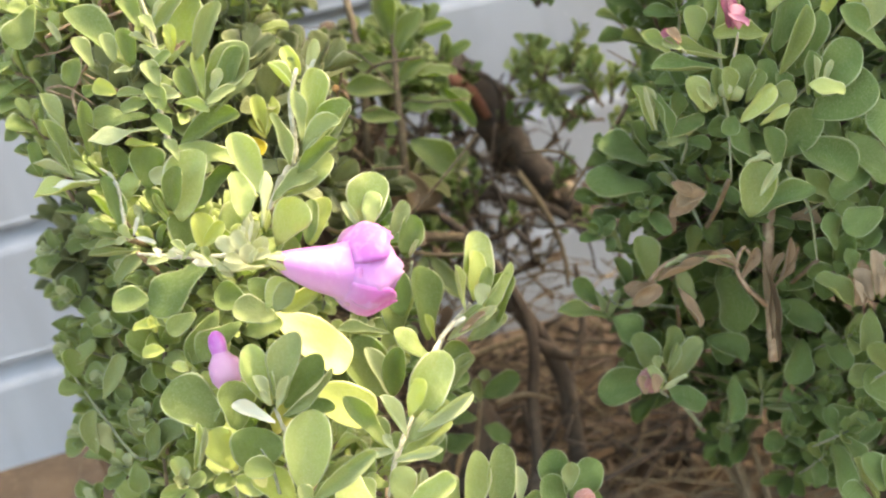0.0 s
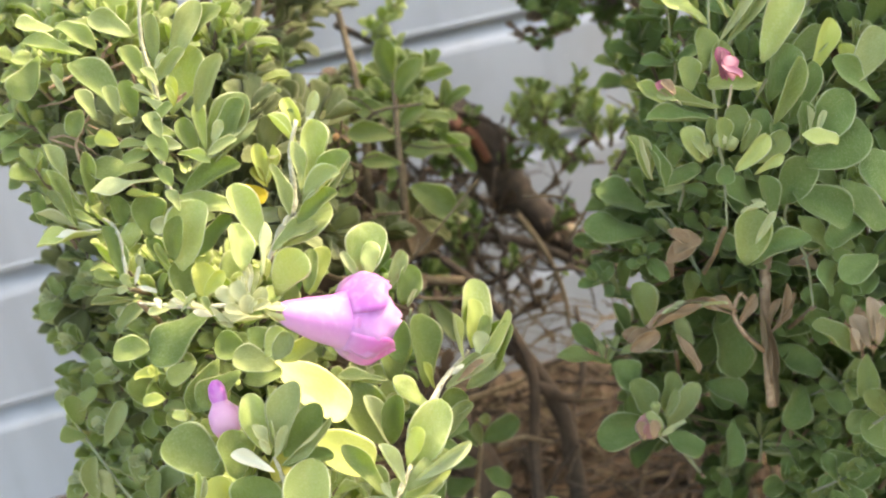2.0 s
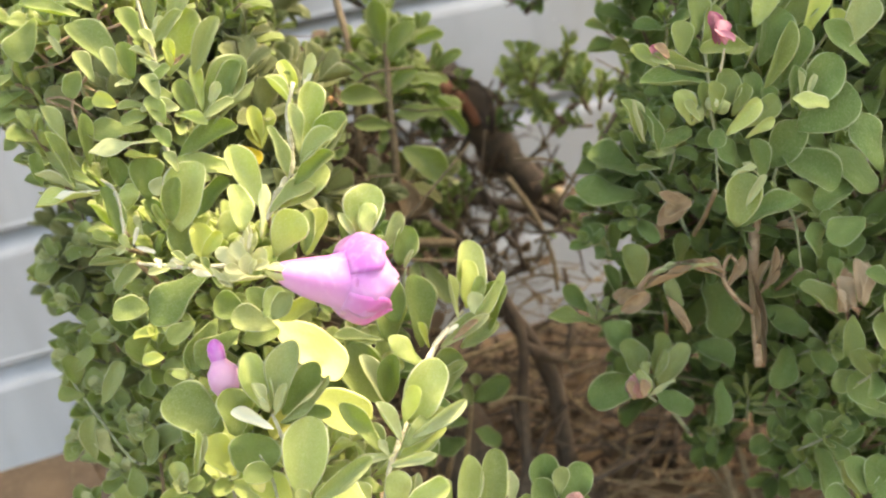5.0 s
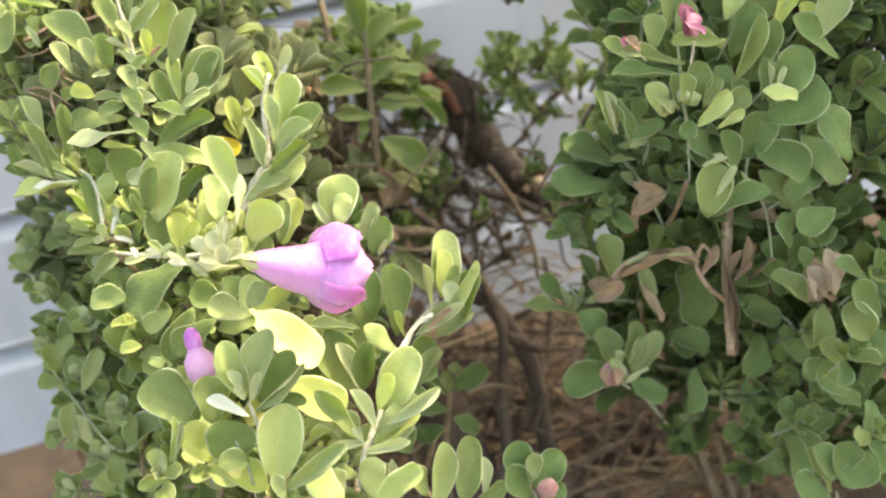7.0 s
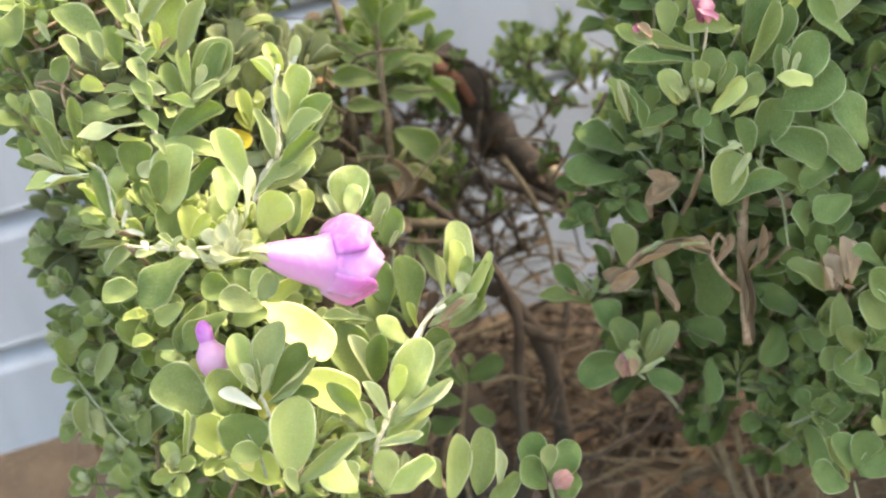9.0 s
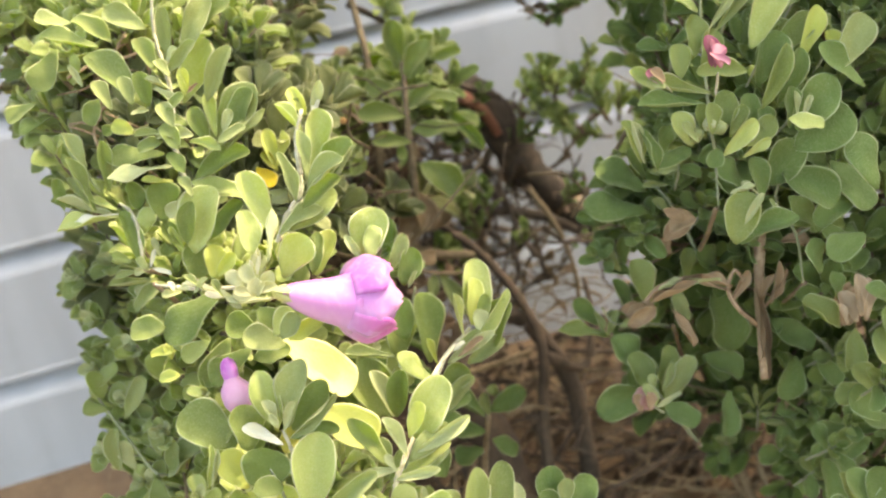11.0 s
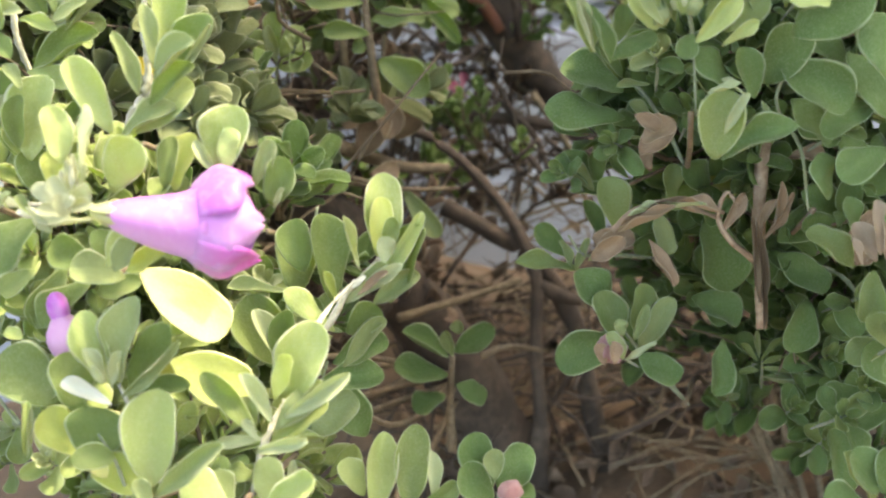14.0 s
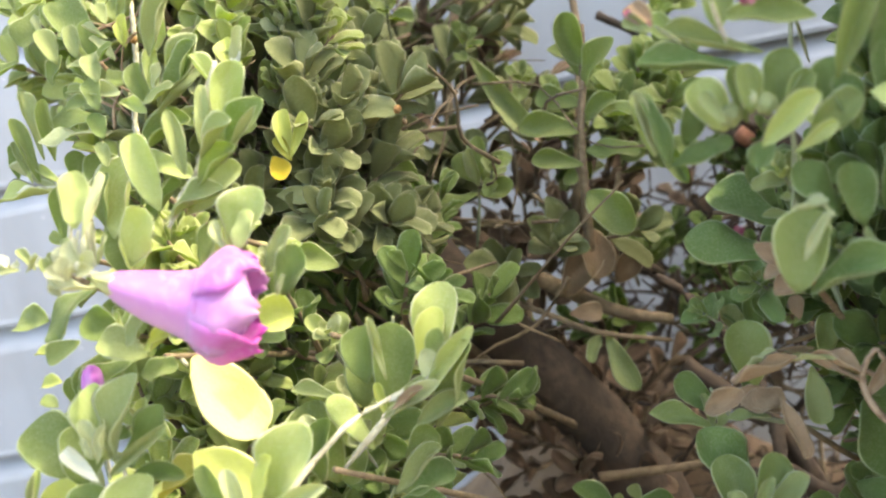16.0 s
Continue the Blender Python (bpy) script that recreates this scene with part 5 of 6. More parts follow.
sprig_f = branch(shrub, [(47.4, 216.8, 138.7), (53.0, 219.0, 143.3), (56.0, 220.9, 145.7), (59.4, 222.4, 147.2), (62.8, 222.6, 149.5)], 2.32, 1.26, "w")
leaf(sprig_f, (63.1, 221.1, 151.2), (67.0, 224.6, 163.4), 6.9, "l", 9, 1)
leaf(sprig_f, (62.4, 219.2, 151.6), (65.6, 222.7, 160.2), 4.4, "v", 12)
leaf(sprig_f, (63.7, 218.3, 152.8), (66.3, 219.1, 157.9), 2.9, "g", 6)
leaf(sprig_f, (62.7, 216.8, 151.2), (64.7, 218.2, 155.0), 3.3, "p", -6)
leaf(sprig_f, (62.3, 217.9, 148.4), (71.1, 218.1, 157.5), 2.9, "l", 25)
leaf(sprig_f, (62.7, 219.8, 142.5), (71.9, 219.7, 154.5), 6.3, "g", -14)
leaf(sprig_f, (58.5, 212.1, 153.4), (57.3, 213.4, 162.9), 1.4, "p", 10)
leaf(sprig_f, (55.4, 217.5, 145.7), (66.2, 215.9, 150.3), 2.5, "p", 9)
leaf(sprig_f, (59.8, 218.7, 143.6), (68.5, 218.7, 146.8), 3.6, "P", 12)
leaf(sprig_f, (56.8, 218.4, 146.1), (63.6, 216.6, 150.9), 2.8, "P", -9)
leaf(sprig_f, (53.7, 226.5, 142.3), (55.3, 233.0, 155.8), 7.1, "s", 17)
leaf(sprig_f, (48.3, 231.5, 142.9), (49.9, 234.8, 153.5), 7.2, "g", 3)
leaf(sprig_f, (54.3, 222.5, 143.6), (53.0, 224.7, 148.9), 1.7, "v", 9)
leaf(sprig_f, (56.7, 217.1, 148.2), (59.3, 216.3, 150.2), 1.3, "w", -15)
leaf(sprig_f, (57.3, 215.0, 147.7), (63.3, 215.2, 150.0), 1.5, "n", 0)
sprig_g = branch(shrub, [(41.1, 208.5, 165.8), (41.8, 210.6, 171.2), (42.7, 211.8, 174.7)], 1.4, 0.9, "g")
leaf(sprig_g, (41.7, 211.3, 175.5), (46.3, 211.9, 184.5), 7.5, "l", -4, 1)
leaf(sprig_g, (42.6, 208.1, 176.3), (44.7, 210.2, 182.0), 3.6, "l", -13)
leaf(sprig_g, (41.0, 209.6, 176.3), (39.2, 211.2, 181.1), 1.8, "p", -17)
leaf(sprig_g, (45.9, 209.0, 172.7), (50.3, 211.1, 178.3), 2.9, "P", 9)
leaf(sprig_g, (47.7, 208.2, 169.3), (51.2, 210.0, 175.7), 4.7, "s", 7)
leaf(sprig_g, (47.9, 205.1, 169.9), (50.3, 204.7, 172.9), 1.1, "p", -15)
sprig_j = branch(shrub, [(15.6, 198.7, 131.3), (15.5, 198.9, 139.5), (14.4, 199.5, 144.5)], 1.32, 0.66, "g")
leaf(sprig_j, (15.9, 197.9, 141.0), (10.0, 196.2, 143.2), 4.1, "g", -13)
leaf(sprig_j, (11.2, 211.5, 149.6), (5.5, 210.0, 148.2), 4.3, "g", 23)
sprig_r = branch(shrub_b, [(117.3, 213.3, 164.0), (119.7, 217.2, 174.7), (120.2, 219.2, 179.8), (121.4, 221.6, 186.2), (123.3, 225.6, 197.1), (125.9, 229.1, 206.9), (128.6, 231.6, 214.6)], 1.38, 0.79, "g")
leaf(sprig_r, (124.2, 209.2, 193.2), (113.3, 210.4, 194.5), 4.0, "g", -11)
leaf(sprig_r, (112.4, 214.6, 193.2), (113.4, 217.1, 199.7), 4.5, "g", -11)
leaf(sprig_r, (108.7, 214.5, 190.7), (103.4, 219.2, 195.7), 2.9, "g", -10)
leaf(sprig_r, (114.9, 210.8, 188.4), (101.2, 212.1, 190.4), 3.4, "G", 10)
leaf(sprig_r, (117.3, 211.8, 189.7), (105.1, 214.9, 193.2), 2.6, "P", -7)
leaf(sprig_r, (111.2, 209.7, 180.8), (108.1, 211.3, 187.7), 5.4, "l", -8)
leaf(sprig_r, (114.6, 207.4, 182.8), (114.7, 208.2, 189.2), 3.5, "g", -5)
leaf(sprig_r, (117.5, 209.8, 182.3), (120.6, 211.8, 189.4), 5.2, "g", -12)
leaf(sprig_r, (115.1, 204.6, 179.0), (122.8, 205.0, 184.4), 3.6, "l", 25)
leaf(sprig_r, (118.9, 204.1, 177.6), (124.3, 202.8, 180.9), 2.1, "l", 35)
leaf(sprig_r, (121.0, 207.3, 178.6), (128.0, 206.9, 183.1), 4.5, "g", 18)
leaf(sprig_r, (101.5, 213.5, 178.5), (100.8, 218.0, 186.9), 4.0, "g", 7)
leaf(sprig_r, (101.7, 212.4, 178.7), (99.5, 214.4, 187.3), 1.4, "p", 10)
leaf(sprig_r, (103.2, 210.2, 177.1), (101.6, 212.0, 186.5), 2.7, "G", 9)
leaf(sprig_r, (105.8, 213.7, 179.1), (108.2, 214.8, 184.4), 3.5, "G", 13)
leaf(sprig_r, (103.6, 212.4, 177.1), (111.8, 212.0, 179.6), 3.5, "G", 5)
leaf(sprig_r, (124.5, 209.7, 181.1), (125.7, 212.1, 187.6), 4.6, "G", -10)
leaf(sprig_r, (125.4, 206.8, 185.5), (131.7, 206.7, 197.6), 3.8, "g", 10)
leaf(sprig_r, (129.7, 207.9, 185.4), (135.7, 208.3, 195.4), 4.5, "G", 14)
leaf(sprig_r, (127.6, 211.9, 188.5), (133.3, 213.8, 198.4), 6.7, "G", 17)
leaf(sprig_r, (131.8, 205.0, 179.9), (140.1, 204.2, 189.2), 7.8, "G", -4)
leaf(sprig_r, (130.0, 204.8, 180.8), (130.6, 206.3, 189.0), 4.0, "G", 17)
leaf(sprig_r, (130.9, 203.1, 182.7), (131.4, 204.8, 188.2), 1.0, "p", 0)
leaf(sprig_r, (131.9, 202.8, 182.6), (134.7, 203.9, 186.6), 1.4, "p", -10)
leaf(sprig_r, (128.3, 202.0, 183.8), (134.2, 198.8, 181.9), 3.9, "l", 5)
leaf(sprig_r, (130.8, 204.8, 176.2), (142.1, 200.9, 181.7), 10.0, "G", 6)
leaf(sprig_r, (144.9, 201.0, 186.6), (137.8, 206.3, 195.3), 4.5, "G", -17)
leaf(sprig_r, (144.2, 207.3, 190.6), (142.8, 210.0, 196.9), 3.9, "v", -13)
leaf(sprig_r, (144.7, 207.4, 191.0), (147.3, 207.1, 195.3), 3.5, "v", -16)
leaf(sprig_r, (141.3, 193.0, 168.1), (139.8, 197.1, 179.3), 6.6, "G", -11)
leaf(sprig_r, (118.8, 217.3, 193.0), (122.2, 218.0, 201.0), 4.4, "g", 11)
leaf(sprig_r, (116.8, 217.8, 195.6), (119.3, 219.9, 204.1), 4.8, "g", 11)
leaf(sprig_r, (119.5, 218.7, 204.8), (110.5, 221.2, 212.2), 5.0, "l", 2)
leaf(sprig_r, (124.2, 218.7, 204.9), (120.8, 220.3, 212.4), 4.3, "l", 15)
leaf(sprig_r, (119.5, 214.2, 202.1), (128.3, 215.7, 210.8), 2.1, "p", 15)
leaf(sprig_r, (120.4, 213.7, 201.4), (129.3, 211.4, 211.5), 2.3, "P", 20)
leaf(sprig_r, (127.0, 212.1, 196.5), (137.9, 215.7, 207.7), 6.7, "l", -9)
leaf(sprig_r, (132.4, 213.1, 194.1), (141.4, 213.0, 199.9), 5.4, "g", 9)
leaf(sprig_r, (136.6, 210.2, 192.5), (141.2, 210.7, 202.4), 4.3, "v", 10)
leaf(sprig_r, (113.9, 209.3, 181.5), (113.3, 210.5, 188.9), 2.9, "g", -11)
leaf(sprig_r, (118.5, 207.9, 181.1), (122.5, 209.5, 186.5), 3.1, "g", 13)
leaf(sprig_r, (111.2, 206.9, 182.1), (108.7, 209.2, 186.0), 2.1, "P", -10)
leaf(sprig_r, (116.8, 209.6, 178.7), (114.0, 208.4, 175.7), 3.7, "G", 6)
leaf(sprig_r, (126.9, 206.9, 178.6), (125.7, 208.8, 185.5), 3.9, "G", -3)
leaf(sprig_r, (140.8, 203.7, 190.5), (148.8, 205.8, 199.3), 6.4, "P", 4)
bud(sprig_r, (114.8, 208.6, 184.6), 2.6, "p")
bud(sprig_r, (112.1, 210.1, 182.7), 3.1, "P")
bud(sprig_r, (116.5, 207.8, 183.6), 2.6, "P")
leaf(sprig_r, (115.5, 207.0, 196.5), (116.4, 209.2, 202.3), 2.9, "M", 0)
leaf(sprig_r, (115.7, 206.1, 196.4), (116.5, 208.1, 201.7), 2.7, "M", 30)
leaf(sprig_r, (116.4, 205.1, 196.4), (117.1, 206.8, 200.9), 3.3, "K", 0)
leaf(sprig_r, (114.8, 206.0, 199.6), (117.4, 204.1, 196.6), 1.9, "K", 0)
sprig_s = branch(shrub_b, [(134.9, 211.8, 142.4), (136.2, 215.7, 152.3), (134.3, 219.7, 160.8), (142.2, 221.4, 169.7), (147.1, 223.4, 177.5)], 1.26, 0.74, "g")
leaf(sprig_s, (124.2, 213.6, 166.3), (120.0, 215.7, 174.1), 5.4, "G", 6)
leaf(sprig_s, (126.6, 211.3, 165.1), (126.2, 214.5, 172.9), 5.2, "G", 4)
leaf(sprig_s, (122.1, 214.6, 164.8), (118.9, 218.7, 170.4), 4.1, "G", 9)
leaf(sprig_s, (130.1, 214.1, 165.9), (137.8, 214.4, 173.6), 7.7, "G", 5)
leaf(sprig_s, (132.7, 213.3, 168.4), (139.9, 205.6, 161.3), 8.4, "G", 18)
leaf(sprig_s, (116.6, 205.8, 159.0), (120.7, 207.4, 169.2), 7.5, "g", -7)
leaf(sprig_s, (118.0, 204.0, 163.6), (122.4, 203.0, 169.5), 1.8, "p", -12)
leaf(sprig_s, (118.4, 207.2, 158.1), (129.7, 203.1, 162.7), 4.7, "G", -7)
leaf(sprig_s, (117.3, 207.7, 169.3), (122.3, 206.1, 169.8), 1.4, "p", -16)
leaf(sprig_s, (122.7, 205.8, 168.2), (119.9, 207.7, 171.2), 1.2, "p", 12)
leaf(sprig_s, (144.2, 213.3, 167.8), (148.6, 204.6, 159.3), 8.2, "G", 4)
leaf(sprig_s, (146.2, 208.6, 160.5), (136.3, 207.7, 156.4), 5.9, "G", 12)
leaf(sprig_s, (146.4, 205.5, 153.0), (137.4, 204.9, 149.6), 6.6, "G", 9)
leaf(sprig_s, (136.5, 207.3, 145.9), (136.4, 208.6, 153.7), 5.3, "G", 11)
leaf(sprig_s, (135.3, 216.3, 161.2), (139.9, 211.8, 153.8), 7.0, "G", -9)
leaf(sprig_s, (126.4, 208.2, 165.7), (125.8, 205.8, 161.2), 2.2, "P", -14)
sprig_t = branch(shrub_b, [(126.4, 242.9, 139.3), (124.4, 247.6, 149.1), (121.6, 251.3, 156.2), (118.8, 253.1, 158.7)], 1.83, 0.92, "g")
leaf(sprig_t, (118.3, 251.4, 156.9), (108.1, 257.3, 162.3), 8.5, "G", 6)
leaf(sprig_t, (118.5, 251.3, 159.6), (114.1, 253.4, 166.8), 5.1, "G", 12)
leaf(sprig_t, (117.4, 250.6, 151.8), (103.1, 252.8, 157.4), 7.5, "G", -2)
leaf(sprig_t, (124.0, 247.9, 160.3), (119.0, 250.0, 161.8), 1.5, "P", -8)
leaf(sprig_t, (122.2, 247.6, 158.4), (115.6, 247.9, 159.3), 1.7, "P", -3)
leaf(sprig_t, (127.7, 247.3, 161.1), (131.4, 247.6, 166.7), 1.9, "P", -16)
leaf(sprig_t, (124.9, 247.1, 156.4), (129.7, 246.5, 160.6), 2.8, "G", 5)
leaf(sprig_t, (131.3, 246.5, 153.5), (133.9, 248.4, 159.8), 4.1, "G", -15)
leaf(sprig_t, (110.4, 240.4, 134.0), (109.2, 243.9, 143.9), 7.9, "g", 11)
leaf(sprig_t, (131.1, 249.2, 154.5), (134.3, 245.1, 150.7), 5.2, "G", -9)
leaf(sprig_t, (122.1, 246.6, 150.6), (117.8, 248.5, 155.3), 2.8, "P", 2)
leaf(sprig_t, (118.6, 245.7, 149.1), (112.5, 247.6, 149.4), 1.5, "P", -3)
leaf(sprig_t, (127.8, 249.2, 149.8), (129.7, 244.3, 144.5), 5.7, "G", -8)
leaf(sprig_t, (116.9, 246.2, 143.8), (114.5, 247.9, 146.7), 3.4, "G", -17)
leaf(sprig_t, (118.8, 243.1, 142.9), (118.5, 244.6, 146.7), 2.6, "n", -13)
leaf(sprig_t, (121.5, 241.4, 135.4), (123.1, 244.2, 143.0), 4.1, "g", 5)
leaf(sprig_t, (130.7, 247.5, 139.6), (134.3, 242.7, 132.8), 6.9, "y", -7)
leaf(sprig_t, (115.0, 245.8, 141.6), (111.9, 247.0, 146.3), 2.8, "G", 0)
leaf(sprig_t, (115.2, 237.7, 149.3), (122.5, 237.6, 154.4), 5.2, "n", 0)
sprig_u = branch(shrub_b, [(121.6, 251.4, 119.6), (110.4, 249.6, 124.5), (105.1, 249.9, 126.0), (102.9, 250.7, 130.6)], 1.69, 0.84, "g")
leaf(sprig_u, (111.4, 256.6, 135.8), (106.6, 259.2, 144.7), 5.1, "G", 11)
leaf(sprig_u, (112.1, 256.6, 136.3), (112.6, 258.0, 144.3), 3.8, "G", -3)
leaf(sprig_u, (110.6, 254.9, 136.6), (107.4, 258.7, 141.7), 3.6, "P", -5)
leaf(sprig_u, (113.4, 254.7, 135.3), (107.5, 257.1, 137.0), 3.7, "G", 9)
leaf(sprig_u, (110.2, 252.0, 126.8), (107.6, 253.6, 135.8), 3.7, "G", -1)
leaf(sprig_u, (103.4, 253.8, 124.3), (97.6, 257.2, 131.2), 4.8, "G", -15)
leaf(sprig_u, (104.1, 250.6, 122.4), (91.9, 252.8, 127.0), 3.7, "g", 8)
leaf(sprig_u, (103.0, 250.0, 123.0), (107.0, 250.9, 128.7), 2.0, "P", -16)
leaf(sprig_u, (102.4, 250.5, 123.7), (101.0, 252.7, 129.0), 2.3, "P", 15)
leaf(sprig_u, (114.2, 245.3, 126.8), (107.1, 248.6, 130.0), 3.7, "n", -12)
leaf(sprig_u, (119.6, 244.8, 134.2), (119.5, 241.9, 125.2), 4.7, "P", -3)
leaf(sprig_u, (112.0, 245.6, 126.1), (104.9, 245.9, 126.6), 1.8, "P", 13)
leaf(sprig_u, (107.5, 247.1, 128.5), (114.8, 245.6, 129.1), 5.0, "n", 0)
sprig_v = branch(shrub_b, [(119.1, 237.4, 92.6), (111.2, 235.4, 106.5), (107.0, 235.0, 115.0)], 1.92, 0.96, "g")
leaf(sprig_v, (106.8, 237.0, 115.6), (100.4, 240.0, 127.7), 8.0, "G", 12)
leaf(sprig_v, (105.3, 233.0, 115.7), (102.8, 236.9, 124.1), 6.6, "g", -3)
leaf(sprig_v, (108.7, 233.0, 115.4), (111.4, 234.9, 124.8), 6.1, "g", 13)
leaf(sprig_v, (108.1, 231.0, 112.8), (116.1, 229.3, 122.5), 5.3, "P", -15)
leaf(sprig_v, (106.8, 229.4, 116.2), (110.5, 230.3, 122.6), 2.4, "P", 8)
leaf(sprig_v, (105.2, 234.4, 113.8), (93.3, 237.3, 110.9), 8.2, "G", -15)
leaf(sprig_v, (108.1, 232.6, 111.4), (113.2, 226.7, 105.8), 7.2, "G", -6)
leaf(sprig_v, (104.1, 227.8, 118.5), (104.2, 229.0, 121.8), 2.9, "P", 14)
leaf(sprig_v, (103.6, 226.2, 114.4), (109.8, 225.1, 117.0), 1.4, "p", -6)
leaf(sprig_v, (128.6, 243.0, 130.2), (129.5, 238.2, 116.0), 12.1, "G", -13)
leaf(sprig_v, (127.0, 235.8, 106.8), (121.5, 230.6, 98.2), 5.6, "G", -12)
leaf(sprig_v, (123.8, 242.0, 114.3), (131.0, 237.1, 108.3), 8.0, "G", -8)
sprig_w = branch(shrub_b, [(165.6, 240.6, 91.6), (160.4, 247.2, 104.3), (154.2, 251.0, 109.9)], 2.34, 1.17, "g")
leaf(sprig_w, (139.8, 235.6, 125.1), (152.2, 233.7, 129.3), 8.1, "G", -5)
leaf(sprig_w, (139.2, 234.8, 122.7), (146.8, 228.9, 115.6), 6.8, "G", 10)
leaf(sprig_w, (140.3, 207.2, 132.0), (134.2, 210.6, 139.5), 6.8, "g", 13)
leaf(sprig_w, (142.6, 210.7, 136.5), (142.7, 212.6, 142.6), 3.8, "G", 6)
leaf(sprig_w, (143.2, 204.7, 133.4), (140.8, 208.2, 139.8), 3.7, "N", -10)
leaf(sprig_w, (143.6, 204.1, 134.8), (144.7, 207.4, 143.5), 3.3, "N", 1)
leaf(sprig_w, (140.0, 203.6, 134.1), (139.1, 205.5, 138.7), 1.5, "N", -4)
leaf(sprig_w, (144.8, 204.3, 133.4), (146.9, 205.8, 142.5), 3.0, "N", -10)
leaf(sprig_w, (143.3, 198.6, 118.9), (139.5, 202.4, 124.9), 4.9, "g", -13)
leaf(sprig_w, (143.6, 202.7, 118.2), (136.4, 204.3, 116.4), 5.0, "g", -2)
leaf(sprig_w, (147.0, 208.0, 101.1), (138.1, 207.4, 99.5), 5.2, "G", 2)
leaf(sprig_w, (133.6, 191.0, 94.8), (129.9, 193.4, 105.8), 5.4, "g", 16)
leaf(sprig_w, (136.2, 206.2, 84.8), (137.1, 211.1, 97.1), 5.8, "G", -3)
leaf(sprig_w, (143.3, 206.0, 131.2), (140.5, 204.4, 122.8), 5.2, "g", 9)
leaf(sprig_w, (145.0, 235.0, 110.9), (138.9, 231.0, 102.5), 6.7, "G", -3)
leaf(sprig_w, (146.9, 228.6, 113.0), (150.2, 224.9, 106.2), 5.2, "G", 13)
tuft = branch(shrub_b, [(137.0, 242.6, 87.8), (137.2, 241.2, 96.3)], 1.14, 0.76, "g")
leaf(tuft, (135.8, 238.7, 97.3), (140.7, 237.4, 102.2), 1.3, "g", -18)
leaf(tuft, (135.6, 238.5, 96.7), (141.7, 235.6, 98.6), 1.3, "g", -14)
leaf(tuft, (135.6, 239.0, 97.9), (136.1, 240.2, 104.1), 1.3, "P", -26)
leaf(tuft, (135.1, 238.9, 97.4), (132.7, 241.3, 101.0), 1.6, "g", -7)
leaf(tuft, (135.5, 238.2, 96.1), (140.8, 236.4, 93.8), 1.6, "P", 10)
leaf(tuft, (134.9, 238.2, 95.6), (130.7, 238.9, 95.8), 1.6, "g", -1)
leaf(tuft, (135.3, 237.5, 94.3), (142.5, 234.8, 90.3), 1.8, "P", -21)
leaf(tuft, (138.0, 236.7, 93.8), (143.7, 238.3, 103.2), 0.9, "n", -11)
leaf(tuft, (141.3, 235.1, 92.0), (141.1, 238.2, 101.1), 0.9, "n", 12)
leaf(tuft, (140.4, 235.9, 93.4), (146.5, 233.5, 98.7), 1.0, "n", -16)
leaf(tuft, (142.2, 234.4, 90.6), (146.5, 232.5, 96.2), 1.6, "G", -15)
leaf(tuft, (142.8, 233.1, 88.0), (139.4, 234.1, 96.3), 1.8, "G", -5)
dry_d = branch(shrub, [(88.3, 353.8, 150.8), (83.8, 345.6, 140.3)], 1.28, 0.96, "d")
leaf(dry_d, (82.7, 343.2, 141.7), (77.0, 340.7, 129.4), 7.0, "n", -7)
leaf(dry_d, (86.8, 344.2, 138.6), (80.9, 337.9, 129.3), 5.2, "n", -1)
leaf(dry_d, (79.6, 350.6, 138.2), (72.0, 345.9, 131.2), 5.9, "n", 13)
rosette(shrub, (-13.3, 303.8, 224.9), (-0.27, -0.29, 0.81), 8.1, 4, "ggp", 774)
rosette(shrub, (-1.2, 301.7, 227.2), (0.09, -0.23, 0.91), 8.1, 4, "ggp", 783)
rosette(shrub, (-15.6, 306.7, 209.5), (-0.53, -0.38, 0.69), 7.7, 4, "ggp", 792)
rosette(shrub, (-4.8, 292.2, 199.5), (-0.24, -0.53, 0.77), 7.8, 4, "glp", 801)
rosette(shrub, (-18.3, 310.8, 197.4), (-0.63, -0.28, 0.58), 7.7, 4, "gp", 810)
rosette(shrub, (-14.2, 298.2, 187.9), (-0.58, -0.50, 0.63), 7.5, 4, "ggp", 819)
rosette(shrub, (8.1, 262.9, 172.9), (-0.20, -0.68, 0.69), 7.4, 3, "glp", 828)
rosette(shrub, (-15.1, 288.1, 160.3), (-0.58, -0.50, 0.63), 7.5, 4, "ggp", 835)
rosette(shrub, (-6.0, 279.3, 164.4), (-0.29, -0.65, 0.71), 7.3, 4, "glp", 844)
rosette(shrub, (-0.3, 267.2, 157.3), (-0.32, -0.68, 0.62), 7.1, 4, "ggp", 853)
rosette(shrub, (-13.1, 276.6, 152.4), (-0.53, -0.65, 0.56), 7.0, 4, "ggp", 862)
rosette(shrub, (-6.1, 264.9, 147.3), (-0.29, -0.65, 0.71), 7.3, 4, "glp", 871)
rosette(shrub, (-0.1, 253.6, 142.7), (-0.10, -0.71, 0.68), 6.7, 4, "ggp", 880)
rosette(shrub, (-17.0, 280.4, 138.7), (-0.60, -0.52, 0.54), 7.2, 4, "ggp", 889)
rosette(shrub, (-11.2, 268.9, 133.2), (-0.39, -0.62, 0.73), 7.5, 4, "ggp", 898)
rosette(shrub, (-4.2, 250.6, 132.0), (-0.29, -0.65, 0.71), 7.2, 4, "glp", 907)
rosette(shrub, (-19.3, 274.1, 120.4), (-0.58, -0.50, 0.63), 7.2, 4, "ggp", 916)
rosette(shrub, (-11.9, 255.6, 118.9), (-0.41, -0.65, 0.63), 7.1, 4, "glp", 925)
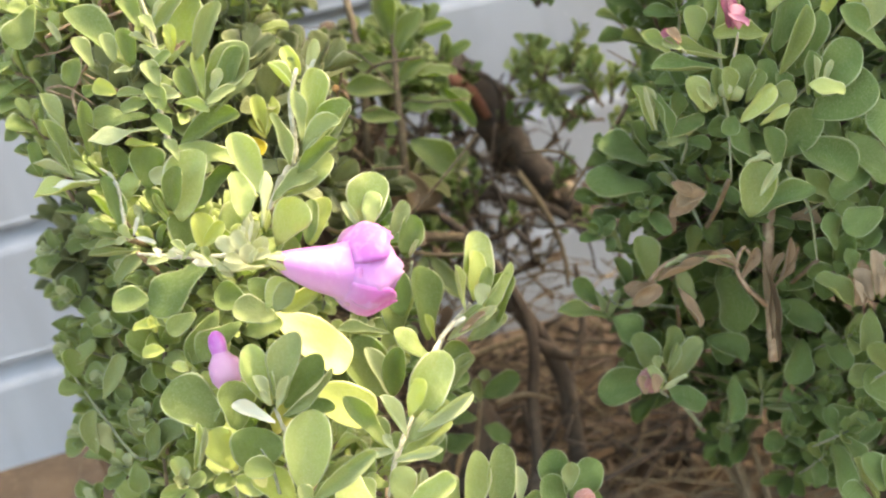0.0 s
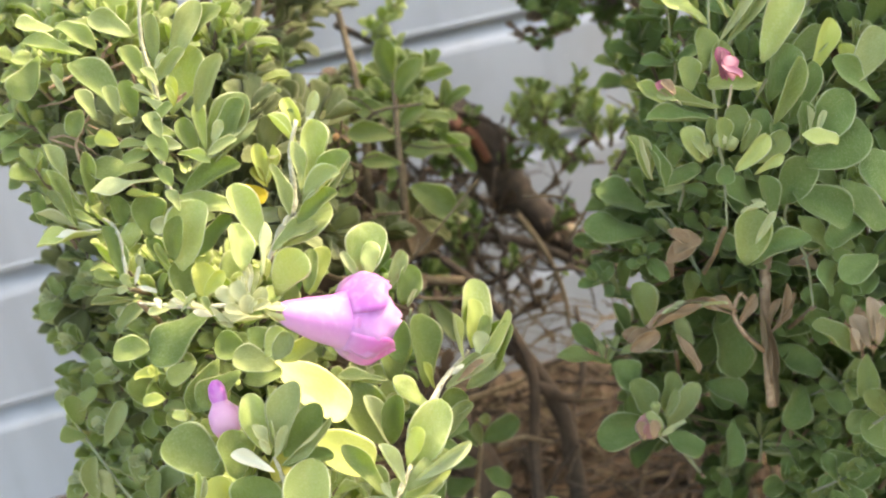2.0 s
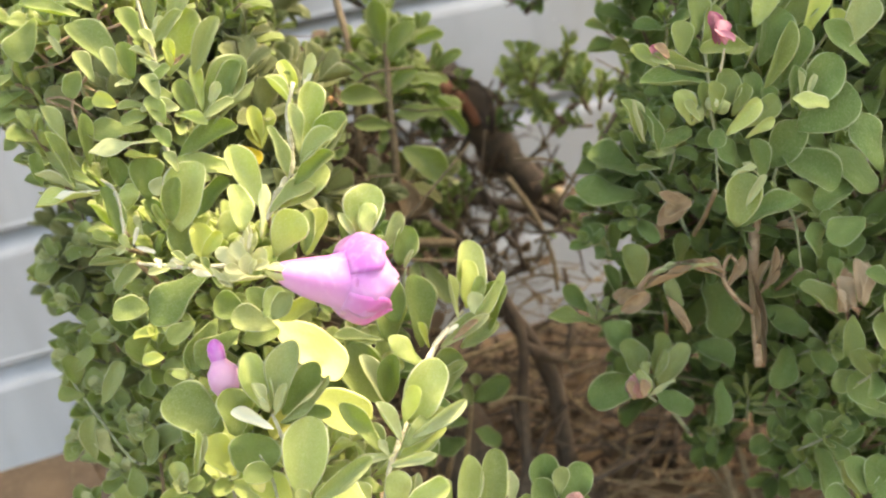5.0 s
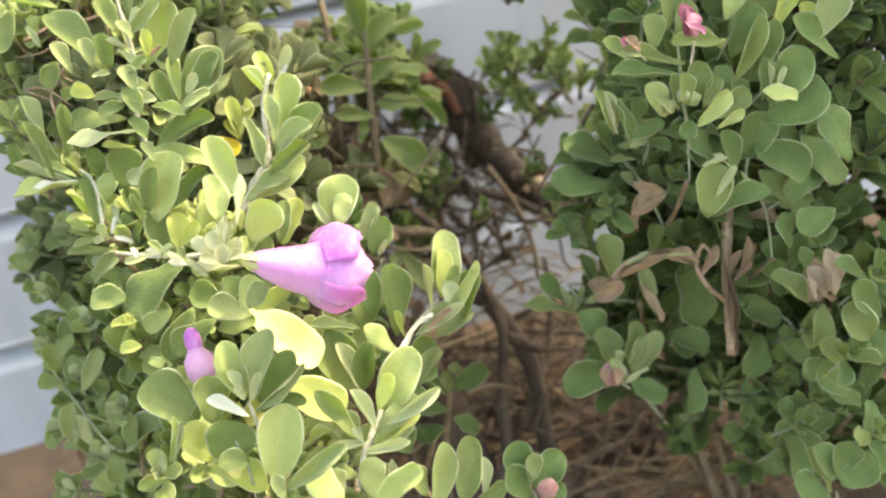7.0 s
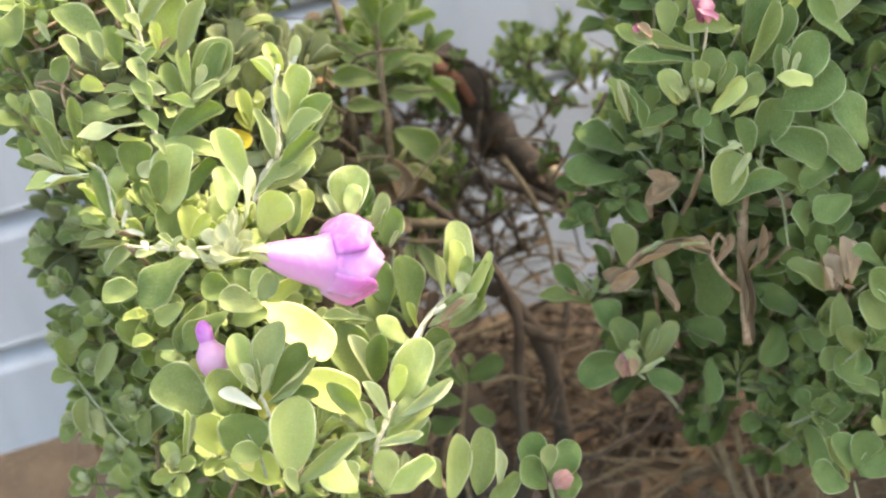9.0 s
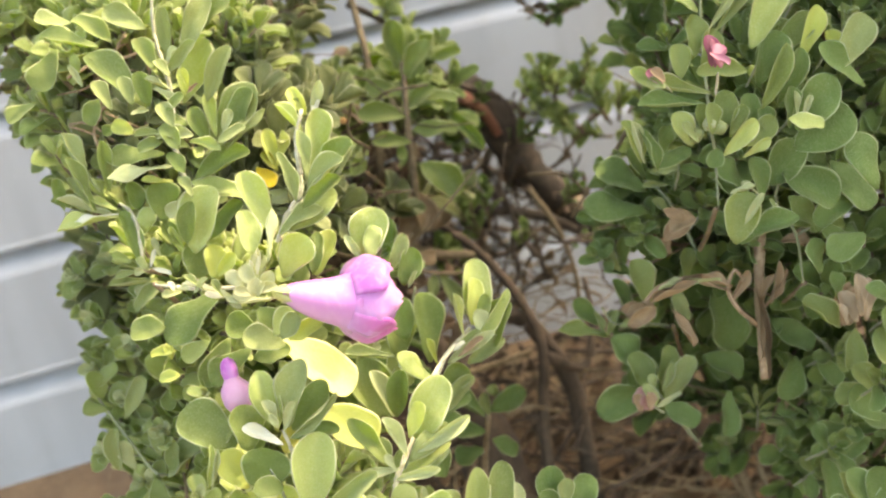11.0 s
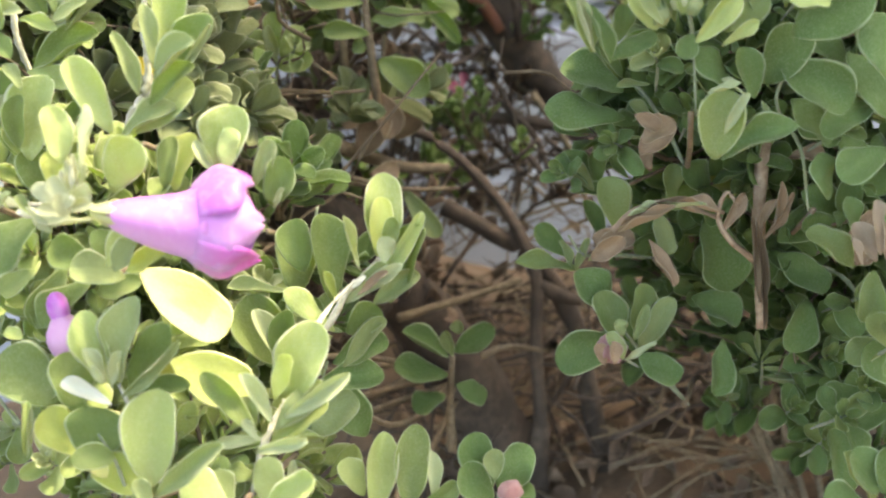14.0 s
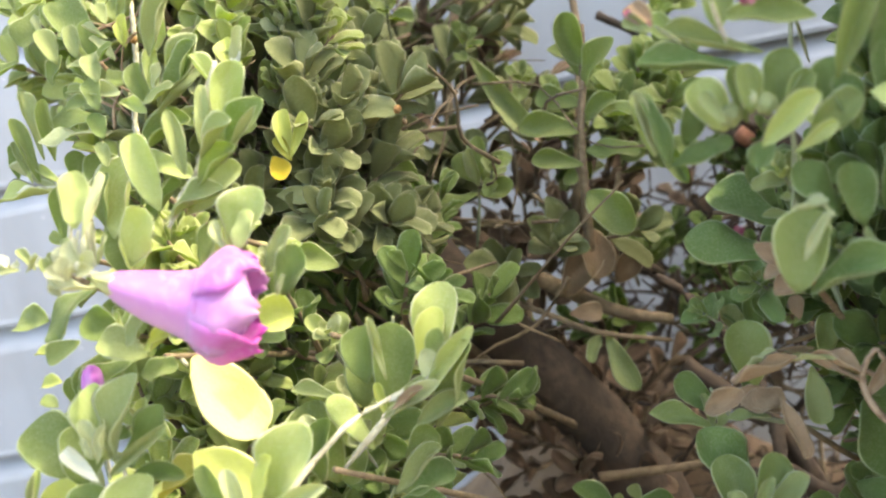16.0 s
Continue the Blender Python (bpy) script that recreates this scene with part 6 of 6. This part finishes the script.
rosette(shrub, (-20.8, 268.8, 105.1), (-0.53, -0.65, 0.56), 7.2, 4, "ggp", 934)
rosette(shrub, (6.9, 236.6, 145.0), (-0.10, -0.71, 0.68), 6.3, 3, "glp", 943)
rosette(shrub, (0.2, 224.1, 128.5), (-0.17, -0.65, 0.79), 7.0, 4, "llp", 950)
rosette(shrub, (8.9, 211.6, 135.3), (-0.03, -0.56, 0.83), 7.1, 4, "llp", 959)
rosette(shrub, (32.4, 284.8, 204.4), (0.18, -0.53, 0.76), 7.3, 4, "ggp", 968)
rosette(shrub, (47.0, 321.2, 204.0), (0.23, -0.41, 0.82), 7.6, 4, "gp", 977)
rosette(shrub, (58.7, 345.7, 191.4), (0.30, -0.46, 0.71), 7.4, 4, "gP", 986)
rosette(shrub, (68.5, 354.8, 179.2), (0.18, -0.53, 0.76), 7.7, 4, "gP", 995)
rosette(shrub, (43.3, 310.6, 216.3), (0.27, -0.29, 0.88), 7.8, 4, "gp", 1004)
rosette(shrub, (32.6, 246.3, 166.3), (0.13, -0.65, 0.70), 6.5, 3, "lp", 1013)
rosette(shrub, (40.0, 247.0, 151.8), (0.13, -0.65, 0.70), 6.9, 4, "glp", 1020)
rosette(shrub, (43.4, 242.4, 141.7), (0.20, -0.70, 0.60), 7.2, 4, "ggp", 1029)
rosette(shrub, (46.6, 231.8, 137.2), (0.20, -0.70, 0.60), 7.2, 4, "glp", 1038)
rosette(shrub, (63.0, 318.0, 163.4), (0.25, -0.58, 0.65), 6.7, 3, "gP", 1047)
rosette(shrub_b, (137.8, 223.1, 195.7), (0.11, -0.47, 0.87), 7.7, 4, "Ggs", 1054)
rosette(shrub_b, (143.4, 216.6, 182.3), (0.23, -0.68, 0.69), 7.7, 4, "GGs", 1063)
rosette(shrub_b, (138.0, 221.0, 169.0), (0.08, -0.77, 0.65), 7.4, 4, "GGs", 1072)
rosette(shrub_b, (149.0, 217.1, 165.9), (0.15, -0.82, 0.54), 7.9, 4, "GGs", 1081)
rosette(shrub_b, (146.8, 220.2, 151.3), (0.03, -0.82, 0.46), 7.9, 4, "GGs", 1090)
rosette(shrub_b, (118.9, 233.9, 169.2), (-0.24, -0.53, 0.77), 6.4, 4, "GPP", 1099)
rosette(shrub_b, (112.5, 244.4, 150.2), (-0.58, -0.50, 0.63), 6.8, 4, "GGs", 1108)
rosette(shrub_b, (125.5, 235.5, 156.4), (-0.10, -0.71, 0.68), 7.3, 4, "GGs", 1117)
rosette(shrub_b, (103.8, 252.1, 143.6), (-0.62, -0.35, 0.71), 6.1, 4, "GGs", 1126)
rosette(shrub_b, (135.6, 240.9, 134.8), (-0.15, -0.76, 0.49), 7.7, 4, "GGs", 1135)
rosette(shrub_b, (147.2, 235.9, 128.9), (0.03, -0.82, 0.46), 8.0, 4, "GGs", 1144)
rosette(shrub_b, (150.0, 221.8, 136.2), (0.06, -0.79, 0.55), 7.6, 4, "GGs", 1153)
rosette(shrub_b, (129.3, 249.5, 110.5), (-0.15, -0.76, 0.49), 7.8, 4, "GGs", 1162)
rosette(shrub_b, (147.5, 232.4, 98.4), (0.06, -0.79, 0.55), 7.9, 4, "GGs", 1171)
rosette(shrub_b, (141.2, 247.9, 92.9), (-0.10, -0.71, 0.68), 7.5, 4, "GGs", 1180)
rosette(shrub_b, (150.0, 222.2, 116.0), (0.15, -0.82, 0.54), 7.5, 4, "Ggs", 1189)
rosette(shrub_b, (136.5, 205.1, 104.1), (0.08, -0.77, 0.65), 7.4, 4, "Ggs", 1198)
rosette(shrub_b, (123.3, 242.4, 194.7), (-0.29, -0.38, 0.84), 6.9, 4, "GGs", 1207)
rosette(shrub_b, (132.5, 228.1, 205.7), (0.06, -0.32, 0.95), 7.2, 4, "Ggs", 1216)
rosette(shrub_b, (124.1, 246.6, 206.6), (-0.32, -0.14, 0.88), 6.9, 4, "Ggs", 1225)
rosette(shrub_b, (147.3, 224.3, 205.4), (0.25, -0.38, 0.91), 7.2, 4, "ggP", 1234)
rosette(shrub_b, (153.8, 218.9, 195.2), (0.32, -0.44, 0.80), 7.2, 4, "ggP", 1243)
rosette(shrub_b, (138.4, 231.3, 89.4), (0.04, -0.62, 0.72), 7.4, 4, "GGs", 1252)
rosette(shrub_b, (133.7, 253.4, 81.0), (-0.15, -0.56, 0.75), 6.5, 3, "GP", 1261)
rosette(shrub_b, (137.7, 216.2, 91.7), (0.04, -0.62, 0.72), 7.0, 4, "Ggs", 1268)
branch(shrub, [(62, 333, 100), (30, 310, 130), (16, 249, 181)], 2.0, 1.0, "d")
branch(shrub, [(62, 333, 100), (40, 305, 140), (30, 238, 174)], 2.0, 1.0, "d")
branch(shrub, [(60, 333, 105), (20, 305, 140), (2, 238, 175)], 2.0, 1.0, "d")
branch(shrub, [(62, 335, 96), (18, 295, 130), (3, 229, 175)], 2.0, 1.0, "d")
branch(shrub, [(66, 337, 92), (36, 295, 130), (21, 223, 159)], 2.0, 1.0, "d")
branch(shrub, [(86, 346, 50), (38, 280, 90), (21, 201, 132)], 2.0, 1.0, "d")
branch(shrub, [(90, 347, 46), (51, 275, 88), (33, 191, 132)], 2.0, 1.0, "d")
branch(shrub, [(90, 347, 46), (64, 285, 95), (47, 214, 140)], 2.0, 1.0, "d")
branch(shrub, [(70, 339, 90), (58, 295, 120), (46, 231, 156)], 2.0, 1.0, "d")
branch(shrub, [(84, 345, 56), (32, 275, 85), (16, 199, 131)], 2.0, 1.0, "d")
branch(seedling, [(80, 304, -4), (84, 325, 30), (76, 296, 58)], 2.0, 1.0, "d")
branch(shrub, [(58, 335, 115), (50, 343, 140), (37, 304, 155)], 2.0, 1.0, "d")
branch(shrub, [(58, 336, 112), (61, 357, 130), (54, 328, 144)], 2.0, 1.0, "d")
branch(shrub_b, [(165, 290, 0), (141, 283, 100), (116, 212, 165)], 2.0, 1.0, "d")
branch(shrub_b, [(170, 290, 0), (156, 288, 80), (139, 218, 139)], 2.0, 1.0, "d")
branch(shrub_b, [(168, 292, 0), (151, 303, 80), (128, 245, 139)], 2.0, 1.0, "d")
branch(shrub_b, [(170, 294, 0), (148, 300, 70), (117, 242, 125)], 2.0, 1.0, "d")
branch(shrub_b, [(172, 292, 0), (146, 296, 55), (116, 232, 97)], 2.0, 1.0, "d")
branch(shrub_b, [(174, 292, 0), (174, 300, 55), (162, 235, 96)], 2.0, 1.0, "d")
branch(shoot, [(90, 245, -3), (88, 263, 50), (73, 206, 100)], 2.0, 1.0, "d")
branch(shrub_b, [(156, 232, 0), (152, 248, 40), (136, 189, 82)], 2.0, 1.0, "d")
sprig_k = branch(shrub, [(53.4, 203.8, 98.7), (56.6, 207.4, 109.4)], 1.49, 0.85, "g")
leaf(sprig_k, (56.9, 207.7, 110.3), (61.8, 211.7, 122.7), 6.2, "g", 0)
leaf(sprig_k, (51.2, 209.0, 109.8), (56.2, 213.1, 122.6), 5.5, "l", 10)
leaf(sprig_k, (61.3, 206.6, 110.3), (62.9, 209.6, 118.5), 2.6, "p", 9)
leaf(sprig_k, (50.2, 210.5, 112.8), (47.8, 213.7, 118.8), 4.7, "l", 8)
leaf(sprig_k, (58.6, 206.5, 108.6), (65.9, 206.7, 113.4), 4.3, "g", 26)
branch(shrub, [(88, 345, 48), (68, 295, 70), (52, 205, 105)], 2.0, 1.0, "d")
rosette(shrub_b, (141.0, 192.5, 126.0), (-0.02, -0.70, 0.70), 8.4, 4, "Ggs", 1310)
rosette(shrub_b, (148.1, 193.1, 143.1), (0.13, -0.61, 0.74), 8.3, 4, "Ggs", 1319)
rosette(shrub_b, (139.3, 182.2, 112.9), (0.08, -0.73, 0.68), 8.0, 4, "Ggs", 1328)
rosette(shrub_b, (142.7, 208.2, 106.6), (-0.20, -0.64, 0.73), 7.9, 4, "GGs", 1337)
sprig_left = branch(shrub, [(-5.9, 248.8, 122.3), (-8.9, 249.0, 124.7), (-14.3, 258.2, 134.8), (-18.0, 264.4, 142.9)], 1.48, 0.74, "g")
leaf(sprig_left, (-11.7, 254.7, 136.0), (-5.0, 256.9, 143.8), 4.4, "P", 0)
leaf(sprig_left, (-6.3, 249.6, 127.6), (-5.6, 252.5, 133.6), 3.9, "P", -24)
leaf(sprig_left, (-5.0, 247.5, 123.6), (-1.9, 247.3, 130.7), 4.7, "g", -25)
leaf(sprig_left, (-5.9, 247.4, 122.8), (3.3, 244.8, 128.8), 7.2, "P", -24)
leaf(sprig_left, (-8.7, 248.2, 123.1), (-9.2, 243.6, 117.7), 4.7, "g", -5)
leaf(sprig_left, (-15.9, 251.3, 125.7), (-13.8, 252.2, 135.7), 4.4, "P", -25)
leaf(sprig_left, (-14.6, 256.7, 138.6), (-20.1, 255.7, 139.5), 5.4, "g", 26)
leaf(sprig_left, (-15.1, 257.9, 141.0), (-16.7, 258.6, 148.0), 4.4, "g", 0)
leaf(sprig_left, (-12.4, 250.2, 125.3), (-14.1, 251.9, 132.2), 3.7, "p", 1)
leaf(sprig_left, (-16.7, 259.5, 143.6), (-10.6, 256.8, 148.5), 4.4, "g", -10)
branch(shrub, [(84, 345, 56), (40, 300, 90), (2, 262, 118)], 2.2, 1.2, "d")
branch(shrub, [(88, 345, 44), (60, 275, 65), (36, 200, 118)], 2.0, 1.0, "d")
sprig_i = branch(shrub, [(51.0, 234.3, 145.3), (53.6, 235.2, 151.6), (55.4, 235.4, 156.2)], 1.31, 0.75, "g")
leaf(sprig_i, (50.1, 229.7, 147.5), (51.1, 233.0, 156.1), 6.4, "s", -15)
sprig_shade = branch(shrub, [(42.7, 228.9, 115.0), (46.7, 230.1, 122.2), (50.3, 231.0, 128.6)], 1.12, 0.75, "g")
leaf(sprig_shade, (51.1, 232.1, 127.3), (62.1, 229.9, 129.2), 6.0, "G", 0)
leaf(sprig_shade, (47.1, 230.7, 123.8), (59.5, 229.4, 124.0), 6.0, "G", 0)
leaf(sprig_shade, (43.8, 227.8, 116.2), (54.0, 229.0, 120.9), 7.7, "P", 0)
leaf(sprig_shade, (53.9, 235.6, 108.1), (50.1, 240.1, 117.9), 8.5, "G", 0)
branch(shrub, [(88, 345, 46), (64, 280, 80), (52, 232, 118)], 2.0, 1.0, "d")

# ---- inner foliage, unseen shading foliage, twigs, litter and stones ----
leaf_cloud("foliage", shrub_b, blob((178, 414, 175), (20, 15, 11), 34, 21, (10, 18)), FILL_SHADE, "", size=(5, 8), seed=41)
leaf_cloud("foliage", shrub_b, blob((183, 420, 171), (14, 12, 9), 22, 22, (12, 22)), FILL_DRY, "", size=(5, 8), seed=42, leaves=4)
leaf_cloud("foliage", shrub_b, blob((164, 260, 67), (19, 29, 9), 40, 23, (12, 20)), FILL_SHADE, "", size=(7, 11), seed=43)
leaf_cloud("foliage", shrub, blob((3, 337, 157), (20, 48, 60), 62, 24, (14, 26)), FILL_DIM_OLIVE, "", size=(9, 14), seed=44)
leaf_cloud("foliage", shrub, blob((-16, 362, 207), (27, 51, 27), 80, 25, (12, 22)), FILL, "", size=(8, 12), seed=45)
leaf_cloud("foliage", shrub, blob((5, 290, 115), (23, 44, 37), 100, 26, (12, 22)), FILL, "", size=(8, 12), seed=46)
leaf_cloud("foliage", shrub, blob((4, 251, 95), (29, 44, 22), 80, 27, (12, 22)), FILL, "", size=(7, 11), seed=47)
leaf_cloud("foliage", shrub, blob((44, 361, 202), (16, 44, 20), 34, 28, (12, 22)), FILL_DIM_OLIVE, "", size=(7, 11), seed=48)
leaf_cloud("foliage", shrub, blob((39, 288, 133), (13, 37, 24), 30, 29, (12, 22)), FILL_SHADE, "", size=(7, 11), seed=49)
leaf_cloud("foliage", shrub, blob((90, 382, 158), (13, 29, 9), 22, 30, (10, 18)), FILL_HALF_SHADE, "", size=(7, 11), seed=50)
leaf_cloud("foliage", shrub, blob((129, 424, 126), (13, 15, 15), 10, 31, (8, 16)), FILL_SHADE, "", size=(5, 8), seed=51)
leaf_cloud("foliage", shrub_b, blob((157, 419, 131), (16, 15, 8), 20, 32, (8, 16)), FILL, "", size=(5, 8), seed=52)
leaf_cloud("foliage", shrub_b, blob((187, 414, 181), (22, 18, 10), 36, 33, (10, 18)), FILL_SHADE, "", size=(5, 8), seed=53)
leaf_cloud("foliage", shrub, blob((102, 429, 185), (4, 15, 10), 8, 34, (10, 16)), FILL, "", size=(5, 8), seed=54)
leaf_cloud("foliage", shrub_b, blob((183, 280, 143), (37, 59, 61), 170, 35, (14, 26)), FILL_SHADE, "", size=(8, 13), seed=55)
leaf_cloud("foliage", shrub_b, blob((168, 277, 81), (35, 51, 19), 60, 36, (12, 22)), FILL_SHADE, "", size=(7, 12), seed=56)
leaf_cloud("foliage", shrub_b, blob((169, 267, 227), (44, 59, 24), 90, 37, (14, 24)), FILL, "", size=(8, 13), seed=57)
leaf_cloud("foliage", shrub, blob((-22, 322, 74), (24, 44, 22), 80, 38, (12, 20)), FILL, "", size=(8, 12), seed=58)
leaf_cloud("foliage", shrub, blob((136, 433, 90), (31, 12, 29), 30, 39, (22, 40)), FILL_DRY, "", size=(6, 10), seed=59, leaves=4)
leaf_cloud("foliage", shrub, blob((129, 402, 88), (25, 15, 19), 10, 40, (18, 30)), FILL_SHADE, "", size=(5, 8), seed=60)
leaf_cloud("foliage", shrub_b, blob((141, 265, 139), (13, 22, 19), 50, 41, (10, 18)), FILL_SHADE, "", size=(7, 11), seed=61)
leaf_cloud("foliage", shrub, blob((27, 374, 170), (23, 44, 18), 9, 42, (12, 20)), FILL_DIM_OLIVE, "", size=(8, 12), seed=62)
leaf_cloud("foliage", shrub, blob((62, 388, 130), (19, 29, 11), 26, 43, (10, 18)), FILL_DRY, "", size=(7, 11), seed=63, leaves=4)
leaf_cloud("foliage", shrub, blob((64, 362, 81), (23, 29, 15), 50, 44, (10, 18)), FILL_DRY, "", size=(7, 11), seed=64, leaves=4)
leaf_cloud("foliage", shrub, blob((71, 364, 143), (20, 37, 23), 15, 45, (12, 22)), FILL_DIM_OLIVE, "", size=(8, 13), seed=65)
leaf_cloud("foliage", shrub, blob((88, 403, 104), (13, 22, 15), 18, 46, (10, 18)), FILL_SHADE, "", size=(6, 9), seed=66)
# out-of-view leaf mass, added to keep the sun off this shrub
leaf_cloud("foliage", shrub_b, blob((285, 215, 165), (55, 95, 175), 380, 5, hollow=0.6), FILL, "", leaves=12, size=(11, 18), seed=6, detail=(4, 2))
tangle(shrub, (105, 405, 98), (65, 50, 40), 55, 7, "b", (0.6, 2.4), (16, 46), 0.9)
tangle(shrub, (150, 420, 50), (90, 50, 40), 90, 8, "d")
tangle(shrub, (45, 330, 150), (40, 55, 60), 60, 9, "d")
tangle(shrub_b, (180, 300, 120), (60, 60, 80), 90, 10, "d")
tangle(shrub, (120, 380, 26), (90, 60, 20), 160, 12, "b", (0.5, 1.8), (20, 70), 0.4)
tangle(shrub_b, (200, 330, 24), (70, 70, 18), 110, 13, "d", (0.4, 1.2), (20, 60), 0.4)
litter((150, 380), (90, 60), 260, 3)
fallen_leaves((140, 380), (85, 60), 420, 4)
pebble((177, 351), 3.1, 3)
pebble((202, 331), 1.8, 4)
pebble((155, 365), 1.6, 5)
tangle(shrub, (118, 452, 92), (60, 20, 42), 200, 17, "b", (0.5, 2.2), (12, 38), 1.0)
leaf_cloud("foliage", shrub, blob((34, 388, 168), (26, 14, 30), 34, 83, (16, 30)), FILL_DRY, "", size=(7, 11), seed=83, leaves=3)
leaf_cloud("foliage", shrub_b, blob((172, 390, 124), (9, 8, 8), 7, 72, (10, 18)), FILL_HALF_SHADE, "", size=(5, 8), seed=72)
leaf_cloud("foliage", shrub, blob((14, 290, 196), (22, 8, 18), 60, 74, (9, 15)), FILL, "", size=(6, 10), seed=74)
leaf_cloud("foliage", shrub, blob((24, 287, 182), (20, 8, 12), 44, 75, (9, 15)), FILL_DIM_OLIVE, "", size=(8, 12), seed=75)
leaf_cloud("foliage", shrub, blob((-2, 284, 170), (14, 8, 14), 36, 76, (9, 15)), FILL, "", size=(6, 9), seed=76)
leaf_cloud("foliage", shrub, blob((34, 284, 168), (12, 8, 10), 22, 77, (9, 14)), FILL_DIM_OLIVE, "", size=(8, 12), seed=77)
leaf_cloud("foliage", shrub, blob((10, 257, 154), (14, 7, 12), 34, 78, (8, 13)), FILL, "", size=(5, 9), seed=78)
tangle(shrub, (10, 278, 190), (16, 8, 26), 26, 83, "n", (0.4, 1.0), (10, 26), 0.9)
leaf_cloud("foliage", shrub_b, blob((152, 246, 164), (16, 8, 18), 44, 81, (10, 16)), FILL_SHADE, "", size=(7, 11), seed=81)
leaf_cloud("foliage", shrub_b, blob((168, 240, 180), (14, 8, 16), 44, 82, (10, 16)), FILL_SHADE, "", size=(7, 11), seed=82)
